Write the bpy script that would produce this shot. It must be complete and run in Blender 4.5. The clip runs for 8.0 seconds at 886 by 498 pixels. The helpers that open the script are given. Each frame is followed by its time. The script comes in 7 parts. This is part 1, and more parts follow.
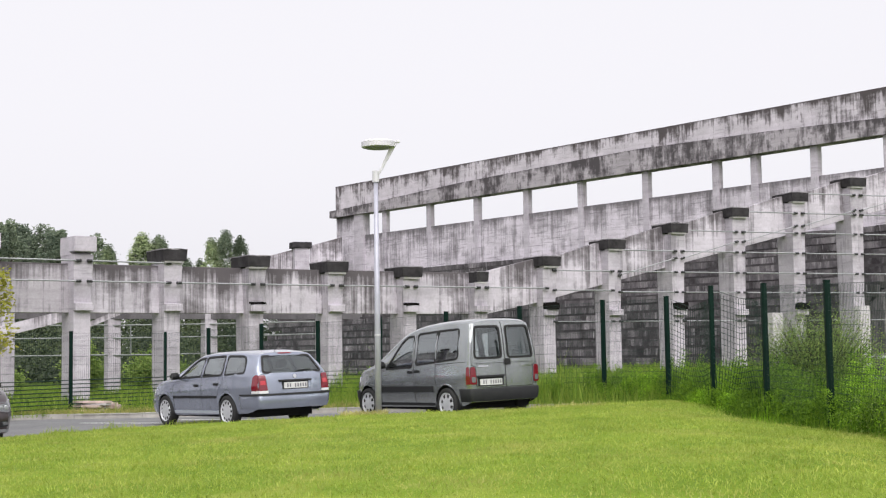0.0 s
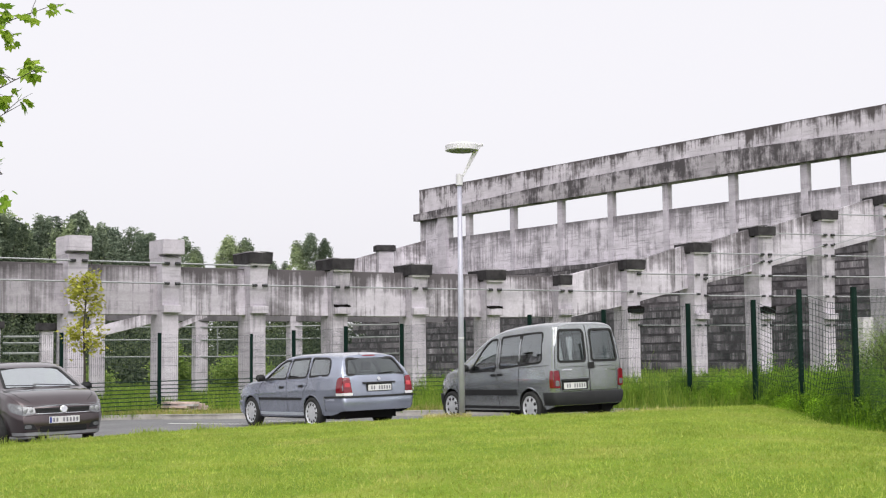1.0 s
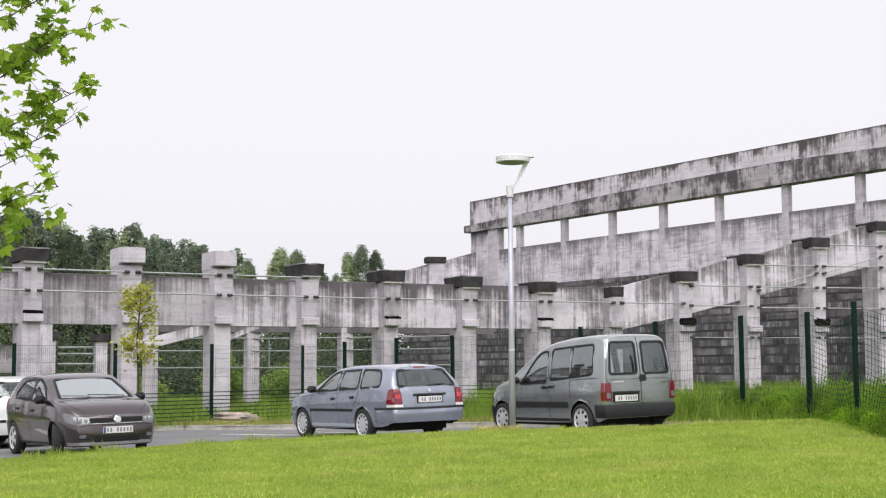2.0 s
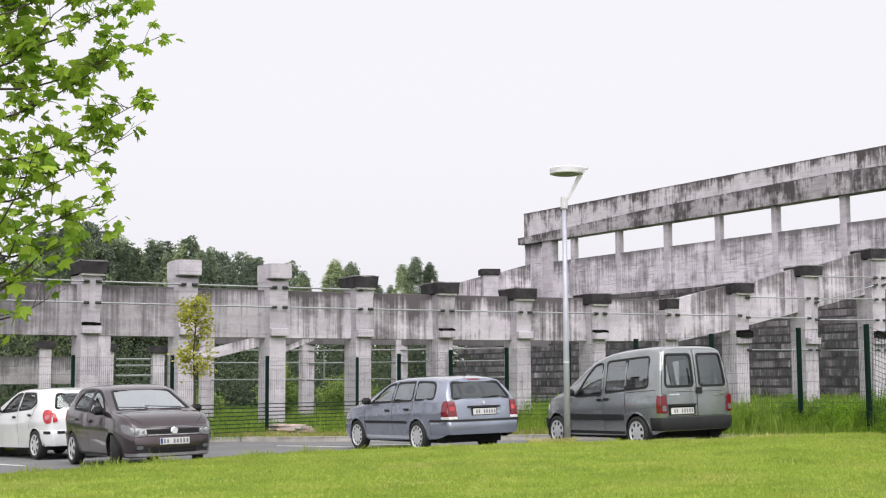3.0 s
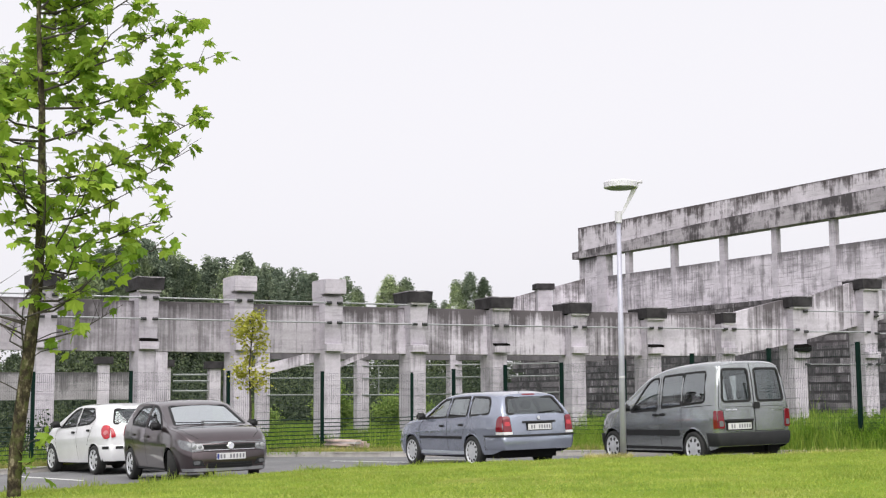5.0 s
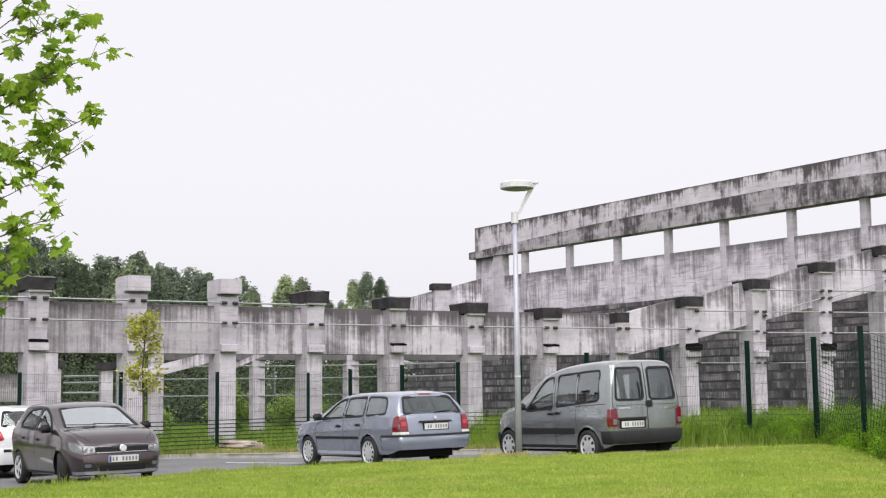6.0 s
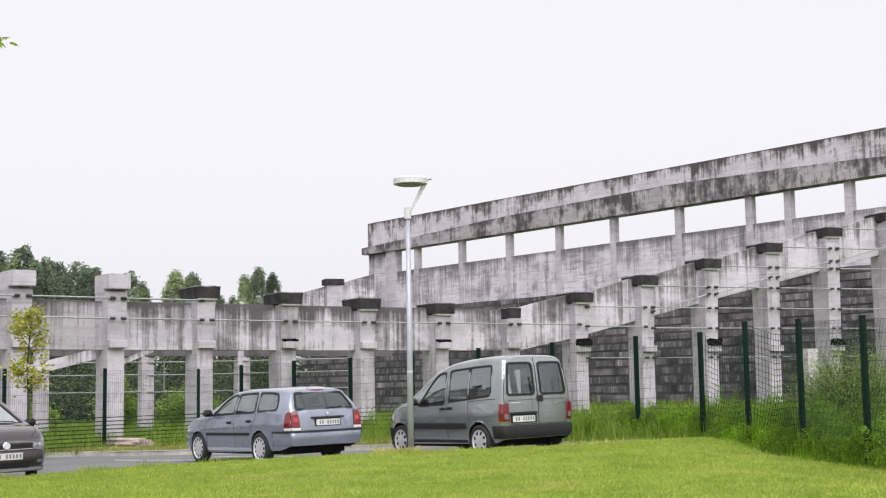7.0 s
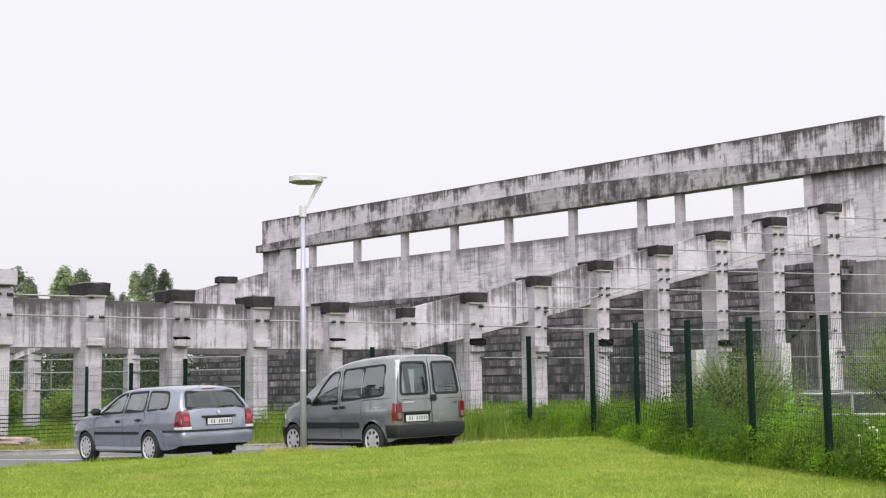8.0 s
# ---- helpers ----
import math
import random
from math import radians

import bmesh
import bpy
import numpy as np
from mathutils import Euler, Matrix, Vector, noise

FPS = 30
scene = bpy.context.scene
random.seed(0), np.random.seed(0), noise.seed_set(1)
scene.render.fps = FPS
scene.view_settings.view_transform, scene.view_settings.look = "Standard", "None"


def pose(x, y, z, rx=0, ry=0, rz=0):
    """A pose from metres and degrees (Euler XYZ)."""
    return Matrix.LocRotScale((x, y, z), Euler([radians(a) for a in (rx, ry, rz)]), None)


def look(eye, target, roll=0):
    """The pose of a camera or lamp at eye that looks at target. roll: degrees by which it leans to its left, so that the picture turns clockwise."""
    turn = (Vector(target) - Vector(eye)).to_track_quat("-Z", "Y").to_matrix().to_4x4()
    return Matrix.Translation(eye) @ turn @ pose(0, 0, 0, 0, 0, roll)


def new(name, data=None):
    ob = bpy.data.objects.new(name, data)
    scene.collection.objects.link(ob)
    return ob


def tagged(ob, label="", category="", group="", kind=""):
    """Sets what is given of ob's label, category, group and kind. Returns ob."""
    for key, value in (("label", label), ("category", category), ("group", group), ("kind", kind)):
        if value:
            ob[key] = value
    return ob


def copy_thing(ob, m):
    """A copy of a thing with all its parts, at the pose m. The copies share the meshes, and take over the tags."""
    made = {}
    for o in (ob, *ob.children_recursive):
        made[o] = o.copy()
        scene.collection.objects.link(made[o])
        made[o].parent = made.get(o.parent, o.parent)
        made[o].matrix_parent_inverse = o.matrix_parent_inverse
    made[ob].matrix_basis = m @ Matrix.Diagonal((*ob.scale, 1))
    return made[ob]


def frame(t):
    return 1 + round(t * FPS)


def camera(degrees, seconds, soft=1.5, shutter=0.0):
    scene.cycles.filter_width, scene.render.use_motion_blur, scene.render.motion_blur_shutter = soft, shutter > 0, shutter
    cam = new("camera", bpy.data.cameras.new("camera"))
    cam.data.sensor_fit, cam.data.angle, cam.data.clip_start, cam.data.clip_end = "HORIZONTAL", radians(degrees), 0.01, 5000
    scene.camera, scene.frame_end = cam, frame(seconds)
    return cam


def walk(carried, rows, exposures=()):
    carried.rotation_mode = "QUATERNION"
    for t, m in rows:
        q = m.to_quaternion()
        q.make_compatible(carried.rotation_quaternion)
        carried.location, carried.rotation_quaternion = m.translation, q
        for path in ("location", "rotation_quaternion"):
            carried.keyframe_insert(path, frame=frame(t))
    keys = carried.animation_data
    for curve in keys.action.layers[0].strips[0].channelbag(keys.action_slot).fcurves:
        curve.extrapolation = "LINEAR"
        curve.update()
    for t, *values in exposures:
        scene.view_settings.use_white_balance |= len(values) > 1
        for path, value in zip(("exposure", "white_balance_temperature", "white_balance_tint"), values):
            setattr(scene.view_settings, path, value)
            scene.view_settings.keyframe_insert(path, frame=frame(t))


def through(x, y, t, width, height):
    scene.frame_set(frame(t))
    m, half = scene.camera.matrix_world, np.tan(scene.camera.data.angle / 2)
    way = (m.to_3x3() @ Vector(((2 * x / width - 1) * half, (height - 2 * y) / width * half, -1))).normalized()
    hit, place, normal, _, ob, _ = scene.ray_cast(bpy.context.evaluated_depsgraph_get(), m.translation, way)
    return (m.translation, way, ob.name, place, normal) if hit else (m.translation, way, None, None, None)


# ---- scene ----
cam = camera(37.0, 8.0, soft=1.25)
EYE = 1.35
PATH = [(t, pose(0, 0, EYE, rx, ry, rz)) for t, rx, ry, rz in (
    (0.0, 94.46, 0.88, 0.66), (0.5, 94.53, 0.78, 2.69), (1.0, 94.64, 0.57, 4.26), (2.5, 95.45, 0.34, 7.45),
    (3.0, 95.70, 0.29, 8.78), (3.5, 96.03, 0.46, 10.56), (4.0, 96.24, 0.58, 11.68), (4.2, 96.29, 0.51, 12.12),
    (5.3, 96.38, 0.38, 10.00), (5.5, 96.34, 0.48, 8.99), (6.0, 96.32, 0.69, 6.69), (6.5, 96.18, 0.74, 4.40),
    (7.0, 96.06, 0.94, 2.06), (7.5, 95.98, 0.77, 0.04), (8.0, 95.96, 0.75, -2.52))]
walk(cam, PATH)

# ---- light: an overcast noon ----
SUN_EL, SUN_AZ = 50, 172
world = bpy.data.worlds.new("overcast_sky")
scene.world = world
world.use_nodes = True
wn, wl = world.node_tree.nodes, world.node_tree.links
sky = wn.new("ShaderNodeTexSky")
sky.sky_type, sky.sun_disc = "NISHITA", False
sky.sun_elevation, sky.sun_rotation = radians(SUN_EL), radians(SUN_AZ)
sky.air_density, sky.dust_density, sky.ozone_density = 1.0, 6.0, 1.0
veil = wn.new("ShaderNodeHueSaturation")
veil.inputs["Saturation"].default_value = 0.06
cloud = wn.new("ShaderNodeMix")
cloud.data_type = "RGBA"
cloud.inputs["Factor"].default_value = 0.75
cloud.inputs["B"].default_value = (9.2, 9.05, 9.6, 1)
wl.new(sky.outputs[0], veil.inputs["Color"])
wl.new(veil.outputs[0], cloud.inputs["A"])
wl.new(cloud.outputs["Result"], wn["Background"].inputs["Color"])
wn["Background"].inputs["Strength"].default_value = 0.12

sun = new("sun", bpy.data.lights.new("sun", "SUN"))
sun.data.energy, sun.data.angle, sun.data.color = 4.0, radians(75), (1.0, 0.98, 0.95)
sun.matrix_world = look((0, 0, 60), (-60 / math.tan(radians(SUN_EL)) * math.sin(radians(SUN_AZ)), -60 / math.tan(radians(SUN_EL)) * math.cos(radians(SUN_AZ)), 0))
scene.view_settings.exposure = 0.0


# ---- materials ----
def nodes_of(name):
    m = bpy.data.materials.new(name)
    m.use_nodes = True
    return m, m.node_tree.nodes, m.node_tree.links, m.node_tree.nodes["Principled BSDF"]


def noise_node(n, l, vec, scale, detail=4, rough=0.55, stretch=(1, 1, 1)):
    mp = n.new("ShaderNodeMapping")
    mp.inputs["Scale"].default_value = stretch
    l.new(vec, mp.inputs["Vector"])
    t = n.new("ShaderNodeTexNoise")
    t.inputs["Scale"].default_value, t.inputs["Detail"].default_value, t.inputs["Roughness"].default_value = scale, detail, rough
    l.new(mp.outputs[0], t.inputs["Vector"])
    return t.outputs["Fac"]


def ramp(n, l, fac, stops):
    r = n.new("ShaderNodeValToRGB")
    el = r.color_ramp.elements
    while len(el) < len(stops):
        el.new(0.5)
    for e, (p, c) in zip(el, stops):
        e.position, e.color = p, ((*c, 1) if isinstance(c, tuple) else (c, c, c, 1))
    l.new(fac, r.inputs["Fac"])
    return r.outputs["Color"]


def mixed(n, l, a, b, fac, mode="MIX"):
    m = n.new("ShaderNodeMix")
    m.data_type, m.blend_type = "RGBA", mode
    for sock, v in (("A", a), ("B", b), ("Factor", fac)):
        if isinstance(v, (int, float)):
            m.inputs[sock].default_value = v
        elif isinstance(v, tuple):
            m.inputs[sock].default_value = (*v, 1)
        else:
            l.new(v, m.inputs[sock])
    return m.outputs["Result"]


def bumped(n, l, b, fac, strength, dist=0.02):
    k = n.new("ShaderNodeBump")
    k.inputs["Strength"].default_value, k.inputs["Distance"].default_value = strength, dist
    l.new(fac, k.inputs["Height"])
    l.new(k.outputs[0], b.inputs["Normal"])


def plain(name, col, rough=0.6, metal=0.0, var=0.15, scale=6.0, bump=0.0, coat=0.0, spec=0.5):
    """A surface with soft variation of tone at two scales."""
    m, n, l, b = nodes_of(name)
    pos = n.new("ShaderNodeNewGeometry").outputs["Position"]
    f = noise_node(n, l, pos, scale)
    g = noise_node(n, l, pos, scale * 9, 2)
    lo, hi = tuple(c * (1 - var) for c in col), tuple(min(1, c * (1 + var)) for c in col)
    c1 = ramp(n, l, f, [(0.3, lo), (0.7, hi)])
    c2 = mixed(n, l, c1, ramp(n, l, g, [(0.3, 0.85), (0.7, 1.0)]), 0.5, "MULTIPLY")
    l.new(c2, b.inputs["Base Color"])
    b.inputs["Roughness"].default_value, b.inputs["Metallic"].default_value = rough, metal
    b.inputs["Specular IOR Level"].default_value = spec
    if coat:
        b.inputs["Coat Weight"].default_value, b.inputs["Coat Roughness"].default_value = coat, 0.05
    if bump:
        bumped(n, l, b, g, bump)
    return m


def weighed(n, l, terms, base=0.0):
    """The sum of factors, each with its weight."""
    out = None
    for src, w in terms:
        k = n.new("ShaderNodeMath")
        k.operation = "MULTIPLY_ADD"
        l.new(src, k.inputs[0])
        k.inputs[1].default_value = w
        if out is None:
            k.inputs[2].default_value = base
        else:
            l.new(out, k.inputs[2])
        out = k.outputs[0]
    return out


def concrete(name, light, dark, edge=0.55, top=0.0, soft=0.16, drip=(1.5, 0.20), fray=0.30, lines=0.5):
    """Weathered cast concrete: blotches, grain, board marks, and dark water stains that run down from the top edges."""
    m, n, l, b = nodes_of(name)
    pos = n.new("ShaderNodeNewGeometry").outputs["Position"]
    gen = n.new("ShaderNodeTexCoord").outputs["Generated"]
    blot = noise_node(n, l, pos, 0.9, 5, 0.6)
    fine = noise_node(n, l, pos, 13, 5, 0.7)
    board = noise_node(n, l, pos, 1.0, 2, 0.5, (0.5, 0.5, 5.0))
    dash = noise_node(n, l, pos, 1.0, 3, 0.6, (0.55, 0.55, 8.5))
    wide = noise_node(n, l, pos, 1.0, 6, 0.72, (drip[0], drip[0], drip[1]))
    thin = noise_node(n, l, pos, 1.0, 4, 0.65, (drip[0] * 4.5, drip[0] * 4.5, drip[1] * 1.6))
    mottle = noise_node(n, l, pos, 1.0, 6, 0.7, (0.85, 0.85, 1.3))
    patch = noise_node(n, l, pos, 0.33, 3, 0.55)
    col = mixed(n, l, tuple(c * 0.78 for c in light), light, ramp(n, l, blot, [(0.34, 0.0), (0.62, 1.0)]))
    col = mixed(n, l, col, ramp(n, l, board, [(0.35, 0.86), (0.6, 1.0)]), 0.7, "MULTIPLY")
    col = mixed(n, l, col, ramp(n, l, fine, [(0.25, 0.74), (0.7, 1.05)]), 0.7, "MULTIPLY")
    col = mixed(n, l, col, ramp(n, l, dash, [(0.56, 1.0), (0.68, 0.55)]), lines, "MULTIPLY")
    sep = n.new("ShaderNodeSeparateXYZ")
    l.new(gen, sep.inputs[0])
    rim = ramp(n, l, sep.outputs["Z"], [(0.40, 0.0), (0.85, 0.35), (0.96, 0.62), (1.0, 1.3)])
    v = weighed(n, l, [(wide, 0.70 - fray), (thin, fray), (mottle, 0.34), (patch, 0.32), (rim, top)], -0.18 - 0.25 * top)
    mask = ramp(n, l, v, [(edge - soft * 0.6, 0.0), (edge, 0.5), (edge + soft, 0.95)])
    col = mixed(n, l, col, dark, mask)
    l.new(col, b.inputs["Base Color"])
    b.inputs["Roughness"].default_value = 0.9
    b.inputs["Specular IOR Level"].default_value = 0.25
    bumped(n, l, b, fine, 0.35, 0.015)
    return m


CONC = concrete("pale_concrete", (0.535, 0.494, 0.552), (0.16, 0.148, 0.162), 0.595, 0.0, 0.12)
CONC_BEAM = concrete("streaked_concrete", (0.62, 0.574, 0.640), (0.078, 0.068, 0.073), 0.494, 0.25, 0.085, (1.9, 0.13), 0.36, 0.25)
CONC_BAND = concrete("sooty_concrete", (0.62, 0.572, 0.632), (0.058, 0.048, 0.050), 0.506, 0.17, 0.062, (1.3, 0.26), 0.30)
CONC_BEAM_OLD = concrete("dirty_streaked_concrete", (0.47, 0.435, 0.478), (0.075, 0.066, 0.071), 0.474, 0.25, 0.11, (1.9, 0.13), 0.36, 0.35)
CONC_LIP = concrete("black_stained_concrete", (0.44, 0.405, 0.440), (0.056, 0.049, 0.054), 0.488, 0.10, 0.066, (1.2, 0.45), 0.24)
CONC_OLD = concrete("old_grey_concrete", (0.36, 0.335, 0.362), (0.09, 0.083, 0.090), 0.54, 0.10, 0.14)
CONC_FAR = concrete("grimy_far_concrete", (0.30, 0.28, 0.30), (0.07, 0.064, 0.069), 0.51, 0.22, 0.09, (1.6, 0.18), 0.32, 0.2)
CONC_DARK = concrete("dark_grey_concrete", (0.140, 0.130, 0.142), (0.06, 0.055, 0.060), 0.52, 0.10, 0.07, (1.6, 0.12), 0.24, 0.2)
CONC_WALL = concrete("wall_concrete", (0.66, 0.610, 0.680), (0.12, 0.11, 0.120), 0.575, 0.19, 0.110, (1.7, 0.20), 0.30, 0.9)


def terrace_mat():
    """Grimy precast seating steps with pale runs of lime; every block has a tone of its own."""
    m, n, l, b = nodes_of("dark_terrace_concrete")
    pos = n.new("ShaderNodeNewGeometry").outputs["Position"]
    rnd = n.new("ShaderNodeObjectInfo").outputs["Random"]
    f = noise_node(n, l, pos, 1.0, 5, 0.7, (0.9, 0.9, 0.45))
    g = noise_node(n, l, pos, 9, 4, 0.7)
    run = noise_node(n, l, pos, 1.0, 5, 0.7, (3.2, 3.2, 0.35))
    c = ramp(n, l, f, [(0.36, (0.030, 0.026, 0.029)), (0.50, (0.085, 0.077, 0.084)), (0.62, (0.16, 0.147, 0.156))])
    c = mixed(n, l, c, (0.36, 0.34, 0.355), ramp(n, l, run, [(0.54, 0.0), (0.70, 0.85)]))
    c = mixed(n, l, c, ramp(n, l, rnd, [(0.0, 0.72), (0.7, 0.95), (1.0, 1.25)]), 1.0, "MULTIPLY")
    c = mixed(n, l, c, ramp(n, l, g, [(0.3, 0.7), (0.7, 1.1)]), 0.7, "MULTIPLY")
    l.new(c, b.inputs["Base Color"])
    b.inputs["Roughness"].default_value = 0.92
    bumped(n, l, b, g, 0.3)
    return m


CONC_TERRACE = terrace_mat()
# near-black, for the shade in the gaps between the terrace rows
GAP_SHADE = plain("terrace_gap_shade", (0.045, 0.040, 0.043), 0.9, var=0.4, scale=2.0, bump=0.3)
WHITE_BLOCK = plain("pale_block", (0.52, 0.49, 0.51), 0.85, var=0.12, scale=4, bump=0.2)
CAP = plain("dark_formwork", (0.036, 0.033, 0.036), 0.9, var=0.45, scale=3, bump=0.4, spec=0.2)
STEEL = plain("galvanised_steel", (0.32, 0.325, 0.34), 0.5, 0.6, var=0.15)
RAIL = plain("dull_rail", (0.20, 0.21, 0.21), 0.6, 0.3, var=0.2)
DARK = plain("dark_iron", (0.03, 0.03, 0.032), 0.7, var=0.2)
SOOT = plain("burnt_black", (0.007, 0.006, 0.006), 0.95, var=0.3, bump=0.5, spec=0.1)
GREEN_PAINT = plain("dark_green_paint", (0.0025, 0.015, 0.011), 0.65, var=0.15, spec=0.12)
WIRE = plain("fence_wire", (0.012, 0.028, 0.022), 0.7, 0.0, var=0.1, spec=0.2)
KERB = plain("kerb_concrete", (0.36, 0.34, 0.32), 0.9, var=0.2, scale=3, bump=0.3)


def ground_mat(name, lo, mid, hi, scale, fine, bump):
    m, n, l, b = nodes_of(name)
    pos = n.new("ShaderNodeNewGeometry").outputs["Position"]
    f = noise_node(n, l, pos, scale, 5, 0.6)
    g = noise_node(n, l, pos, fine, 4, 0.7)
    h = noise_node(n, l, pos, scale * 0.2, 3)
    c = ramp(n, l, f, [(0.30, lo), (0.5, mid), (0.72, hi)])
    c = mixed(n, l, c, ramp(n, l, g, [(0.25, 0.62), (0.75, 1.15)]), 0.8, "MULTIPLY")
    c = mixed(n, l, c, ramp(n, l, h, [(0.3, 0.85), (0.7, 1.1)]), 0.6, "MULTIPLY")
    l.new(c, b.inputs["Base Color"])
    b.inputs["Roughness"].default_value = 0.95
    b.inputs["Specular IOR Level"].default_value = 0.15
    bumped(n, l, b, g, bump, 0.03)
    return m


LAWN = ground_mat("mown_lawn", (0.120, 0.195, 0.016), (0.170, 0.255, 0.022), (0.280, 0.310, 0.060), 0.9, 30, 0.8)
VERGE = ground_mat("rough_grass", (0.050, 0.095, 0.012), (0.085, 0.150, 0.018), (0.160, 0.170, 0.050), 0.8, 14, 0.8)
ASPHALT = ground_mat("asphalt", (0.15, 0.15, 0.155), (0.18, 0.18, 0.185), (0.21, 0.21, 0.21), 0.7, 60, 0.3)
LINE_PAINT = plain("road_paint", (0.62, 0.62, 0.60), 0.8, var=0.15, scale=8)


# ---- mesh helpers ----
def link(name, bm, mat, parent=None, label="", smooth=False):
    me = bpy.data.meshes.new(name)
    bmesh.ops.recalc_face_normals(bm, faces=bm.faces)
    bm.to_mesh(me)
    bm.free()
    me.materials.append(mat)
    if smooth:
        me.polygons.foreach_set("use_smooth", [True] * len(me.polygons))
    ob = new(name, me)
    if parent is not None:
        ob.parent = parent
    if label:
        tagged(ob, label)
    return ob


def part(name, bm, mat, parent, label="", smooth=False):
    return link(name, bm, mat, parent, label, smooth)


def thing(name, m, label, category, group="", kind=""):
    ob = new(name)
    ob.empty_display_size = 0.3
    ob.matrix_basis = m
    return tagged(ob, label, category, group, kind)


def hexa(bm, lo, hi):
    """A solid between two four-cornered outlines, in the same turning order."""
    a = [bm.verts.new(p) for p in lo]
    b = [bm.verts.new(p) for p in hi]
    n = len(a)
    bm.faces.new(a[::-1])
    bm.faces.new(b)
    for i in range(n):
        bm.faces.new((a[i], a[(i + 1) % n], b[(i + 1) % n], b[i]))


def box(bm, x0, x1, y0, y1, z0, z1, bevel=0.0):
    if bevel:
        t = bmesh.new()
        box(t, x0, x1, y0, y1, z0, z1)
        bmesh.ops.bevel(t, geom=t.edges[:], offset=bevel, segments=2, affect="EDGES")
        tm = bpy.data.meshes.new("tmp")
        t.to_mesh(tm)
        t.free()
        bm.from_mesh(tm)
        bpy.data.meshes.remove(tm)
        return
    hexa(bm, [(x0, y0, z0), (x1, y0, z0), (x1, y1, z0), (x0, y1, z0)], [(x0, y0, z1), (x1, y0, z1), (x1, y1, z1), (x0, y1, z1)])


def tube(bm, pts, radii, seg=8, caps=True):
    """A round bar along points, with its radius at each."""
    pts = [Vector(p) for p in pts]
    if isinstance(radii, (int, float)):
        radii = [radii] * len(pts)
    rings = []
    for i, p in enumerate(pts):
        d = (pts[min(i + 1, len(pts) - 1)] - pts[max(i - 1, 0)]).normalized()
        u = d.cross(Vector((0, 0, 1)) if abs(d.z) < 0.9 else Vector((1, 0, 0))).normalized()
        v = d.cross(u)
        rings.append([bm.verts.new(p + radii[i] * (math.cos(a) * u + math.sin(a) * v)) for a in (2 * math.pi * k / seg for k in range(seg))])
    for a, b in zip(rings, rings[1:]):
        for k in range(seg):
            bm.faces.new((a[k], a[(k + 1) % seg], b[(k + 1) % seg], b[k]))
    if caps:
        bm.faces.new(rings[0][::-1])
        bm.faces.new(rings[-1])


def lathe(bm, prof, seg=24, axis="y", at=(0, 0, 0)):
    """A turned body: prof is (radius, along) from end to end."""
    rings = []
    for r, h in prof:
        ring = []
        for k in range(seg):
            a = 2 * math.pi * k / seg
            c, s = r * math.cos(a), r * math.sin(a)
            ring.append(bm.verts.new(Vector(at) + Vector((c, h, s) if axis == "y" else (c, s, h))))
        rings.append(ring)
    for a, b in zip(rings, rings[1:]):
        for k in range(seg):
            bm.faces.new((a[k], a[(k + 1) % seg], b[(k + 1) % seg], b[k]))
    bm.faces.new(rings[0])
    bm.faces.new(rings[-1])


def smoothstep(a, b, x):
    t = max(0.0, min(1.0, (x - a) / (b - a)))
    return t * t * (3 - 2 * t)


# ---- ground ----
def road_z(x, y=0.0):
    return 0.075 + 0.024 * max(-16.0, min(7.0, x))


def lawn_z(x, y):
    near = smoothstep(13.0, 5.0, y) * 0.35
    dip = 0.19 * smoothstep(2.8, 4.8, x) * smoothstep(25.5, 21.0, y)
    return road_z(x) + 0.20 - near - dip


LAWN_EDGE = [(-30.0, -4.0), (-14.0, 12.0), (-10.2, 17.2), (-8.9, 18.4), (-7.8, 20.7), (-5.9, 22.9), (-4.0, 23.6), (-2.1, 24.2),
             (-0.4, 24.25), (1.5, 24.3), (2.9, 25.1), (4.3, 25.9)]
FAR_KERB = [(-40.0, 12.0), (-24.0, 20.5), (-16.5, 25.5), (-14.2, 27.9), (-13.9, 30.8), (-12.6, 33.2), (-10.9, 33.8), (-8.8, 32.3), (-6.3, 31.5), (-3.6, 30.6), (-1.6, 29.8), (1.2, 28.2), (3.2, 26.6)]


def along(line, step):
    """Points at even steps along a line of corners."""
    out = []
    for (x0, y0), (x1, y1) in zip(line, line[1:]):
        n = max(1, int(math.hypot(x1 - x0, y1 - y0) / step))
        out += [(x0 + (x1 - x0) * i / n, y0 + (y1 - y0) * i / n) for i in range(n)]
    return out + [line[-1]]


def smooth_line(line, step=0.5, rounds=6):
    p = along(line, step)
    for _ in range(rounds):
        p = [p[0]] + [((a[0] + 2 * b[0] + c[0]) / 4, (a[1] + 2 * b[1] + c[1]) / 4) for a, b, c in zip(p, p[1:], p[2:])] + [p[-1]]
    return p


lawn_line = smooth_line(LAWN_EDGE)
kerb_line = smooth_line(FAR_KERB)


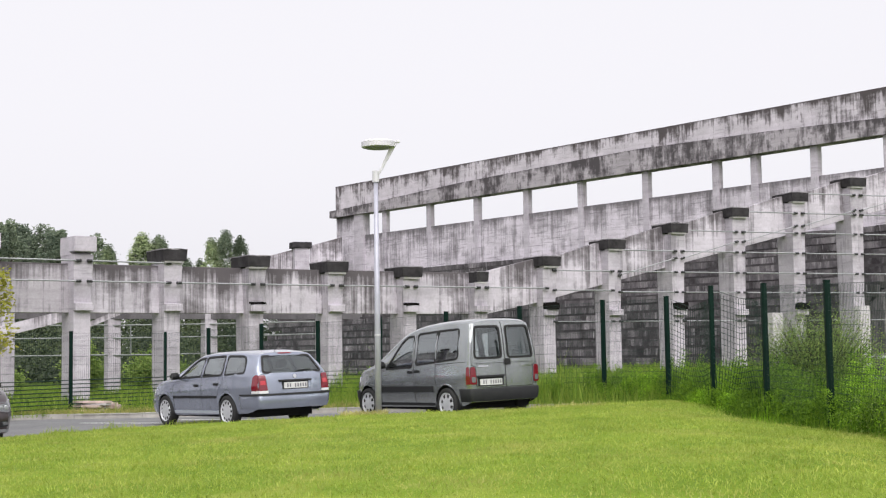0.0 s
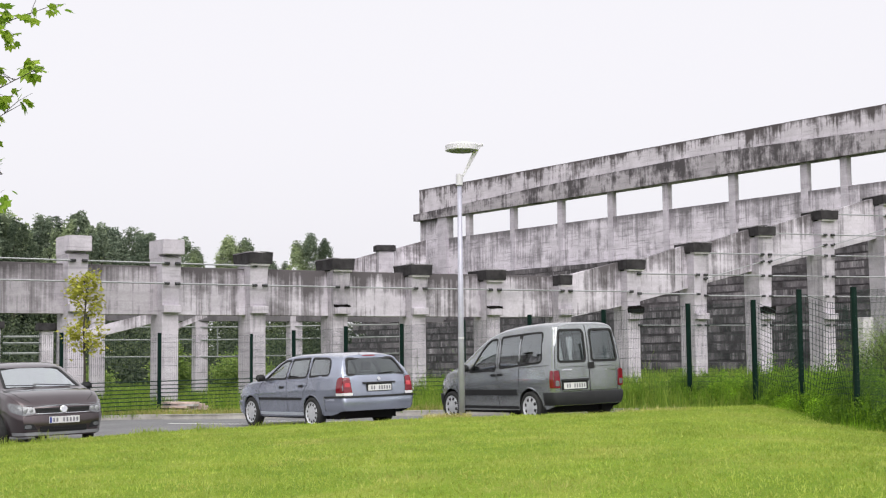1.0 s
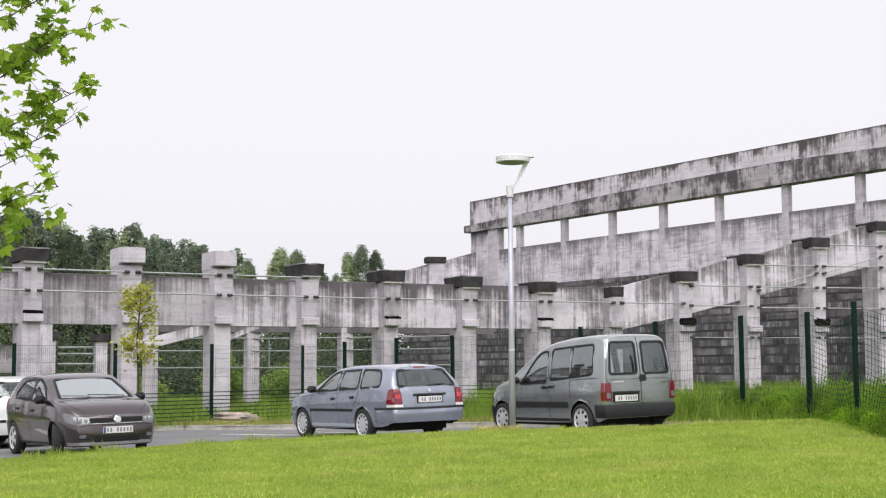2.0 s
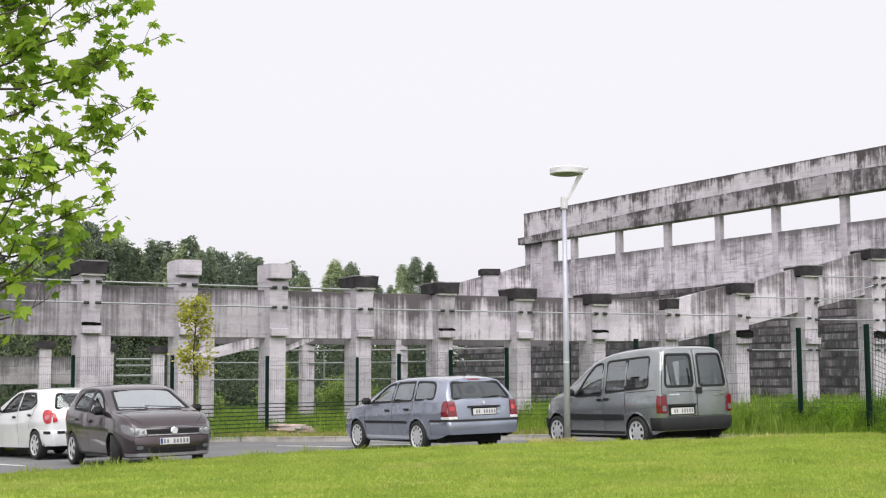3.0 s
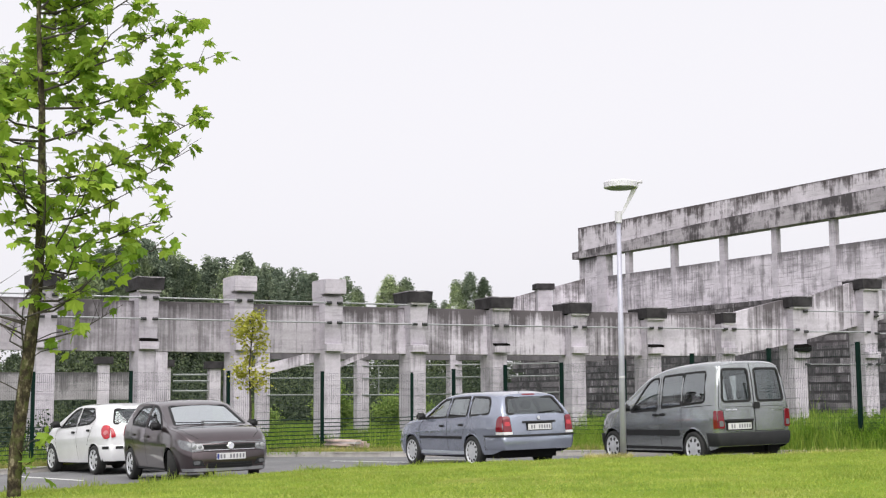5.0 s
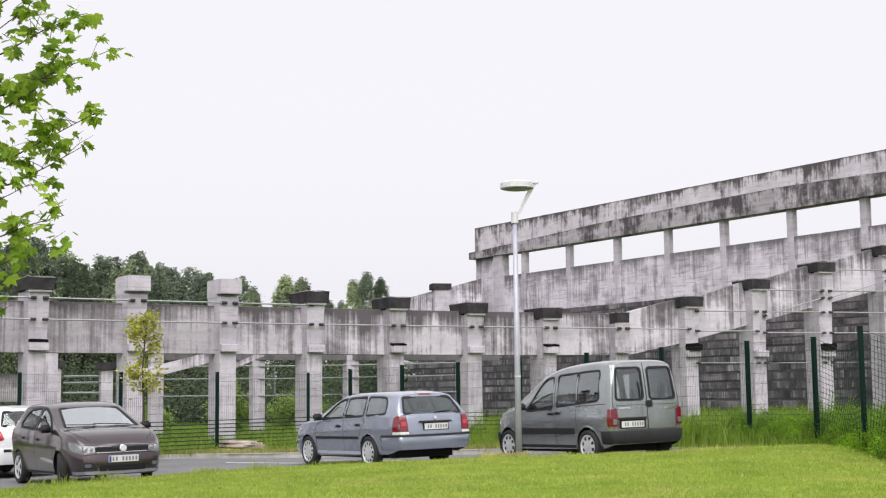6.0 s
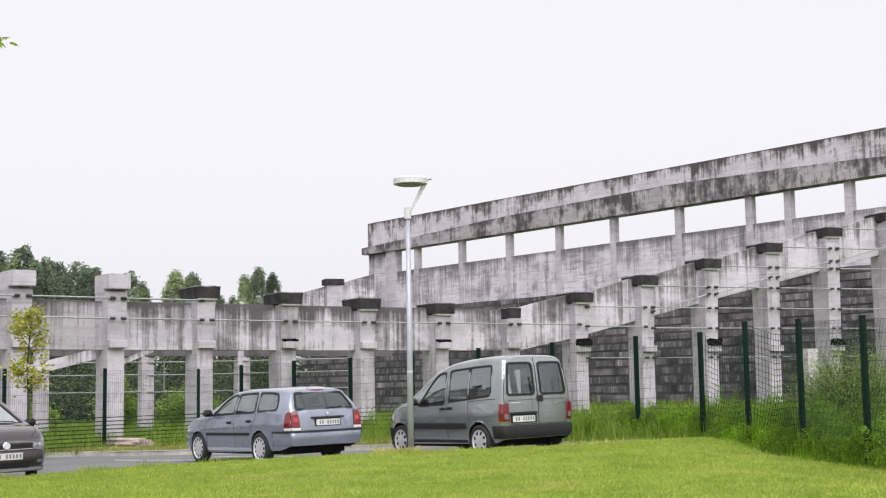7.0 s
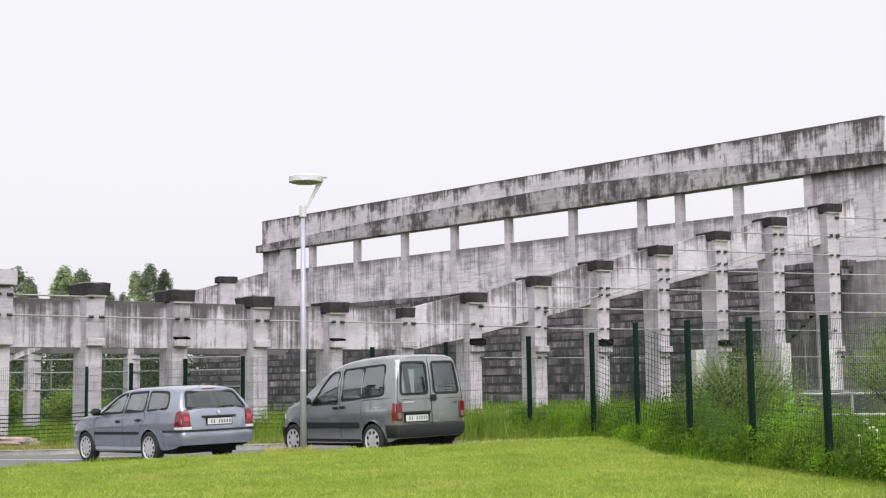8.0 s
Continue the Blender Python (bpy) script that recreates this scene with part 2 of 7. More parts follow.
def ground_sheet():
    bm = bmesh.new()
    radii = [0, 3, 6, 9, 12, 15, 18, 21, 24, 27, 30, 33, 36, 40, 45, 52, 60, 75, 95, 130, 180, 260, 400, 700, 1400, 2600]
    seg = 96
    rings = []
    for r in radii[1:]:
        rings.append([bm.verts.new((r * math.cos(2 * math.pi * k / seg), r * math.sin(2 * math.pi * k / seg),
                                    (road_z(r * math.cos(2 * math.pi * k / seg)) - (0.7 if r < 80 else 0.15)))) for k in range(seg)])
    c = bm.verts.new((0, 0, road_z(0) - 0.7))
    for k in range(seg):
        bm.faces.new((c, rings[0][k], rings[0][(k + 1) % seg]))
    for a, b in zip(rings, rings[1:]):
        for k in range(seg):
            bm.faces.new((a[k], b[k], b[(k + 1) % seg], a[(k + 1) % seg]))
    return tagged(link("ground", bm, VERGE), "rough green meadow reaching to the woods", "ground", kind="structure")


def strip_sheet(name, near, far, rows, height, mat):
    """A sheet spanned between two lines of equal length."""
    bm = bmesh.new()
    grid = []
    for j in range(rows + 1):
        f = j / rows
        grid.append([bm.verts.new((a[0] + (b[0] - a[0]) * f, a[1] + (b[1] - a[1]) * f,
                                   height(a[0] + (b[0] - a[0]) * f, a[1] + (b[1] - a[1]) * f))) for a, b in zip(near, far)])
    for p, q in zip(grid, grid[1:]):
        for i in range(len(p) - 1):
            bm.faces.new((p[i], p[i + 1], q[i + 1], q[i]))
    return link(name, bm, mat, smooth=True)


def resampled(line, n):
    acc = [0.0]
    for a, b in zip(line, line[1:]):
        acc.append(acc[-1] + math.hypot(b[0] - a[0], b[1] - a[1]))
    ts = np.linspace(0, acc[-1], n)
    return list(zip(np.interp(ts, acc, [p[0] for p in line]), np.interp(ts, acc, [p[1] for p in line])))


ground_sheet()
lawn_far = smooth_line(LAWN_EDGE + [(6.0, 26.2), (16.0, 24.0)])
tagged(strip_sheet("lawn", resampled([(-30, -14), (0, -14), (30, -14)], 120), resampled(lawn_far, 120), 60, lawn_z, LAWN),
       "mown bright green lawn sloping to the parking lane", "lawn", kind="structure")
tagged(strip_sheet("road", resampled(lawn_line, 90), resampled(kerb_line, 90), 8, lambda x, y: road_z(x) + 0.0, ASPHALT),
       "grey asphalt parking lane with worn white lines", "road", kind="structure")
verge_near = resampled(kerb_line + [(6.0, 26.2), (16.0, 24.0), (26.0, 21.0)], 120)
tagged(strip_sheet("verge", verge_near, [(x * 78 / math.hypot(x, y), y * 78 / math.hypot(x, y)) for x, y in verge_near], 14,
                   lambda x, y: road_z(x) + 0.10, VERGE), "rough unmown grass strip under the fence", "verge", kind="structure")


def kerb_stones(line, name, label, up, side):
    bm = bmesh.new()
    pts = resampled(line, int(sum(math.dist(a, b) for a, b in zip(line, line[1:])) / 1.0))
    root = thing(name, pose(0, 0, 0), label, "kerb", kind="structure")
    for a, b in zip(pts, pts[1:]):
        d = Vector((b[0] - a[0], b[1] - a[1], 0)).normalized()
        nrm = Vector((-d.y, d.x, 0)) * side
        p, q = Vector((*a, 0)) + d * 0.006, Vector((*b, 0)) - d * 0.006
        k = bmesh.new()
        hexa(k, [(v.x, v.y, road_z(v.x) - 0.1) for v in (p, q, q + nrm * 0.15, p + nrm * 0.15)],
             [(v.x, v.y, road_z(v.x) + up) for v in (p + nrm * 0.015, q + nrm * 0.015, q + nrm * 0.15, p + nrm * 0.15)])
        part("kerb_stone", k, KERB, root)
    bm.free()


kerb_stones([p for p in kerb_line if -20 < p[0] < 3.2], "kerb", "pale concrete kerb along the far side of the lane", 0.12, 1)
kerb_stones([p for p in lawn_line if -14 < p[0] < 2.5], "lawn_kerb", "pale concrete kerb at the edge of the lawn", 0.11, -1)


# ---- the unfinished stadium: the row of fins in front ----
BAY, TURN0, TURN = 3.0, -0.88009, -0.025653
ROW0 = (-5.5362, 12.6834)


def row_at(n):
    """The place and the heading (from +y, to the left) of fin n of the row, which bends gently."""
    n += 0.008 * (n - 8)
    a = TURN0 + TURN * n
    x = ROW0[0] + (math.cos(a) - math.cos(TURN0)) / TURN
    y = ROW0[1] + (math.sin(a) - math.sin(TURN0)) / TURN
    return BAY * x, BAY * y, a


def row_frame(n):
    """Along the row is +x, to the outside, where the lane is, is -y."""
    x, y, a = row_at(n)
    return Matrix.Translation((x, y, 0)) @ Matrix.Rotation(a + math.pi / 2, 4, "Z") @ Matrix.Translation((0, -0.42, 0))


FIN_W, FIN_D = 0.54, 1.02
BEAM_LO, BEAM_HI, BEAM_Y = 2.77, 4.32, 0.42


def fin_top(n):
    """The height at which the cap of fin n begins."""
    if n <= 7:
        return 4.42 - 0.125 * (n - 3) if n >= 3 else 4.58
    return 3.828 + 0.7237 * (n - 7)


def slope_top(n):
    """The top of the beams of the rising part at place n of the row."""
    return 4.32 if n <= 7.15 else 4.32 + 0.72 * (n - 7.15)


stadium = thing("stadium", pose(0, 0, 0), "unfinished grey concrete stadium frame with streaked beams and fins", "stadium")


def fin(n):
    z0, zt = -0.4, fin_top(n)
    m = row_frame(n)
    w = FIN_W / 2
    bm = bmesh.new()
    # the fin: a plain shaft below, its outer face spreading towards the top
    prof = [(0.0, z0), (0.0, 2.85), (-0.02, 3.3), (-0.10, zt - 0.25), (-0.12, zt)]
    for (ya, za), (yb, zb) in zip(prof, prof[1:]):
        wa, wb = (w + 0.05 * max(0, (za - 3.0) / (zt - 3.0)), w + 0.05 * max(0, (zb - 3.0) / (zt - 3.0)))
        hexa(bm, [(-wa, ya, za), (wa, ya, za), (wa, FIN_D, za), (-wa, FIN_D, za)], [(-wb, yb, zb), (wb, yb, zb), (wb, FIN_D, zb), (-wb, FIN_D, zb)])
    bmesh.ops.remove_doubles(bm, verts=bm.verts, dist=0.0005)
    col = part("fin", bm, CONC, stadium)
    col.matrix_basis = m
    white = n in (1, 2)
    # cap
    k = bmesh.new()
    if white:
        box(k, -0.33, 0.33, 0.12, FIN_D + 0.05, zt - 0.02, zt + 0.58, 0.02)
        box(k, -0.36, 0.36, -0.30, 0.20, zt + 0.08, zt + 0.56, 0.02)
        part("cap", k, CONC, col, "pale concrete head block")
    else:
        s = 0.62 if n == 7 else 1.0
        lo = [(-0.40 * s, -0.26 * s, zt + 0.04), (0.40 * s, -0.26 * s, zt + 0.04), (0.40 * s, FIN_D * s + 0.10, zt + 0.04), (-0.40 * s, FIN_D * s + 0.10, zt + 0.04)]
        hi = [(x * 1.06, y * 1.04 - 0.01, zt + 0.43) for x, y, z in lo]
        hexa(k, lo, hi)
        bmesh.ops.subdivide_edges(k, edges=k.edges[:], cuts=3, use_grid_fill=True)
        rc = random.Random(n + 90)
        for v in k.verts:
            if v.co.z > zt + 0.38:
                v.co += Vector((rc.uniform(-0.012, 0.012), rc.uniform(-0.012, 0.012), rc.uniform(-0.045, 0.012)))
        # a thin, paler and ragged skin of mortar on the top edge
        rim = bmesh.new()
        hexa(rim, [(x * 1.075, y * 1.05 - 0.012, zt + 0.405) for x, y, z in lo], [(x * 1.07, y * 1.045 - 0.012, zt + 0.425) for x, y, z in lo])
        bmesh.ops.subdivide_edges(rim, edges=rim.edges[:], cuts=4, use_grid_fill=True)
        for v in rim.verts:
            v.co.z += rc.uniform(-0.015, 0.012)
        part("cap_rim", rim, CONC_OLD, col, "ragged grey top edge")
        part("cap", k, CAP, col, "dark stained cap")
        k = bmesh.new()
        box(k, -0.34 * s, 0.34 * s, -0.22 * s, 0.1, zt - 0.03, zt + 0.045, 0.01)
        part("bearing_plate", k, WHITE_BLOCK, col)
    # corbel
    k = bmesh.new()
    zc = 2.82 if n < 8 else 2.69
    lo = [(-0.28, -0.20, zc), (0.30, -0.20, zc), (0.30, 0.02, zc), (-0.28, 0.02, zc)]
    hexa(k, lo, [(x, y, zc + 0.24) for x, y, z in lo])
    bmesh.ops.bevel(k, geom=k.edges[:], offset=0.012, segments=1, affect="EDGES")
    part("corbel", k, CONC, col)
    if n in (0, 4, 6, 8, 10, 12):
        k = bmesh.new()
        rnd = random.Random(n + 40)
        box(k, -0.26, 0.28, -0.205 if n < 8 else -0.30, 0.01, zc + 0.242, zc + (0.32 if n < 8 else 0.50))
        bmesh.ops.subdivide_edges(k, edges=k.edges[:], cuts=3)
        for v in k.verts:
            if v.co.z > zc + 0.26:
                v.co += Vector((rnd.uniform(-0.03, 0.03), rnd.uniform(-0.02, 0.02), rnd.uniform(-0.05, 0.03)))
        part("bearing_pad", k, SOOT, col, "crumbled black bearing pad")
    return col


FINS = list(range(-4, 15))
fins = {n: fin(n) for n in FINS}


def beam(n):
    """The deep beam between fin n and the next; flat at first, rising past the seventh fin."""
    bm = bmesh.new()
    A, B = row_frame(n), row_frame(n + (0.62 if n == 14 else 1))
    a0, b0 = A @ Vector((FIN_W / 2 - 0.02, BEAM_Y, 0)), B @ Vector((-FIN_W / 2 - 0.22, BEAM_Y, 0))
    a1, b1 = A @ Vector((FIN_W / 2 - 0.02, BEAM_Y + 0.35, 0)), B @ Vector((-FIN_W / 2 - 0.22, BEAM_Y + 0.35, 0))
    b0, b1 = B @ Vector((-FIN_W / 2 + 0.02, BEAM_Y, 0)), B @ Vector((-FIN_W / 2 + 0.02, BEAM_Y + 0.35, 0))
    ha, hb = slope_top(n), slope_top(n + (0.62 if n == 14 else 1))
    thick = (BEAM_HI - BEAM_LO, BEAM_HI - BEAM_LO) if n < 7 else (1.60, 1.72)
    hexa(bm, [(a0.x, a0.y, ha - thick[0]), (b0.x, b0.y, hb - thick[1]), (b1.x, b1.y, hb - thick[1]), (a1.x, a1.y, ha - thick[0])],
         [(a0.x, a0.y, ha), (b0.x, b0.y, hb), (b1.x, b1.y, hb), (a1.x, a1.y, ha)])
    bmesh.ops.bevel(bm, geom=bm.edges[:], offset=0.012, segments=1, affect="EDGES")
    return part("beam", bm, CONC_BEAM_OLD if n < 2 else CONC_BEAM, stadium)


for n in FINS:
    beam(n)


def rod(n, z, z2=None, r=0.028, y=-0.16):
    """A steel rod from fin to fin with its dark clamps."""
    A, B = row_frame(n), row_frame(n + 1)
    a, b = A @ Vector((0.16, y, z)), B @ Vector((-0.16, y, z if z2 is None else z2))
    bm = bmesh.new()
    tube(bm, [a, b], r, 6)
    ob = part("tie_rod", bm, STEEL, stadium, "galvanised rod with dark clamps")
    for p, q in ((a, b), (b, a)):
        d = (q - p).normalized()
        k = bmesh.new()
        tube(k, [p - d * 0.06, p + d * 0.10], 0.052, 6)
        part("clamp", k, DARK, ob)


for n in range(-4, 3):
    rod(n, 4.38)
for n in range(-4, 14):
    rod(n, 3.74 if n < 8 else 3.67 if n < 9 else 3.62)
for n in range(8, 15):
    top = slope_top(n)
    z = 4.43
    while z < top + 0.1:
        rod(n, z)
        z += 0.85
for n in range(8, 15):
    rod(n, 2.46, r=0.022)
for n in range(9, 15):
    rod(n, fin_top(n) - 1.0, fin_top(n + 1) - 1.0, r=0.022)

# ---- the tall stand behind ----
WALL_N, WALL_F = Vector((25.44, 65.21, 0)), Vector((-9.55, 106.24, 0))
WALL_DIR = (WALL_F - WALL_N).normalized()
WALL_LEN = (WALL_F - WALL_N).length
WALL_M = Matrix.Translation(WALL_N) @ Matrix.Rotation(math.atan2(WALL_DIR.y, WALL_DIR.x), 4, "Z")
# in its own frame: +x runs along the wall, away from the lane; +y faces the pitch
stand = thing("grandstand", WALL_M, "tall roofless grandstand wall of stained concrete with open slots", "grandstand")
PARAPET, SLOT_TOP, BAND_TOP = 10.60, 12.27, 14.79
POSTS = [4.37, 8.84, 12.83, 15.58, 21.01, 26.57, 31.7, 36.82, 42.12, 47.52]


def stand_parts():
    def wall_box(name, mat, x0, x1, y0, y1, z0, z1, label=""):
        bm = bmesh.new()
        box(bm, x0, x1, y0, y1, z0, z1, 0.02)
        return part(name, bm, mat, stand, label)

    # wall panels between the posts, each a hair apart
    edges = [0.0] + POSTS + [50.6, WALL_LEN]
    for i, (a, b) in enumerate(zip(edges, edges[1:])):
        top = SLOT_TOP if i == 0 or i == len(edges) - 2 else PARAPET
        wall_box("wall_panel", CONC_WALL, a + 0.01, b - 0.01, -0.15, 0.15, -0.5, top)
    for p in POSTS:
        wall_box("post", CONC, p - 0.24, p + 0.24, -0.20, 0.22, -0.5, SLOT_TOP)
    wall_box("post", CONC, 50.65 - 0.6, 50.65 + 0.6, -0.34, 0.36, -0.5, SLOT_TOP)
    # the band on top: an upper wall over a heavy lip whose top edge sags and swells
    seam = [(-0.1, 12.92), (6.0, 13.2), (10.9, 13.41), (21.6, 13.67), (37.8, 13.42), (46.0, 13.1), (WALL_LEN + 0.4, 12.8)]
    for i in range(18):
        a, b = WALL_LEN * i / 18, WALL_LEN * (i + 1) / 18
        sa, sb = np.interp(a, *zip(*seam)), np.interp(b, *zip(*seam))
        bm = bmesh.new()
        hexa(bm, [(a + 0.006, -0.2, sa - 0.3), (b - 0.006, -0.2, sb - 0.3), (b - 0.006, 0.2, sb - 0.3), (a + 0.006, 0.2, sa - 0.3)],
             [(a + 0.006, -0.2, BAND_TOP), (b - 0.006, -0.2, BAND_TOP), (b - 0.006, 0.2, BAND_TOP), (a + 0.006, 0.2, BAND_TOP)])
        part("band_panel", bm, CONC_BAND, stand)
        bm = bmesh.new()
        x0, x1 = (a if i else -0.15), (b if i < 17 else b + 0.45)
        hexa(bm, [(x0, -0.5, SLOT_TOP), (x1, -0.5, SLOT_TOP), (x1, 0.5, SLOT_TOP), (x0, 0.5, SLOT_TOP)],
             [(x0, -0.5, sa), (x1, -0.5, sb), (x1, 0.5, sb), (x0, 0.5, sa)])
        part("band_lip", bm, CONC_LIP, stand, "black-stained projecting lip")
    # terraces: rows of precast blocks over a dark gap, each row a step further out
    block = bmesh.new()
    box(block, 0.006, 2.994, 0, 0.80, -0.335, 0, 0.012)
    mesh = bpy.data.meshes.new("terrace_block")
    block.to_mesh(mesh)
    block.free()
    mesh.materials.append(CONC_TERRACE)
    rt = random.Random(2)
    for k in range(16):
        z, y0 = 7.5 - 0.47 * k, 0.4 + 0.78 * k
        last = 52.6 - (0.45 * (15 - k) if k > 8 else 0.0)
        x = 1.6
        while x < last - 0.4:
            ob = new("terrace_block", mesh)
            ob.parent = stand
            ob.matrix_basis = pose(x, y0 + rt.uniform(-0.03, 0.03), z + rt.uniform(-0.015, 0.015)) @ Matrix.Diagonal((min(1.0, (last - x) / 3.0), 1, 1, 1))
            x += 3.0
        # recessed backing whose dark colour stands in for the shade under the blocks
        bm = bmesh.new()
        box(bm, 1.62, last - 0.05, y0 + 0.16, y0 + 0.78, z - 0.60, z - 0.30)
        part("terrace_gap_shade", bm, GAP_SHADE, stand)
    bm = bmesh.new()
    hexa(bm, [(1.62, 4.2, -0.5), (2.1, 4.2, -0.5), (2.1, 12.9, -0.5), (1.62, 12.9, -0.5)], [(1.62, 4.2, 4.75), (2.1, 4.2, 4.75), (2.1, 12.9, -0.3), (1.62, 12.9, -0.3)])
    part("terrace_end", bm, CONC_TERRACE, stand)
    wall_box("end_wall", CONC_OLD, -0.10, 3.25, 0.30, 0.75, -0.5, 7.4)


stand_parts()

# ---- fence ----
FENCE = [(-24.0, 22.0), (-21.5, 24.2), (-19.6, 26.0), (-17.7, 27.8), (-15.85, 29.51), (-14.09, 31.16), (-12.14, 32.83), (-10.11, 34.55), (-8.03, 36.32),
         (-6.63, 35.18), (-5.08, 34.23), (-3.50, 33.12), (-1.88, 31.94), (-0.27, 30.60), (1.36, 29.17), (3.02, 27.64), (4.12, 26.18),
         (4.54, 23.77), (4.90, 21.24), (5.20, 18.69), (5.42, 16.11), (5.62, 13.6), (5.8, 11.1)]
TOPS = [1.95, 1.95, 1.95, 1.97, 1.98, 2.01, 2.02, 2.02, 2.0, 2.06, 2.13, 2.15, 2.19, 2.26, 2.31, 2.36, 2.36, 2.44, 2.345, 2.255, 2.145, 2.05, 1.95]
fence = thing("fence", pose(0, 0, 0), "dark green welded mesh fence on square steel posts, partly buckled", "fence")
for i, ((x, y), top) in enumerate(zip(FENCE, TOPS)):
    bm = bmesh.new()
    d = Vector(FENCE[min(i + 1, len(FENCE) - 1)]) - Vector(FENCE[max(i - 1, 0)])
    box(bm, -0.04, 0.04, -0.04, 0.04, -0.6, top - road_z(x), 0.006)
    box(bm, -0.043, 0.043, -0.043, 0.043, top - road_z(x), top - road_z(x) + 0.03, 0.006)
    post = part("post", bm, GREEN_PAINT, fence)
    post.matrix_basis = Matrix.Translation((x, y, road_z(x))) @ Matrix.Rotation(math.atan2(d.y, d.x), 4, "Z")
for i, (a, b) in enumerate(zip(FENCE, FENCE[1:])):
    bm = bmesh.new()
    buckle = 0.30 if 16 <= i <= 17 else 0.0
    za, zb, ta, tb = road_z(a[0]) + 0.12, road_z(b[0]) + 0.12, TOPS[i] - 0.02, TOPS[i + 1] - 0.02

    def at(u, v):
        x, y = a[0] + (b[0] - a[0]) * u, a[1] + (b[1] - a[1]) * u
        lo, hi = za + (zb - za) * u, ta + (tb - ta) * u
        z = lo + (hi - lo) * v
        if buckle:
            lean = buckle * v * math.sin(math.pi * min(1.0, 0.15 + u))
            z -= 2.6 * buckle * v * u * (1.15 - u) + 0.05 * math.sin(7 * u + 3 * v + i)
            x, y = x + 1.1 * lean * (b[0] - a[0]) / 2.5, y + 1.1 * lean * (b[1] - a[1]) / 2.5
            x += buckle * 0.5 * math.sin(math.pi * u) * math.sin(2.5 * v)
        return Vector((x, y, z))

    r = 0.0048 if buckle else 0.0026
    strands = 24 if buckle else 50
    for k in range(1, strands):
        u = k / strands
        if buckle:
            tube(bm, [at(u, 0), at(u, 0.5), at(u, 1)], r, 3, False)
        else:
            tube(bm, [at(u, 0), at(u, 1)], r, 3, False)
    for v in [j * 0.05 for j in range(0, 9)] + [j * 0.05 for j in range(9, 21) if buckle or j % 2 == 0]:
        tube(bm, [at(0, v), at(0.33, v), at(0.66, v), at(1, v)] if buckle else [at(0, v), at(1, v)], r * ((5.6 if i < 10 else 3.4 if i < 13 else 1.2) if v < 0.41 else 1.15), 3, False)
    part("mesh_panel", bm, WIRE, fence)

# ---- street lamp ----
LAMP_GREY = plain("lamp_grey_paint", (0.40, 0.395, 0.475), 0.45, 0.2, var=0.08)
LAMP_WHITE = plain("lamp_pale_paint", (0.57, 0.55, 0.60), 0.5, var=0.05)
LAMP_LENS = plain("lamp_lens", (0.12, 0.12, 0.12), 0.3, var=0.1)
LAMP = (-1.47, 24.25)
LAMP_SIZE = 0.862


def street_lamp():
    z0 = road_z(LAMP[0])
    x, y = LAMP
    z0 += 0.235
    root = thing("street_lamp", pose(x, y, z0, 0, 0, 2) @ Matrix.Scale(LAMP_SIZE, 4), "tall pale grey steel street lamp with a flat round head", "street lamp")
    bm = bmesh.new()
    tube(bm, [(0, 0, -0.1), (0, 0, 2.2), (0, 0, 4.95)], [0.068, 0.061, 0.046], 16)
    part("pole", bm, LAMP_GREY, root, smooth=True)
    bm = bmesh.new()
    tube(bm, [(0, 0, 1.62), (0, 0, 1.65)], 0.067, 16)
    part("strap", bm, LAMP_WHITE, root)
    bm = bmesh.new()
    tube(bm, [(0, 0, 4.9), (0, 0, 5.14)], 0.075, 16)
    part("collar", bm, LAMP_WHITE, root)
    bm = bmesh.new()
    hexa(bm, [(0.03, -0.03, 5.05), (0.10, -0.03, 5.10), (0.10, 0.03, 5.10), (0.03, 0.03, 5.05)], [(0.36, -0.03, 5.76), (0.50, -0.03, 5.79), (0.50, 0.03, 5.79), (0.36, 0.03, 5.76)])
    part("arm", bm, LAMP_WHITE, root)
    head = bmesh.new()
    lathe(head, [(0.02, 0.15), (0.33, 0.14), (0.36, 0.11), (0.36, 0.0), (0.30, -0.012)], 32, "z", (0.06, 0, 5.65))
    box(head, 0.38, 0.52, -0.05, 0.05, 5.74, 5.80, 0.01)
    part("head", head, LAMP_WHITE, root, smooth=False)
    k = bmesh.new()
    lathe(k, [(0.29, -0.02), (0.29, -0.014)], 32, "z", (0.06, 0, 5.65))
    part("lens", k, LAMP_LENS, root)


street_lamp()


# ---- cars ----
def paint(name, col, metal=0.35, rough=0.32):
    m, n, l, b = nodes_of(name)
    pos = n.new("ShaderNodeTexCoord").outputs["Object"]
    f = noise_node(n, l, pos, 260, 2)
    g = noise_node(n, l, pos, 2.2, 3)
    c = ramp(n, l, f, [(0.3, tuple(x * 0.9 for x in col)), (0.7, tuple(x * 1.1 for x in col))])
    c = mixed(n, l, c, ramp(n, l, g, [(0.35, 0.88), (0.65, 1.04)]), 0.8, "MULTIPLY")
    l.new(c, b.inputs["Base Color"])
    b.inputs["Metallic"].default_value, b.inputs["Roughness"].default_value = metal, rough
    b.inputs["Coat Weight"].default_value, b.inputs["Coat Roughness"].default_value = 1.0, 0.03
    return m


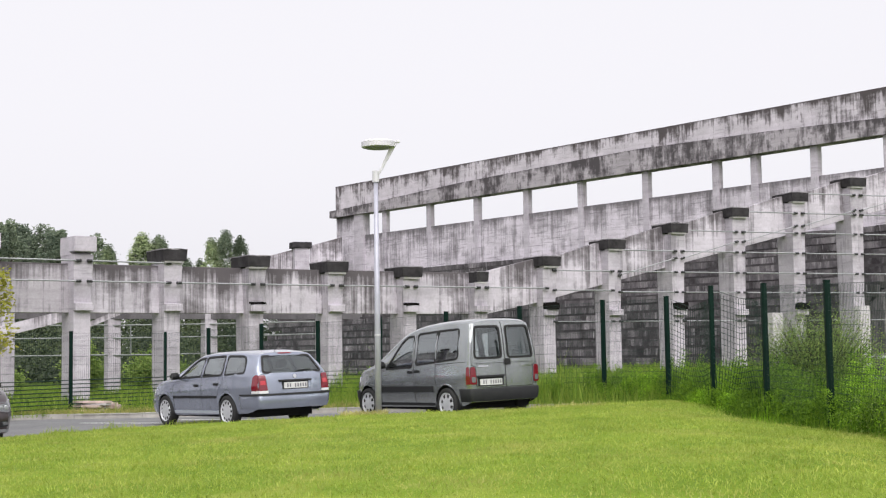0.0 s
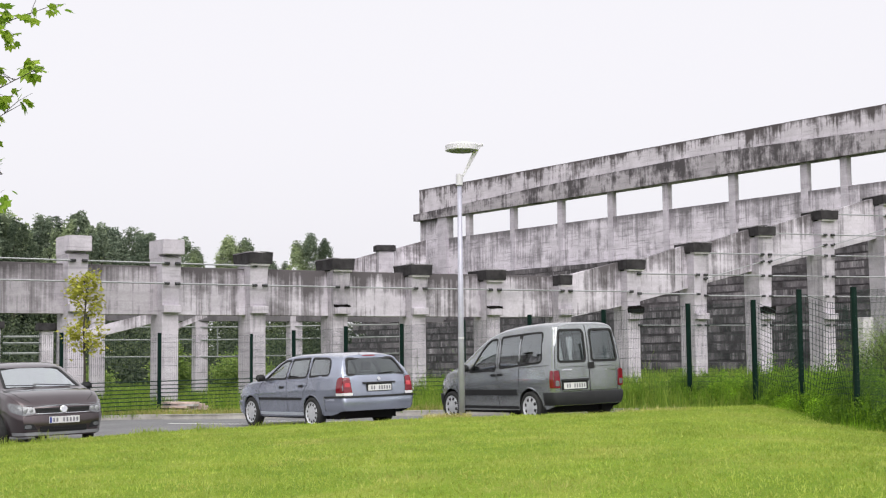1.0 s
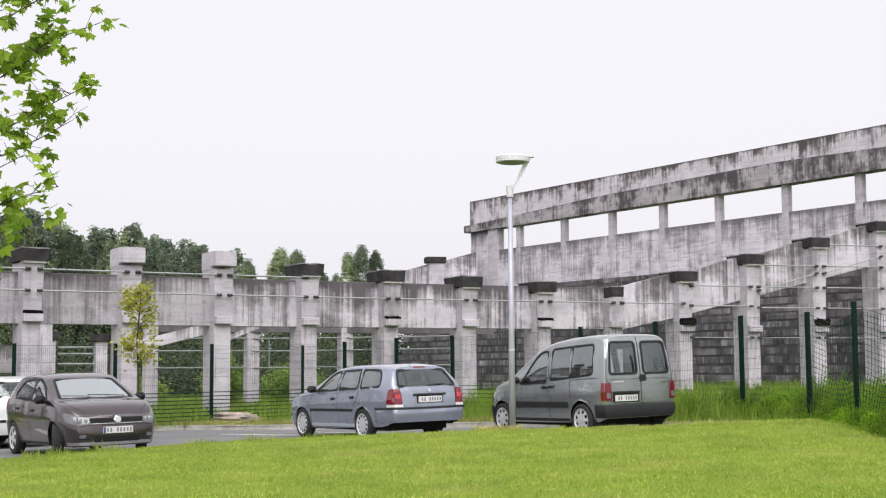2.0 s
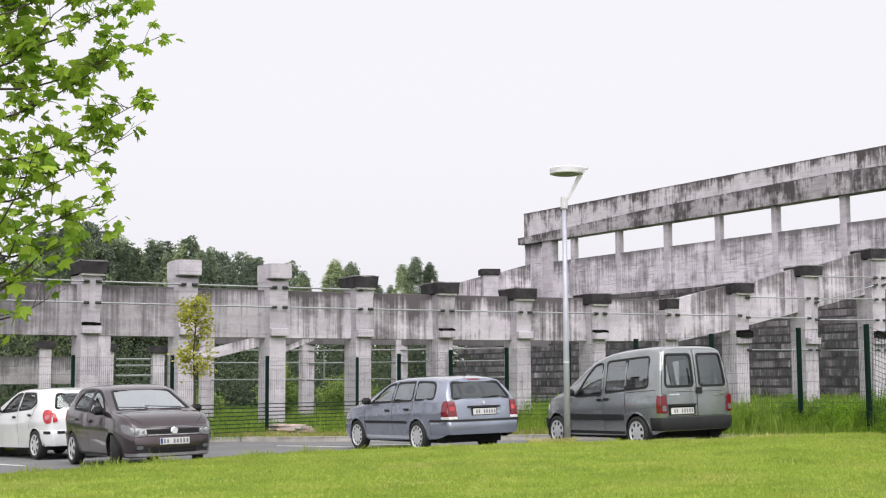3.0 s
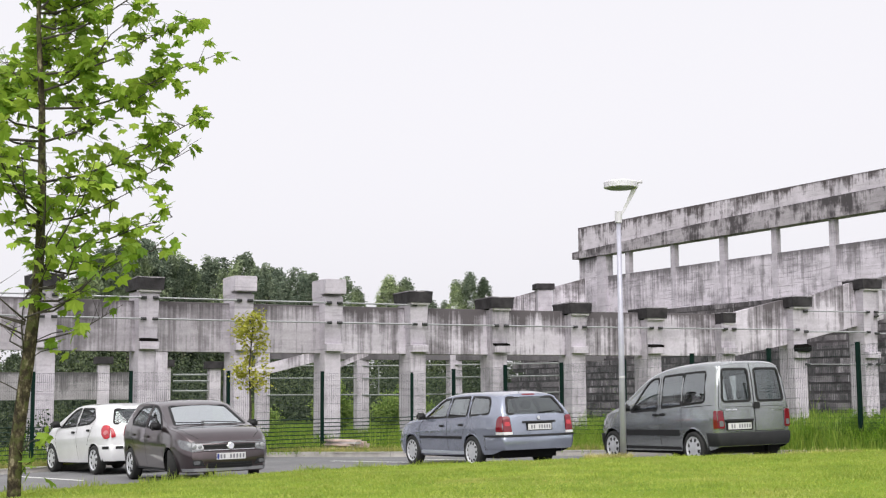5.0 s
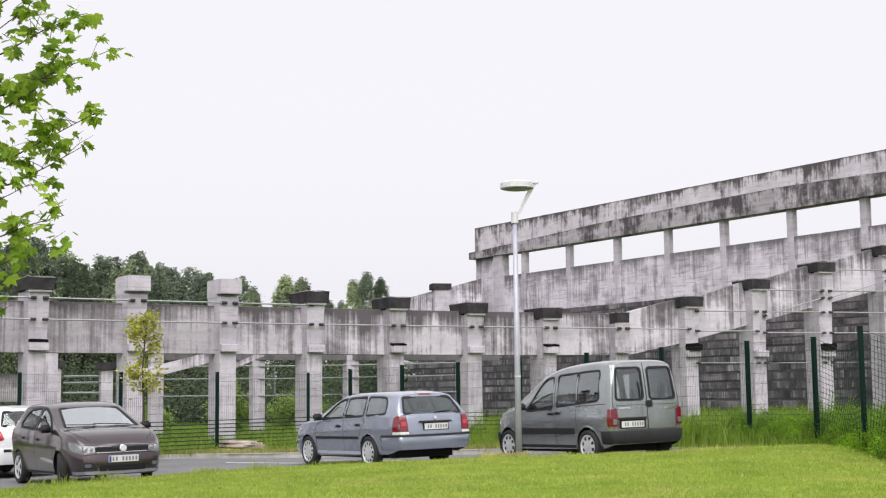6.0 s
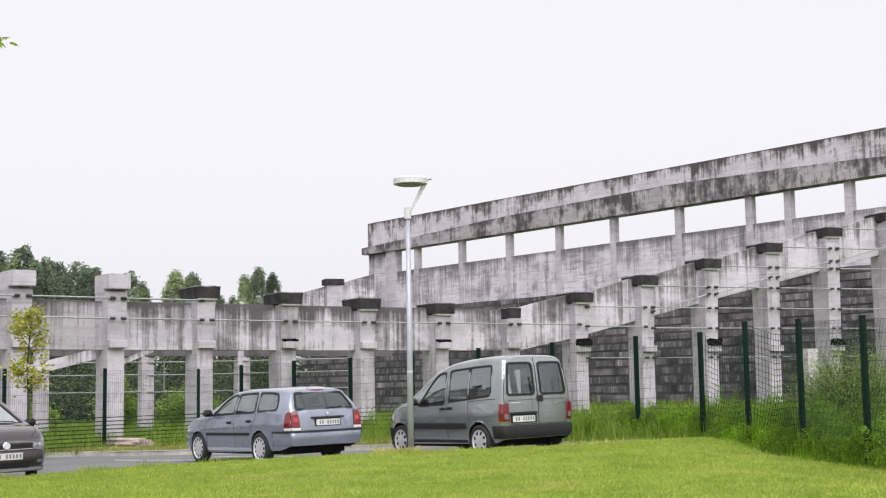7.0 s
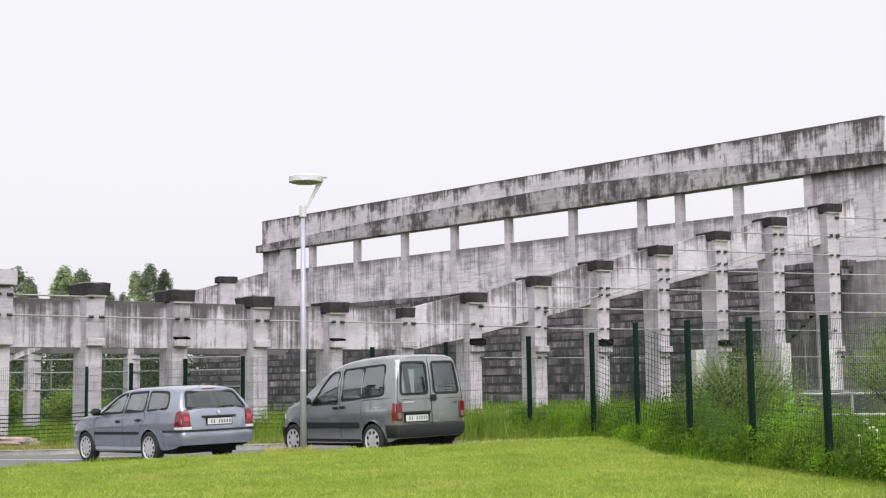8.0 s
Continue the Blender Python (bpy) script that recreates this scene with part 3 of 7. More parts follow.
def glass_mat(name, tint, base=0.1):
    """Tinted car glass: it lets light through and mirrors the sky, more so at a slant."""
    m, n, l, b = nodes_of(name)
    lw = n.new("ShaderNodeLayerWeight")
    lw.inputs["Blend"].default_value = 0.5
    up = n.new("ShaderNodeMath")
    up.operation = "POWER"
    l.new(lw.outputs["Facing"], up.inputs[0])
    up.inputs[1].default_value = 4.0
    fac = weighed(n, l, [(up.outputs[0], 1.0 - base)], base)
    tr = n.new("ShaderNodeBsdfTransparent")
    tr.inputs["Color"].default_value = (*tint, 1)
    gl = n.new("ShaderNodeBsdfGlossy")
    gl.inputs["Roughness"].default_value = 0.02
    gl.inputs["Color"].default_value = (0.90, 0.95, 0.96, 1)
    mx = n.new("ShaderNodeMixShader")
    l.new(fac, mx.inputs[0])
    l.new(tr.outputs[0], mx.inputs[1])
    l.new(gl.outputs[0], mx.inputs[2])
    l.new(mx.outputs[0], n["Material Output"].inputs["Surface"])
    return m


GLASS = glass_mat("car_glass", (0.88, 0.93, 0.92), 0.27)
GLASS_FRONT = glass_mat("windscreen_glass", (0.60, 0.68, 0.68), 0.66)
GLASS_REAR = glass_mat("rear_glass", (0.74, 0.85, 0.83), 0.15)
RUBBER = plain("tyre_rubber", (0.018, 0.018, 0.018), 0.85, var=0.2, scale=20)
BLACK = plain("black_plastic", (0.018, 0.018, 0.019), 0.6, var=0.15, spec=0.25)
GREY_PLASTIC = plain("grey_plastic", (0.024, 0.0245, 0.026), 0.65, var=0.12, spec=0.18)
SEAM = plain("panel_gap", (0.008, 0.008, 0.008), 0.9, var=0.1)
ALLOY = plain("silver_rim", (0.58, 0.59, 0.61), 0.38, 0.35, var=0.1)
RED_LENS = plain("red_lens", (0.15, 0.005, 0.012), 0.15, var=0.15, coat=1.0)
CLEAR_LENS = plain("clear_lens", (0.17, 0.175, 0.185), 0.12, 0.3, var=0.25, scale=25, coat=1.0)
PLATE = plain("plate_white", (0.60, 0.59, 0.60), 0.5, var=0.03)
PLATE_INK = plain("plate_ink", (0.17, 0.17, 0.19), 0.6, var=0.05)
PLATE_BLUE = plain("plate_blue", (0.02, 0.04, 0.22), 0.5, var=0.05)
CHROME = plain("chrome", (0.75, 0.76, 0.78), 0.15, 1.0, var=0.03)
WHITE_TRIM = plain("pale_sill", (0.42, 0.45, 0.50), 0.4, var=0.05)
SEAT = plain("seat_cloth", (0.055, 0.056, 0.060), 0.9, var=0.2)
RED_BRIGHT = plain("bright_red_lens", (0.42, 0.018, 0.030), 0.15, var=0.15, coat=1.0)
CLEAR_RED = plain("pale_red_lens", (0.50, 0.16, 0.17), 0.2, var=0.2, coat=1.0)


BOTH = (1, -1)


def easing(pts):
    """A smooth curve through points, with no overshoot."""
    xs, ys = (np.array(v, float) for v in zip(*sorted(pts)))
    h, d = np.diff(xs), np.diff(ys) / np.diff(xs)
    m = np.zeros(len(xs))
    m[0], m[-1] = d[0], d[-1]
    for i in range(1, len(xs) - 1):
        if d[i - 1] * d[i] > 0:
            a, b = 2 * h[i] + h[i - 1], h[i] + 2 * h[i - 1]
            m[i] = (a + b) / (a / d[i - 1] + b / d[i])

    def f(x):
        x = min(max(float(x), xs[0]), xs[-1])
        i = min(int(np.searchsorted(xs, x, "right")) - 1, len(h) - 1)
        t = (x - xs[i]) / h[i]
        return float(ys[i] * (1 + 2 * t) * (1 - t) ** 2 + m[i] * h[i] * t * (1 - t) ** 2 + ys[i + 1] * t * t * (3 - 2 * t) + m[i + 1] * h[i] * t * t * (t - 1))
    return f


def rounded(pts, r, seg=5):
    """A closed outline with its corners rounded; r is one radius or one for each corner."""
    out, n = [], len(pts)
    rs = r if isinstance(r, (list, tuple)) else [r] * n
    for i, p in enumerate(pts):
        p, a, b = Vector(p), Vector(pts[i - 1]), Vector(pts[(i + 1) % n])
        ra, rb = min(rs[i], (a - p).length * 0.45), min(rs[i], (b - p).length * 0.45)
        u, v = p + (a - p).normalized() * ra, p + (b - p).normalized() * rb
        out += [u * (1 - t) ** 2 + p * 2 * t * (1 - t) + v * t * t for t in (k / seg for k in range(seg + 1))]
    return out


def shifted(loop, d):
    """The outline moved inwards by d."""
    area = sum(a.x * b.y - b.x * a.y for a, b in zip(loop, loop[1:] + loop[:1]))
    sg = 1 if area > 0 else -1
    out = []
    for i, p in enumerate(loop):
        e = loop[(i + 1) % len(loop)] - loop[i - 1]
        nrm = Vector((-e.y, e.x)) * sg
        out.append(p + nrm.normalized() * d if nrm.length > 1e-9 else p.copy())
    return out


def inside(loop, u, v):
    hit = False
    for a, b in zip(loop, loop[1:] + loop[:1]):
        if (a.y > v) != (b.y > v) and u < a.x + (v - a.y) * (b.x - a.x) / (b.y - a.y):
            hit = not hit
    return hit


class CarBody:
    """A car's skin lofted from cross-sections: x runs forward, y to its left, z up, the origin on the ground under its middle.
    The tail and the nose are faces of their own, with a slant and a bow."""

    LOW, UP, ROOF = 14, 20, 14

    def __init__(self, s):
        self.s, self.kept = s, {}
        self.top, self.belt, self.plan = easing(s["top"]), easing(s["belt"]), easing(s["plan"])
        self.sill, self.tail, self.nose = easing(s["sill"]), easing(s["tail"]), easing(s["nose"])

    def slide(self, X, z):
        """How far the skin at length X is drawn along x at height z."""
        s = self.s
        a = (self.tail(z) - s["rear"]) * smoothstep(s["rear"] + s.get("reach", 1.0), s["rear"], X)
        return a + (self.nose(z) - s["front"]) * smoothstep(s["front"] - 0.5, s["front"], X)

    def rows(self, X):
        """The half cross-section at length X, from the sill to the middle of the roof."""
        key = round(X, 3)
        if key not in self.kept:
            self.kept[key] = self.make_rows(key)
        return self.kept[key]

    def make_rows(self, X):
        s = self.s
        T, B, S, W = self.top(X), self.belt(X), self.sill(X), self.plan(X)
        B = min(B, T - 0.03)
        G = T - B
        g = min(1.0, G / (s["height"] - s["belt_ref"]))
        out = []
        for i in range(self.LOW):
            t = i / self.LOW
            crease = s.get("crease", 0.010) * math.exp(-((t - 0.66) / 0.07) ** 2)
            out.append((W * (1 - 0.085 * (1 - t) ** 2.4 - 0.030 * t ** 5) + crease, S + (B - S) * t))
        ye, ze = W * 0.97 - s["tumble"] * g, B + G * (0.45 + 0.38 * g)
        for i in range(self.UP):
            t = i / self.UP
            bow = 0.018 * math.sin(math.pi * t) * g
            out.append((W * 0.97 + (ye - W * 0.97) * t + bow, B + (ze - B) * t))
        k = 2 / s.get("square", 3.0)
        for i in range(self.ROOF + 1):
            a = math.pi / 2 * i / self.ROOF
            out.append((ye * max(0.0, math.cos(a)) ** k, ze + (T - ze) * math.sin(a) ** k))
        return out

    def section(self, X):
        return [(X + self.slide(X, z), y, z) for y, z in self.rows(X)]

    def base(self, x, z):
        X = x
        for _ in range(24):
            d = x - self.slide(X, z) - X
            X += d
            if abs(d) < 0.0008:
                break
        return min(max(X, self.s["rear"]), self.s["front"])

    def side_y(self, x, z):
        p = self.rows(self.base(x, z))
        return float(np.interp(z, [q[1] for q in p], [q[0] for q in p]))

    def on_side(self, side):
        def f(x, z, off=0.0):
            y, e = self.side_y(x, z), 0.02
            nx, nz = -(self.side_y(x + e, z) - self.side_y(x - e, z)) / (2 * e), -(self.side_y(x, z + e) - self.side_y(x, z - e)) / (2 * e)
            nrm = Vector((max(-1, min(1, nx)), 1, max(-1, min(1, nz)))).normalized()
            p = Vector((x, y, z)) + nrm * off
            return Vector((p.x, side * p.y, p.z))
        return f

    def top_z(self, x, y):
        p = self.section(self.base(x, self.top(x)))[self.LOW + self.UP:]
        return float(np.interp(abs(y), [q[1] for q in p][::-1], [q[2] for q in p][::-1]))

    def on_top(self):
        def f(x, y, off=0.0):
            e = 0.03
            z = self.top_z(x, y)
            nrm = Vector((-(self.top_z(x + e, y) - self.top_z(x - e, y)) / (2 * e), -(self.top_z(x, y + e) - self.top_z(x, y - e)) / (2 * e), 1)).normalized()
            return Vector((x, y, z)) + nrm * off
        return f

    def end_x(self, y, z, end):
        s = self.s
        w = max(0.05, self.rows(s[end])[self.LOW - 2][0])
        bow = s["bow_" + end] * max(0.0, 1 - min(1.0, abs(y) / w) ** 2.2)
        return (self.tail(z) - bow) if end == "rear" else (self.nose(z) + bow)

    def on_end(self, end):
        sg = 1 if end == "front" else -1

        def f(y, z, off=0.0):
            return Vector((self.end_x(y, z, end) + sg * off, y, z))
        return f

    def body(self, root, mat, side_holes, rear_holes, screen):
        s = self.s
        bm = bmesh.new()
        xs = np.linspace(s["rear"], s["front"], 176)
        loops = []
        for X in xs:
            p = self.section(X)
            loops.append([bm.verts.new(q) for q in p] + [bm.verts.new((x, -y, z)) for x, y, z in p[-2::-1]])
        n, half = len(loops[0]), self.LOW + self.UP
        cuts = [shifted(h, 0.004) for h in side_holes]
        scut, rcuts = shifted(screen, 0.006), [shifted(h, 0.004) for h in rear_holes]
        for a, b in zip(loops, loops[1:]):
            for j in range(n - 1):
                r = j if j < n // 2 else n - 2 - j
                vs = (a[j], b[j], b[j + 1], a[j + 1])
                c = sum((v.co for v in vs), Vector()) / 4
                if any(math.hypot(c.x - xa, c.z - s["wheel"]) < s["arch"] for xa in s["axles"]) and r < self.LOW:
                    continue
                if r < half + 1 and any(inside(h, c.x, c.z) for h in cuts):
                    continue
                if r >= half - 1 and inside(scut, c.x, c.y):
                    continue
                bm.faces.new(vs)
        for loop, end in ((loops[0], "rear"), (loops[-1], "front")):
            m = 64
            grid = []
            for j in range(n // 2 + 1):
                left, right = loop[j], loop[n - 1 - j]
                row = [left]
                for k in range(1, m):
                    y = left.co.y * (1 - 2 * k / m)
                    row.append(bm.verts.new((self.end_x(y, left.co.z, end) if abs(left.co.y) > 0.02 else left.co.x, y, left.co.z)))
                row.append(right)
                grid.append(row)
            for p, q in zip(grid, grid[1:]):
                for k in range(m):
                    vs = list(dict.fromkeys((p[k], p[k + 1], q[k + 1], q[k])))
                    c = sum((v.co for v in vs), Vector()) / len(vs)
                    if end == "rear" and any(inside(h, c.y, c.z) for h in rcuts):
                        continue
                    bm.faces.new(vs)
        bmesh.ops.remove_doubles(bm, verts=bm.verts, dist=0.0008)
        ob = part("body", bm, mat, root, smooth=True)
        ob.data.set_sharp_from_angle(angle=radians(32))
        return ob


def laid(bm, skin, loop, off, n=14, rows=5, skirt=0.0):
    """A panel on the skin that fills an outline; its first coordinate runs along the slices."""
    us = sorted({round(p.x, 4) for p in loop} | set(np.linspace(min(p.x for p in loop), max(p.x for p in loop), n).round(4).tolist()))
    us = [us[0]] + [b for a, b in zip(us, us[1:]) if b - a > 1e-3]
    cols = []
    for u in us:
        u2 = min(max(u, us[0] + 2e-4), us[-1] - 2e-4)
        vs = [a.y + (u2 - a.x) * (b.y - a.y) / (b.x - a.x) for a, b in zip(loop, loop[1:] + loop[:1]) if (a.x > u2) != (b.x > u2)]
        lo, hi = min(vs), max(vs)
        cols.append([bm.verts.new(skin(u, lo + (hi - lo) * k / rows, off)) for k in range(rows + 1)])
    for a, b in zip(cols, cols[1:]):
        for k in range(rows):
            bm.faces.new((a[k], b[k], b[k + 1], a[k + 1]))
    if skirt:
        rim = [c[0] for c in cols] + [c[-1] for c in cols[::-1]]
        u, v = (us[0] + us[-1]) / 2, (min(p.y for p in loop) + max(p.y for p in loop)) / 2
        back = skin(u, v, off - skirt) - skin(u, v, off)
        low = [bm.verts.new(q.co + back) for q in rim]
        for i in range(len(rim)):
            j = (i + 1) % len(rim)
            bm.faces.new((rim[i], rim[j], low[j], low[i]))


def edged(bm, skin, loop, out, into, off):
    """A strip on the skin along an outline, reaching out and in from it."""
    a, b = ([bm.verts.new(skin(p.x, p.y, off)) for p in shifted(loop, d)] for d in (-out, into))
    c = [bm.verts.new(skin(p.x, p.y, off - 0.02)) for p in shifted(loop, into)]
    for i in range(len(a)):
        j = (i + 1) % len(a)
        bm.faces.new((a[i], a[j], b[j], b[i]))
        bm.faces.new((b[i], b[j], c[j], c[i]))


def lined(bm, skin, pts, w=0.005, off=0.003):
    """A thin strip on the skin along a line, for the gaps between panels."""
    pts = [Vector(p) for p in pts]
    dense = [a.lerp(b, k / 8) for a, b in zip(pts, pts[1:]) for k in range(8)] + [pts[-1]]
    pair = []
    for i, p in enumerate(dense):
        d = (dense[min(i + 1, len(dense) - 1)] - dense[max(i - 1, 0)]).normalized()
        nrm = Vector((-d.y, d.x)) * w
        pair.append([bm.verts.new(skin(q.x, q.y, off)) for q in (p - nrm, p + nrm)])
    for a, b in zip(pair, pair[1:]):
        bm.faces.new((a[0], b[0], b[1], a[1]))


def glazed(root, name, skin, loop, mat, out=0.012, into=0.026, off=0.005):
    bm = bmesh.new()
    laid(bm, skin, loop, -0.005, 16, 6)
    pane = part(name, bm, mat, root, smooth=True)
    bm = bmesh.new()
    edged(bm, skin, loop, out, into, off)
    part("window_seal", bm, BLACK, pane, "black rubber seal")
    return pane


def flanges(root, c, mat, width=0.022):
    """The rolled lips of the wheel openings, and the dark wells behind them."""
    s = c.s
    for xa in s["axles"]:
        for side in BOTH:
            skin = c.on_side(side)
            lo = c.sill(xa) + 0.01
            a0 = math.asin(max(-0.9, min(0.9, (lo - s["wheel"]) / s["arch"])))
            rings = [[], [], []]
            bm = bmesh.new()
            for t in np.linspace(a0, math.pi - a0, 33):
                for ring, r, off, dy in ((rings[0], s["arch"] + width, 0.001, 0), (rings[1], s["arch"] - 0.004, 0.006, 0), (rings[2], s["arch"] - 0.004, 0.0, 0.20)):
                    p = skin(xa + r * math.cos(t), max(lo, s["wheel"] + r * math.sin(t)), off)
                    ring.append(bm.verts.new((p.x, p.y - side * dy, p.z)))
            for k in range(32):
                bm.faces.new((rings[0][k], rings[0][k + 1], rings[1][k + 1], rings[1][k]))
            part("wheel_arch", bm, mat, root, smooth=True)
            bm = bmesh.new()
            well = [[bm.verts.new((xa + (s["arch"] + 0.02) * math.cos(t), side * y, s["wheel"] + (s["arch"] + 0.02) * math.sin(t))) for t in np.linspace(-0.25, math.pi + 0.25, 21)]
                    for y in (s["half"] - 0.06, s["half"] - 0.34)]
            for k in range(20):
                bm.faces.new((well[0][k], well[0][k + 1], well[1][k + 1], well[1][k]))
            bm.faces.new(well[1])
            part("wheel_well", bm, SEAM, root)


def wheel(root, x, y, steer=0.0, holes=9, r=0.30, hole=(0.40, 0.60), mat=None):
    """A tyre and a wheel cover with a ring of open holes, facing outwards."""
    side = 1 if y > 0 else -1
    bm = bmesh.new()
    lathe(bm, [(r * 0.66, -0.09), (r * 0.90, -0.095), (r * 0.985, -0.075), (r, -0.04), (r, 0.04), (r * 0.985, 0.075), (r * 0.90, 0.095), (r * 0.70, 0.088), (r * 0.68, 0.02)], 40)
    tyre = part("wheel", bm, RUBBER, root, smooth=True)
    tyre.matrix_basis = Matrix.Translation((x, y - side * 0.085, r)) @ Matrix.Rotation(radians(steer), 4, "Z") @ Matrix.Rotation(0 if side > 0 else math.pi, 4, "Z")
    bm = bmesh.new()
    seg = holes * 6
    radii = [(0.035, 0.088), (r * 0.20, 0.084), (r * hole[0], 0.082), (r * (0.35 * hole[0] + 0.65 * hole[1]), 0.078), (r * hole[1], 0.074), (r * 0.66, 0.086), (r * 0.705, 0.092), (r * 0.72, 0.082)]
    rings = [[bm.verts.new((q * math.cos(2 * math.pi * k / seg), h, q * math.sin(2 * math.pi * k / seg))) for k in range(seg)] for q, h in radii]
    for i, (a, b) in enumerate(zip(rings, rings[1:])):
        for k in range(seg):
            if (i == 2 and k % 6 in (1, 2, 3)) or (i == 3 and k % 6 in (1, 2, 3)):
                continue
            bm.faces.new((a[k], a[(k + 1) % seg], b[(k + 1) % seg], b[k]))
    bm.faces.new(rings[0])
    part("rim", bm, mat or ALLOY, tyre, "silver wheel cover")
    bm = bmesh.new()
    lathe(bm, [(0.02, 0.028), (r * 0.67, 0.030)], 24)
    part("brake_disc", bm, DARK, tyre)


def number_plate(root, m, bars=8, strip=False):
    bm = bmesh.new()
    box(bm, -0.006, 0.006, -0.26, 0.26, -0.056, 0.056, 0.003)
    p = part("number_plate", bm, PLATE, root, "white plate with plain dark bars")
    p.matrix_basis = m
    if strip:
        bm = bmesh.new()
        box(bm, 0.0062, 0.0076, -0.252, -0.215, -0.048, 0.048)
        part("blue_strip", bm, PLATE_BLUE, p)
    for i, y in enumerate(np.linspace(-0.18, 0.22, bars)):
        if i == 2:
            continue
        bm = bmesh.new()
        box(bm, 0.0062, 0.0076, y - 0.016, y + 0.016, -0.034, 0.034)
        part("plate_bar", bm, PLATE_INK, p)


def mirror(root, x, z, y, side, mat):
    bm = bmesh.new()
    box(bm, x - 0.05, x + 0.06, min(side * (y + 0.02), side * (y + 0.21)), max(side * (y + 0.02), side * (y + 0.21)), z - 0.065, z + 0.075, 0.03)
    box(bm, x - 0.02, x + 0.03, min(side * (y - 0.08), side * (y + 0.05)), max(side * (y - 0.08), side * (y + 0.05)), z - 0.06, z - 0.02, 0.01)
    part("wing_mirror", bm, mat, root, smooth=True)


def seats(root, rows, w, top=1.08):
    for x in rows:
        for y in (-w, w):
            bm = bmesh.new()
            box(bm, x - 0.25, x + 0.25, y - 0.24, y + 0.24, 0.42, 0.58, 0.05)
            hexa(bm, [(x - 0.30, y - 0.23, 0.55), (x - 0.18, y - 0.23, 0.55), (x - 0.18, y + 0.23, 0.55), (x - 0.30, y + 0.23, 0.55)],
                 [(x - 0.46, y - 0.20, top), (x - 0.36, y - 0.20, top), (x - 0.36, y + 0.20, top), (x - 0.46, y + 0.20, top)])
            box(bm, x - 0.48, x - 0.38, y - 0.12, y + 0.12, top + 0.02, top + 0.18, 0.03)
            part("seat", bm, SEAT, root)
    bm = bmesh.new()
    x = max(rows) + 0.50
    tube(bm, [(x - 0.03 * math.cos(a), w + 0.18 * math.sin(a), top - 0.20 + 0.17 * math.cos(a)) for a in np.linspace(0, 2 * math.pi, 19)], 0.014, 6, False)
    part("steering_wheel", bm, SEAT, root)


def underbody(root, c):
    s = c.s
    bm = bmesh.new()
    box(bm, s["rear"] + 0.40, s["front"] - 0.35, -s["half"] + 0.22, s["half"] - 0.22, 0.19, 0.40)
    part("underbody", bm, SEAM, root)
    bm = bmesh.new()
    box(bm, s["rear"] + 0.15, s["front"] - 0.9, -s["half"] + 0.10, s["half"] - 0.10, 0.41, 0.44)
    part("cabin_floor", bm, SEAT, root)
    bm = bmesh.new()
    x = s["dash"]
    box(bm, x - 0.10, x + 0.45, -s["half"] + 0.14, s["half"] - 0.14, 0.60, c.belt(x) - 0.03, 0.04)
    part("dashboard", bm, SEAT, root)


def hoop(root, c, name, mat, end, z0, z1, push=0.02, wrap=0.5, label="", lip=0.02):
    """A bumper that hugs the skin round one end."""
    bm = bmesh.new()
    s, sg = c.s, (1 if end == "front" else -1)
    xe = s[end]
    rings = []
    for z, off in ((z0 + 0.002, -0.05), (z0 + 0.01, push * 0.4), (z0 + 0.06, push), ((z0 + z1) / 2, push * 1.15), (z1 - lip, push), (z1, push * 0.55), (z1 + 0.004, -0.03)):
        w = c.rows(xe)[c.LOW - 3][0]
        ring = []
        for side in BOTH:
            f = c.on_side(side)
            run = [f(xe - sg * d, z, off * min(1.0, 0.15 + (wrap - d) / 0.06)) for d in np.linspace(wrap, 0.06, 12)]
            ring.append(run)
        ends = [Vector((c.end_x(y, z, end) + sg * off, y, z)) for y in np.linspace(w * 0.90, -w * 0.90, 15)]
        # round the corner between the flank and the end face
        for k, side in enumerate(BOTH):
            a, b = ring[k][-1], ends[0 if side > 0 else -1]
            knee = Vector((b.x + (b.x - a.x) * 0.02, a.y, z))
            ring[k] += [a * (1 - t) ** 2 + knee * 2 * t * (1 - t) + b * t * t for t in (0.25, 0.5, 0.75)]
        rings.append([bm.verts.new(p) for p in ring[0] + ends + ring[1][::-1]])
    for p, q in zip(rings, rings[1:]):
        for k in range(len(p) - 1):
            bm.faces.new((p[k], p[k + 1], q[k + 1], q[k]))
    ob = part(name, bm, mat, root, label, smooth=True)
    ob.data.set_sharp_from_angle(angle=radians(40))
    return ob


def wiper(root, a, b):
    bm = bmesh.new()
    tube(bm, [a, b], 0.009, 6)
    part("wiper", bm, BLACK, root)


def trim(root, name, mat, skin, loop, off=0.010, label="", n=14, rows=4, skirt=0.015):
    bm = bmesh.new()
    laid(bm, skin, loop, off, n, rows, skirt)
    return part(name, bm, mat, root, label, smooth=False)


def quad(x0, x1, z0, z1, r=0.01):
    return rounded([(x0, z0), (x1, z0), (x1, z1), (x0, z1)], r)


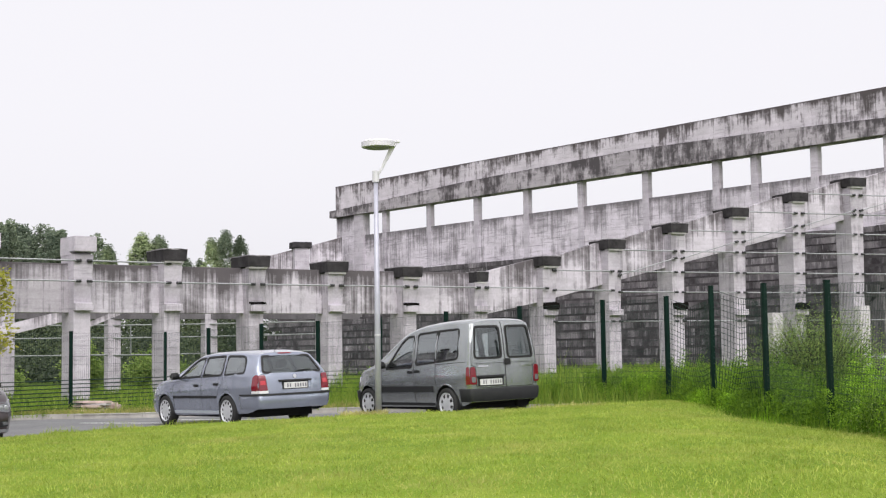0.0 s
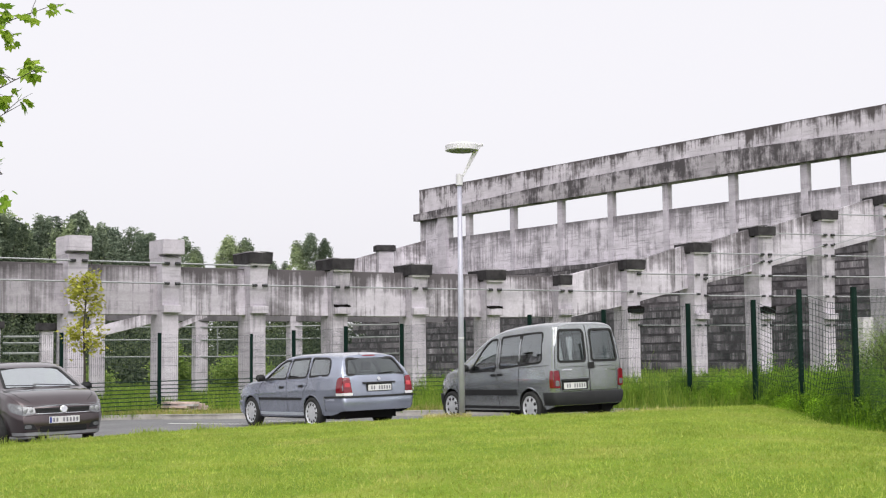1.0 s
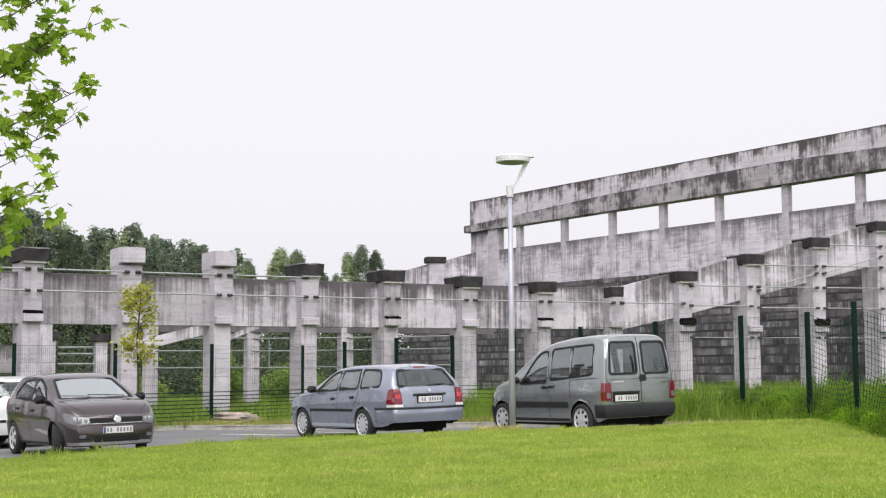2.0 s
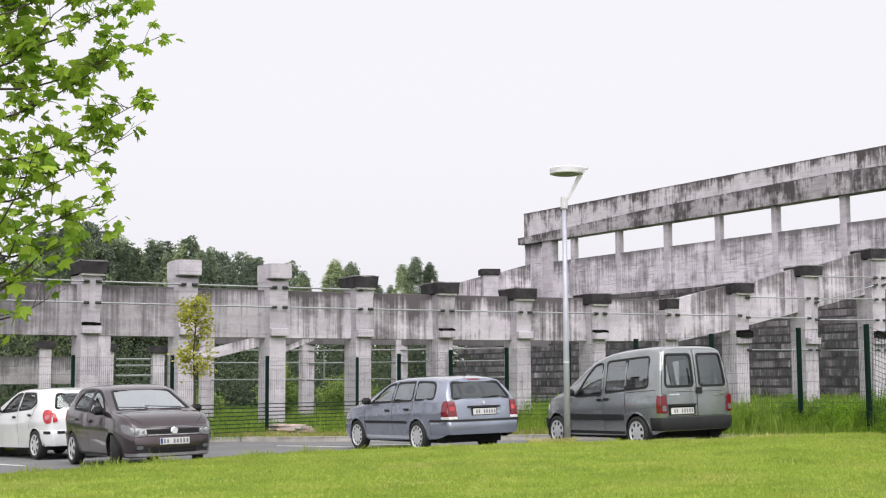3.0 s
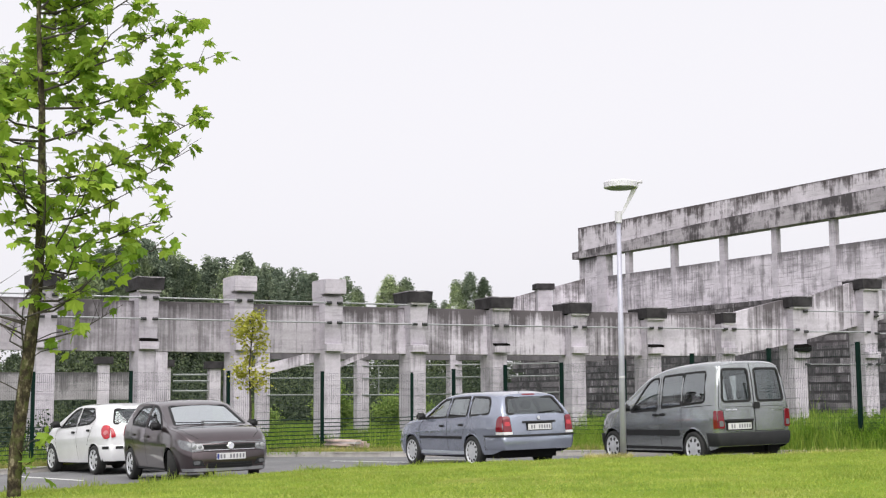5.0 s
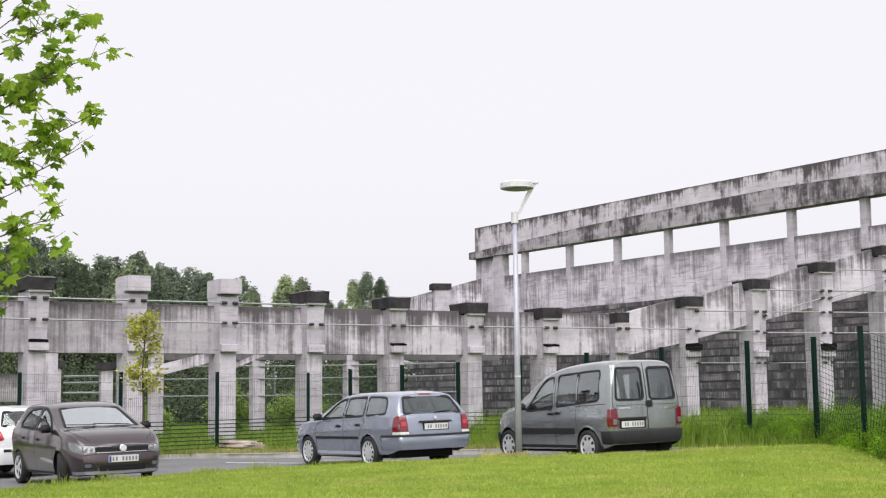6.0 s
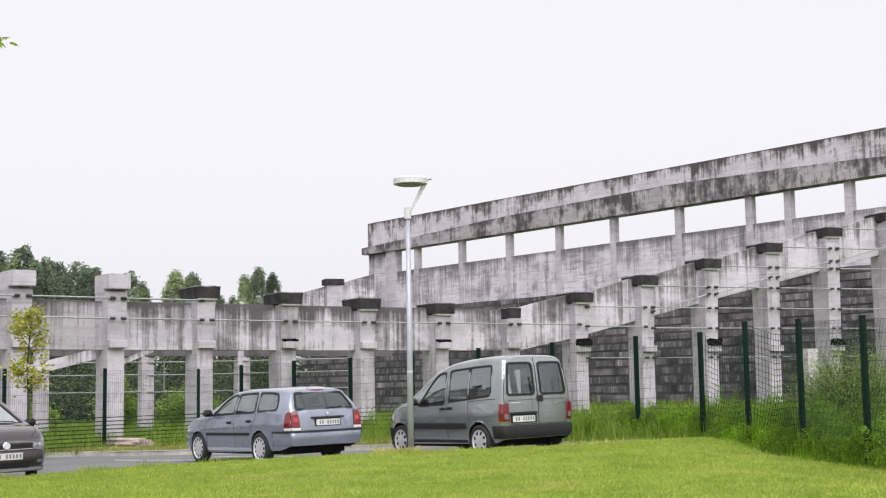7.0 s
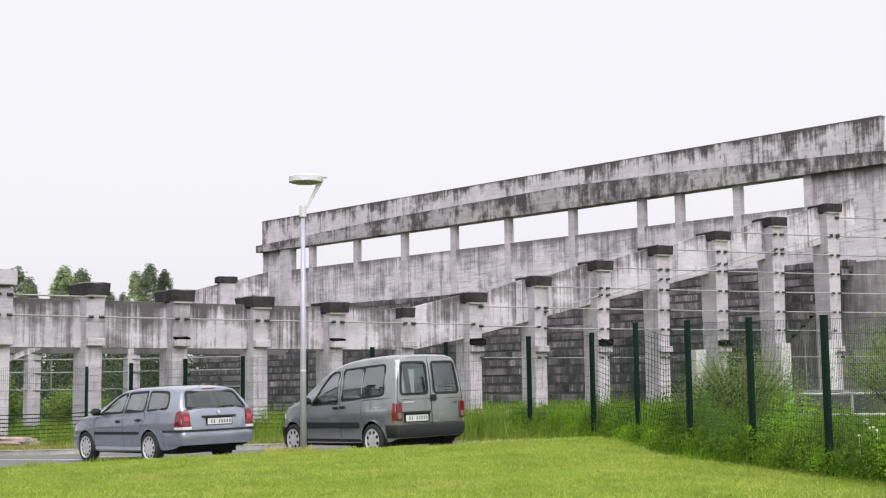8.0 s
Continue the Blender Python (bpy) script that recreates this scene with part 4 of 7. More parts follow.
def car_shell(root, s, body, side_windows, rear_windows, screen, gaps, handles):
    """The parts that every car has: skin, glass, seals, gaps, handles, wheel openings."""
    c = CarBody(s)
    c.body(root, body, side_windows, rear_windows, screen)
    for side in BOTH:
        skin = c.on_side(side)
        for w in side_windows:
            glazed(root, "side_window", skin, w, GLASS)
        for line in gaps:
            bm = bmesh.new()
            lined(bm, skin, line)
            part("door_gap", bm, SEAM, root)
        for x, z, mat in handles:
            bm = bmesh.new()
            p = skin(x, z, 0.014)
            box(bm, p.x - 0.085, p.x + 0.085, p.y - 0.016, p.y + 0.016, p.z - 0.024, p.z + 0.024, 0.012)
            part("door_handle", bm, mat, root)
    for w in rear_windows:
        glazed(root, "rear_window", c.on_end("rear"), w, GLASS_REAR, 0.014, 0.028, 0.010)
    glazed(root, "windscreen", c.on_top(), screen, GLASS_FRONT, 0.012, 0.034)
    flanges(root, c, body)
    underbody(root, c)
    return c


def panel_van(m):
    s = dict(front=2.02, rear=-2.085, half=0.885, height=1.885, belt_ref=1.06, tumble=0.115, wheel=0.305, arch=0.365, axles=(1.27, -1.39), square=3.6, reach=0.7,
             bow_rear=0.035, bow_front=0.06, dash=0.75,
             top=[(-2.085, 1.845), (-1.98, 1.872), (-1.6, 1.885), (-1.0, 1.865), (-0.5, 1.82), (-0.1, 1.735), (0.20, 1.615), (0.62, 1.37), (1.02, 1.125), (1.12, 1.085), (1.45, 1.00), (1.75, 0.90), (1.92, 0.79), (2.02, 0.66)],
             belt=[(-2.085, 1.10), (-1.5, 1.10), (-0.3, 1.04), (0.7, 0.97), (1.12, 0.955), (1.6, 0.82), (2.02, 0.56)],
             plan=[(-2.085, 0.805), (-2.04, 0.838), (-1.90, 0.866), (-1.4, 0.885), (1.0, 0.885), (1.35, 0.870), (1.65, 0.81), (1.86, 0.71), (2.02, 0.56)],
             sill=[(-2.085, 0.34), (-1.8, 0.27), (1.6, 0.24), (2.02, 0.28)],
             tail=[(0.2, -2.07), (0.60, -2.085), (1.02, -2.075), (1.40, -2.045), (1.70, -2.000), (1.845, -1.955)], nose=[(0.2, 2.0), (0.45, 2.02), (0.80, 1.97)])
    root = thing("van", m, "grey-green metallic passenger van parked on the lane", "van")
    body = paint("greygreen_metallic", (0.335, 0.352, 0.362), 0.74, 0.27)
    wins = [rounded([(0.60, 0.975), (-0.31, 1.005), (-0.31, 1.615), (-0.08, 1.605), (0.16, 1.46)], [0.05, 0.05, 0.06, 0.10, 0.16]),
            rounded([(-0.43, 1.04), (-1.065, 1.085), (-1.065, 1.680), (-0.43, 1.645)], [0.05, 0.02, 0.02, 0.07]),
            rounded([(-1.095, 1.087), (-1.77, 1.135), (-1.745, 1.705), (-1.095, 1.682)], [0.02, 0.10, 0.09, 0.02])]
    screen = rounded([(0.27, 0.56), (0.27, -0.56), (0.98, -0.70), (0.98, 0.70)], 0.06)
    panes = [rounded([(y * 0.070, 1.135), (y * 0.705, 1.135), (y * 0.635, 1.735), (y * 0.070, 1.735)], [0.09, 0.09, 0.08, 0.08]) for y in BOTH]
    c = car_shell(root, s, body, wins, panes, screen,
                  [[(0.80, 0.34), (0.80, 0.88), (0.66, 0.96)], [(-0.37, 0.34), (-0.37, 1.64)], [(-1.08, 0.66), (-1.08, 1.07)], [(-1.08, 1.045), (-1.78, 1.075), (-1.96, 1.08)]],
                  [(-0.26, 0.915, BLACK), (-0.49, 0.925, BLACK)])
    seats(root, (0.05, -0.85), 0.40, 1.16)
    for x in s["axles"]:
        for y in BOTH:
            wheel(root, x, 0.865 * y, 0, 8, 0.305)
    hoop(root, c, "rear_bumper", GREY_PLASTIC, "rear", 0.34, 0.585, 0.030, 0.30, "dark grey plastic bumper")
    hoop(root, c, "front_bumper", GREY_PLASTIC, "front", 0.26, 0.56, 0.03, 0.38, "dark grey plastic bumper")
    end = c.on_end("rear")
    for side in BOTH:
        skin = c.on_side(side)
        trim(root, "side_strip", GREY_PLASTIC, skin, quad(-1.00, 0.86, 0.535, 0.645, 0.015), 0.012, "dark protective side strip", 24)
        trim(root, "sill_trim", GREY_PLASTIC, skin, quad(-0.98, 0.88, 0.275, 0.33, 0.01), 0.006, "", 24)
        mirror(root, 0.60, 1.06, 0.86, side, GREY_PLASTIC)
        # tail lamp: on the corner, its face on the end and its flank on the side
        k = bmesh.new()
        laid(k, end, rounded([(side * 0.690, 0.665), (side * 0.812, 0.665), (side * 0.812, 0.985), (side * 0.712, 0.985)], 0.03), 0.022, 8, 6, 0.03)
        laid(k, skin, rounded([(-2.075, 0.665), (-1.985, 0.665), (-2.005, 0.985), (-2.055, 0.985)], 0.02), 0.010, 8, 6, 0.02)
        lamp = part("tail_lamp", k, RED_LENS, root, "red and clear tail lamp", smooth=False)
        k = bmesh.new()
        laid(k, end, rounded([(side * 0.712, 0.70), (side * 0.795, 0.70), (side * 0.795, 0.80), (side * 0.717, 0.80)], 0.02), 0.027, 6, 3, 0.01)
        part("lamp_insert", k, CLEAR_LENS, lamp)
        trim(root, "headlamp", CLEAR_LENS, skin, rounded([(1.62, 0.70), (1.95, 0.60), (1.93, 0.74), (1.66, 0.86)], 0.04), 0.010)
        k = bmesh.new()
        lined(k, end, [(side * 0.675, 0.60), (side * 0.685, 0.98), (side * 0.775, 1.02), (side * 0.775, 1.12), (side * 0.690, 1.78)], 0.005, 0.004)
        lined(k, end, [(side * 0.012, 1.045), (side * 0.69, 1.045)], 0.004, 0.003)
        part("door_gap", k, SEAM, root)
        trim(root, "badge", CHROME, end, quad(min(side * 0.40, side * 0.64), max(side * 0.40, side * 0.64), 0.985 if side > 0 else 0.96, 1.008 if side > 0 else 0.985, 0.004), 0.008, "thin chrome badge bar", 4, 2, 0.01)
    k = bmesh.new()
    lined(k, end, [(0.0, 0.58), (0.0, 1.82)], 0.007, 0.005)
    lined(k, end, [(-0.66, 0.60), (0.66, 0.60)], 0.005, 0.004)
    part("door_gap", k, SEAM, root)
    trim(root, "rear_handle", BLACK, end, quad(-0.11, 0.015, 1.00, 1.12, 0.02), 0.03, "", 5, 3, 0.03)
    trim(root, "plate_recess", SEAM, end, quad(0.06, 0.655, 0.625, 0.80, 0.02), 0.006, "", 6, 3, 0.0)
    trim(root, "plate_light", GREY_PLASTIC, end, quad(0.06, 0.655, 0.785, 0.825, 0.012), 0.045, "", 6, 2, 0.045)
    number_plate(root, pose(-2.085 - 0.042, 0.36, 0.70, 0, 0, 180))
    k = bmesh.new()
    tube(k, [(0.10, 0.0, 1.68), (-0.20, 0.0, 1.98)], 0.005, 5)
    part("aerial", k, BLACK, root)
    return root


def estate_car(m):
    s = dict(front=2.255, rear=-2.265, half=0.868, height=1.455, belt_ref=0.96, tumble=0.165, wheel=0.308, arch=0.350, axles=(1.335, -1.18), square=3.0, reach=1.1,
             bow_rear=0.06, bow_front=0.07, dash=0.80,
             top=[(-2.265, 1.405), (-2.1, 1.428), (-1.7, 1.452), (-1.1, 1.468), (-0.5, 1.465), (-0.05, 1.435), (0.25, 1.36), (0.70, 1.165), (1.05, 1.01), (1.16, 0.975), (1.6, 0.915), (1.95, 0.83), (2.15, 0.72), (2.255, 0.58)],
             belt=[(-2.265, 0.985), (-1.5, 0.985), (0.3, 0.925), (1.05, 0.895), (1.7, 0.80), (2.255, 0.52)],
             plan=[(-2.265, 0.775), (-2.20, 0.81), (-2.0, 0.842), (-1.5, 0.865), (1.3, 0.868), (1.7, 0.84), (2.0, 0.76), (2.255, 0.58)],
             sill=[(-2.265, 0.37), (-1.8, 0.27), (1.7, 0.22), (2.255, 0.24)],
             tail=[(0.2, -2.24), (0.55, -2.265), (0.80, -2.245), (0.95, -2.215), (1.02, -2.18), (1.32, -1.945), (1.43, -1.84)], nose=[(0.2, 2.23), (0.45, 2.255), (0.72, 2.20)])
    root = thing("estate_car", m, "blue-grey metallic estate car standing on the lane", "car")
    body = paint("bluegrey_metallic", (0.300, 0.325, 0.405), 0.60, 0.26)
    wins = [rounded([(0.74, 0.955), (-0.17, 0.975), (-0.17, 1.350), (0.06, 1.335), (0.30, 1.245)], [0.03, 0.03, 0.04, 0.10, 0.16]),
            rounded([(-0.25, 0.975), (-0.98, 0.995), (-1.02, 1.10), (-0.95, 1.375), (-0.25, 1.358)], [0.03, 0.04, 0.06, 0.05, 0.04]),
            rounded([(-1.10, 1.000), (-1.83, 1.025), (-1.79, 1.22), (-1.66, 1.355), (-1.05, 1.372)], [0.04, 0.09, 0.10, 0.12, 0.04])]
    screen = rounded([(0.30, 0.53), (0.30, -0.53), (1.03, -0.66), (1.03, 0.66)], 0.06)
    back = rounded([(0.655, 1.02), (-0.655, 1.02), (-0.525, 1.345), (0.525, 1.345)], 0.06)
    c = car_shell(root, s, body, wins, [back], screen,
                  [[(0.96, 0.30), (0.96, 0.80), (0.80, 0.93)], [(-0.21, 0.32), (-0.21, 1.37)], [(-0.86, 0.62), (-0.90, 0.72), (-1.03, 0.86), (-1.04, 1.36)]],
                  [(-0.02, 0.81, BLACK), (-0.80, 0.83, BLACK)])
    seats(root, (0.1, -0.8), 0.37)
    for x in s["axles"]:
        for y in BOTH:
            wheel(root, x, 0.85 * y, 0, 11, 0.308, (0.46, 0.62))
    hoop(root, c, "rear_bumper", body, "rear", 0.345, 0.625, 0.026, 0.62)
    hoop(root, c, "bumper_strip", GREY_PLASTIC, "rear", 0.575, 0.625, 0.036, 0.60, "dark rubbing strip", 0.008)
    hoop(root, c, "front_bumper", body, "front", 0.23, 0.54, 0.025, 0.55)
    end = c.on_end("rear")
    for side in BOTH:
        skin = c.on_side(side)
        trim(root, "side_strip", GREY_PLASTIC, skin, quad(-0.80, 0.955, 0.560, 0.610, 0.01), 0.012, "dark rubbing strip", 20)
        trim(root, "sill_trim", WHITE_TRIM, skin, quad(-0.80, 0.97, 0.262, 0.318, 0.01), 0.006, "pale sill strip", 20)
        mirror(root, 0.70, 1.00, 0.83, side, BLACK)
        trim(root, "side_repeater", CLEAR_LENS, skin, quad(1.02, 1.09, 0.73, 0.76, 0.01), 0.008, "", 4, 2)
        k = bmesh.new()
        laid(k, end, rounded([(side * 0.600, 0.685), (side * 0.775, 0.685), (side * 0.765, 0.985), (side * 0.625, 0.985)], [0.03, 0.03, 0.05, 0.05]), 0.018, 8, 6, 0.03)
        laid(k, skin, rounded([(-2.245, 0.685), (-2.085, 0.685), (-2.105, 0.94), (-2.16, 0.985), (-2.215, 0.985)], 0.03), 0.012, 8, 6, 0.02)
        lamp = part("tail_lamp", k, RED_LENS, root, "red tail lamp with a pale foot")
        k = bmesh.new()
        laid(k, end, quad(min(side * 0.595, side * 0.775), max(side * 0.595, side * 0.775), 0.642, 0.690, 0.01), 0.020, 6, 2, 0.02)
        laid(k, skin, quad(-2.245, -2.08, 0.642, 0.690, 0.01), 0.013, 6, 2, 0.02)
        part("lamp_foot", k, PLATE, lamp, "clear white reflector")
        k = bmesh.new()
        laid(k, end, rounded([(side * 0.635, 0.80), (side * 0.745, 0.80), (side * 0.735, 0.88), (side * 0.640, 0.88)], 0.02), 0.022, 6, 3, 0.01)
        part("lamp_insert", k, RED_BRIGHT, lamp)
        trim(root, "headlamp", CLEAR_LENS, skin, rounded([(1.80, 0.60), (2.18, 0.56), (2.16, 0.70), (1.86, 0.77)], 0.04), 0.010)
        k = bmesh.new()
        lined(k, end, [(side * 0.60, 0.63), (side * 0.60, 0.70), (side * 0.618, 0.99), (side * 0.70, 1.005)], 0.005, 0.004)
        part("door_gap", k, SEAM, root)
    trim(root, "plate_recess", SEAM, end, quad(-0.29, 0.29, 0.705, 0.860, 0.02), 0.005, "", 6, 3, 0.0)
    trim(root, "tailgate_handle", BLACK, end, quad(-0.36, 0.36, 0.850, 0.885, 0.012), 0.040, "dark handle bar over the plate", 6, 2, 0.04)
    number_plate(root, pose(-2.322, 0, 0.775, 0, 0, 180))
    k = bmesh.new()
    lathe(k, [(0.001, 0.0), (0.040, 0.0), (0.036, 0.012), (0.001, 0.014)], 20, "z")
    part("badge", k, CHROME, root, "round chrome badge").matrix_basis = pose(-2.285, 0, 0.94, 0, -75, 0)
    wiper(root, (-2.245, -0.02, 1.045), (-2.215, -0.40, 1.065))
    trim(root, "brake_lamp", RED_LENS, c.on_end("rear"), quad(-0.14, 0.14, 1.378, 1.402, 0.008), 0.008, "", 4, 2)
    k = bmesh.new()
    tube(k, [(-1.60, 0, 1.45), (-1.80, 0, 1.60)], 0.007, 5)
    part("aerial", k, BLACK, root)
    return root


def brown_hatchback(m, body):
    s = dict(front=1.985, rear=-1.985, half=0.845, height=1.47, belt_ref=0.96, tumble=0.165, wheel=0.302, arch=0.345, axles=(1.20, -1.27), square=3.0, reach=1.1,
             bow_rear=0.06, bow_front=0.115, dash=0.75,
             top=[(-1.985, 1.40), (-1.7, 1.435), (-1.2, 1.465), (-0.6, 1.478), (-0.1, 1.460), (0.15, 1.415), (0.40, 1.315), (0.75, 1.155), (1.05, 1.02), (1.16, 0.99), (1.45, 0.955), (1.70, 0.89), (1.86, 0.81), (1.985, 0.70)],
             belt=[(-1.985, 0.99), (-1.4, 1.00), (0.3, 0.93), (1.05, 0.90), (1.5, 0.83), (1.985, 0.62)],
             plan=[(-1.985, 0.73), (-1.90, 0.78), (-1.5, 0.83), (-1.1, 0.845), (1.15, 0.845), (1.45, 0.835), (1.70, 0.80), (1.86, 0.745), (1.985, 0.655)],
             sill=[(-1.985, 0.33), (-1.6, 0.25), (1.5, 0.21), (1.985, 0.21)],
             tail=[(0.2, -1.96), (0.5, -1.985), (0.95, -1.95), (1.02, -1.90), (1.40, -1.62)], nose=[(0.2, 1.955), (0.42, 1.985), (0.60, 1.970), (0.70, 1.945)])
    root = thing("hatchback", m, "dark brown metallic hatchback parked nose out beside the lawn", "car")
    wins = [rounded([(0.78, 0.955), (-0.17, 0.985), (-0.17, 1.365), (0.02, 1.36), (0.30, 1.255)], [0.03, 0.03, 0.04, 0.10, 0.14]),
            rounded([(-0.26, 0.985), (-1.12, 1.035), (-1.16, 1.12), (-0.90, 1.355), (-0.26, 1.375)], [0.03, 0.05, 0.05, 0.12, 0.04])]
    screen = rounded([(0.27, 0.54), (0.27, -0.54), (1.04, -0.665), (1.04, 0.665)], 0.06)
    back = rounded([(0.60, 1.03), (-0.60, 1.03), (-0.50, 1.33), (0.50, 1.33)], 0.05)
    c = car_shell(root, s, body, wins, [back], screen,
                  [[(0.84, 0.30), (0.86, 0.80), (0.80, 0.93)], [(-0.215, 0.30), (-0.215, 1.37)], [(-0.90, 0.60), (-1.10, 0.86), (-1.16, 1.04)]],
                  [(-0.03, 0.815, body), (-0.92, 0.845, body)])
    seats(root, (0.10, -0.75), 0.37)
    for x in s["axles"]:
        for y in BOTH:
            wheel(root, x, 0.828 * y, -19 if x > 0 else 0, 5, 0.302, (0.28, 0.60))
    hoop(root, c, "rear_bumper", body, "rear", 0.28, 0.62, 0.02, 0.40)
    end, hood = c.on_end("front"), c.on_top()
    for side in BOTH:
        skin = c.on_side(side)
        trim(root, "sill_trim", GREY_PLASTIC, skin, quad(-0.88, 0.82, 0.225, 0.265, 0.01), 0.004, "", 16)
        mirror(root, 0.70, 1.00, 0.80, side, BLACK)
        # the headlamp runs from the grille round the corner
        k = bmesh.new()
        laid(k, end, rounded([(side * 0.455, 0.585), (side * 0.655, 0.560), (side * 0.655, 0.715), (side * 0.475, 0.690)], [0.05, 0.01, 0.01, 0.03]), 0.008, 8, 5, 0.02)
        laid(k, skin, rounded([(1.975, 0.560), (1.72, 0.635), (1.62, 0.745), (1.66, 0.775), (1.955, 0.715)], [0.01, 0.05, 0.04, 0.03, 0.01]), 0.008, 10, 5, 0.02)
        lamp = part("headlamp", k, CLEAR_LENS, root, "clear headlamp with silver reflector")
        for y, z, r in ((0.52, 0.64, 0.035), (0.61, 0.635, 0.045)):
            k = bmesh.new()
            lathe(k, [(0.001, 0.012), (r * 0.7, 0.010), (r, 0.0)], 16, "z")
            part("reflector", k, STEEL, lamp).matrix_basis = Matrix.Translation(end(side * y, z, 0.010)) @ Matrix.Rotation(math.pi / 2, 4, "Y")
        trim(root, "fog_recess", GREY_PLASTIC, end, rounded([(side * 0.44, 0.315), (side * 0.645, 0.33), (side * 0.645, 0.425), (side * 0.50, 0.42)], 0.02), 0.010, "", 6, 3)
        trim(root, "fog_lamp", CLEAR_LENS, end, quad(min(side * 0.53, side * 0.635), max(side * 0.53, side * 0.635), 0.345, 0.405, 0.025), 0.018, "", 6, 3)
        trim(root, "tail_lamp", RED_LENS, skin, rounded([(-1.95, 0.80), (-1.78, 0.82), (-1.74, 1.02), (-1.88, 1.03)], 0.03), 0.010, "red tail lamp")
        k = bmesh.new()
        lined(k, hood, [(1.10, side * 0.72), (1.40, side * 0.71), (1.70, side * 0.64), (1.86, side * 0.50)], 0.004, 0.002)
        part("bonnet_gap", k, SEAM, root)
    k = bmesh.new()
    lined(k, end, [(-0.65, 0.545), (-0.44, 0.565), (0.44, 0.565), (0.65, 0.545)], 0.004, 0.004)
    part("bumper_gap", k, SEAM, root)
    trim(root, "grille", SEAM, end, rounded([(0.455, 0.590), (-0.455, 0.590), (-0.47, 0.680), (0.47, 0.680)], 0.02), 0.006, "black slotted grille", 12, 3)
    for z in (0.603, 0.655):
        trim(root, "grille_slat", GREY_PLASTIC, end, quad(-0.45, 0.45, z, z + 0.014, 0.004), 0.014, "", 12, 1, 0.01)
    trim(root, "chrome_strip", CHROME, end, quad(-0.455, 0.455, 0.583, 0.592, 0.003), 0.012, "", 12, 1, 0.01)
    trim(root, "lower_grille", SEAM, end, rounded([(0.40, 0.250), (-0.40, 0.250), (-0.40, 0.375), (0.40, 0.375)], 0.03), 0.008, "black lower grille", 12, 3)
    for z in (0.275, 0.315, 0.352):
        trim(root, "grille_slat", GREY_PLASTIC, end, quad(-0.39, 0.39, z, z + 0.012, 0.004), 0.014, "", 12, 1, 0.01)
    hoop(root, c, "chrome_strip", STEEL, "front", 0.222, 0.236, 0.012, 0.30, "thin silver lip strip", 0.004)
    k = bmesh.new()
    lathe(k, [(0.001, 0.012), (0.052, 0.012), (0.064, 0.006), (0.064, -0.01)], 24, "z")
    part("badge", k, CHROME, root, "round chrome badge").matrix_basis = Matrix.Translation(end(0, 0.645, 0.014)) @ Matrix.Rotation(radians(82), 4, "Y")
    number_plate(root, Matrix.Translation(end(0, 0.475, 0.014)), strip=True)
    wiper(root, hood(1.03, 0.50, 0.02), hood(0.96, -0.15, 0.02))
    wiper(root, hood(1.03, -0.12, 0.02), hood(0.95, -0.62, 0.02))
    return root


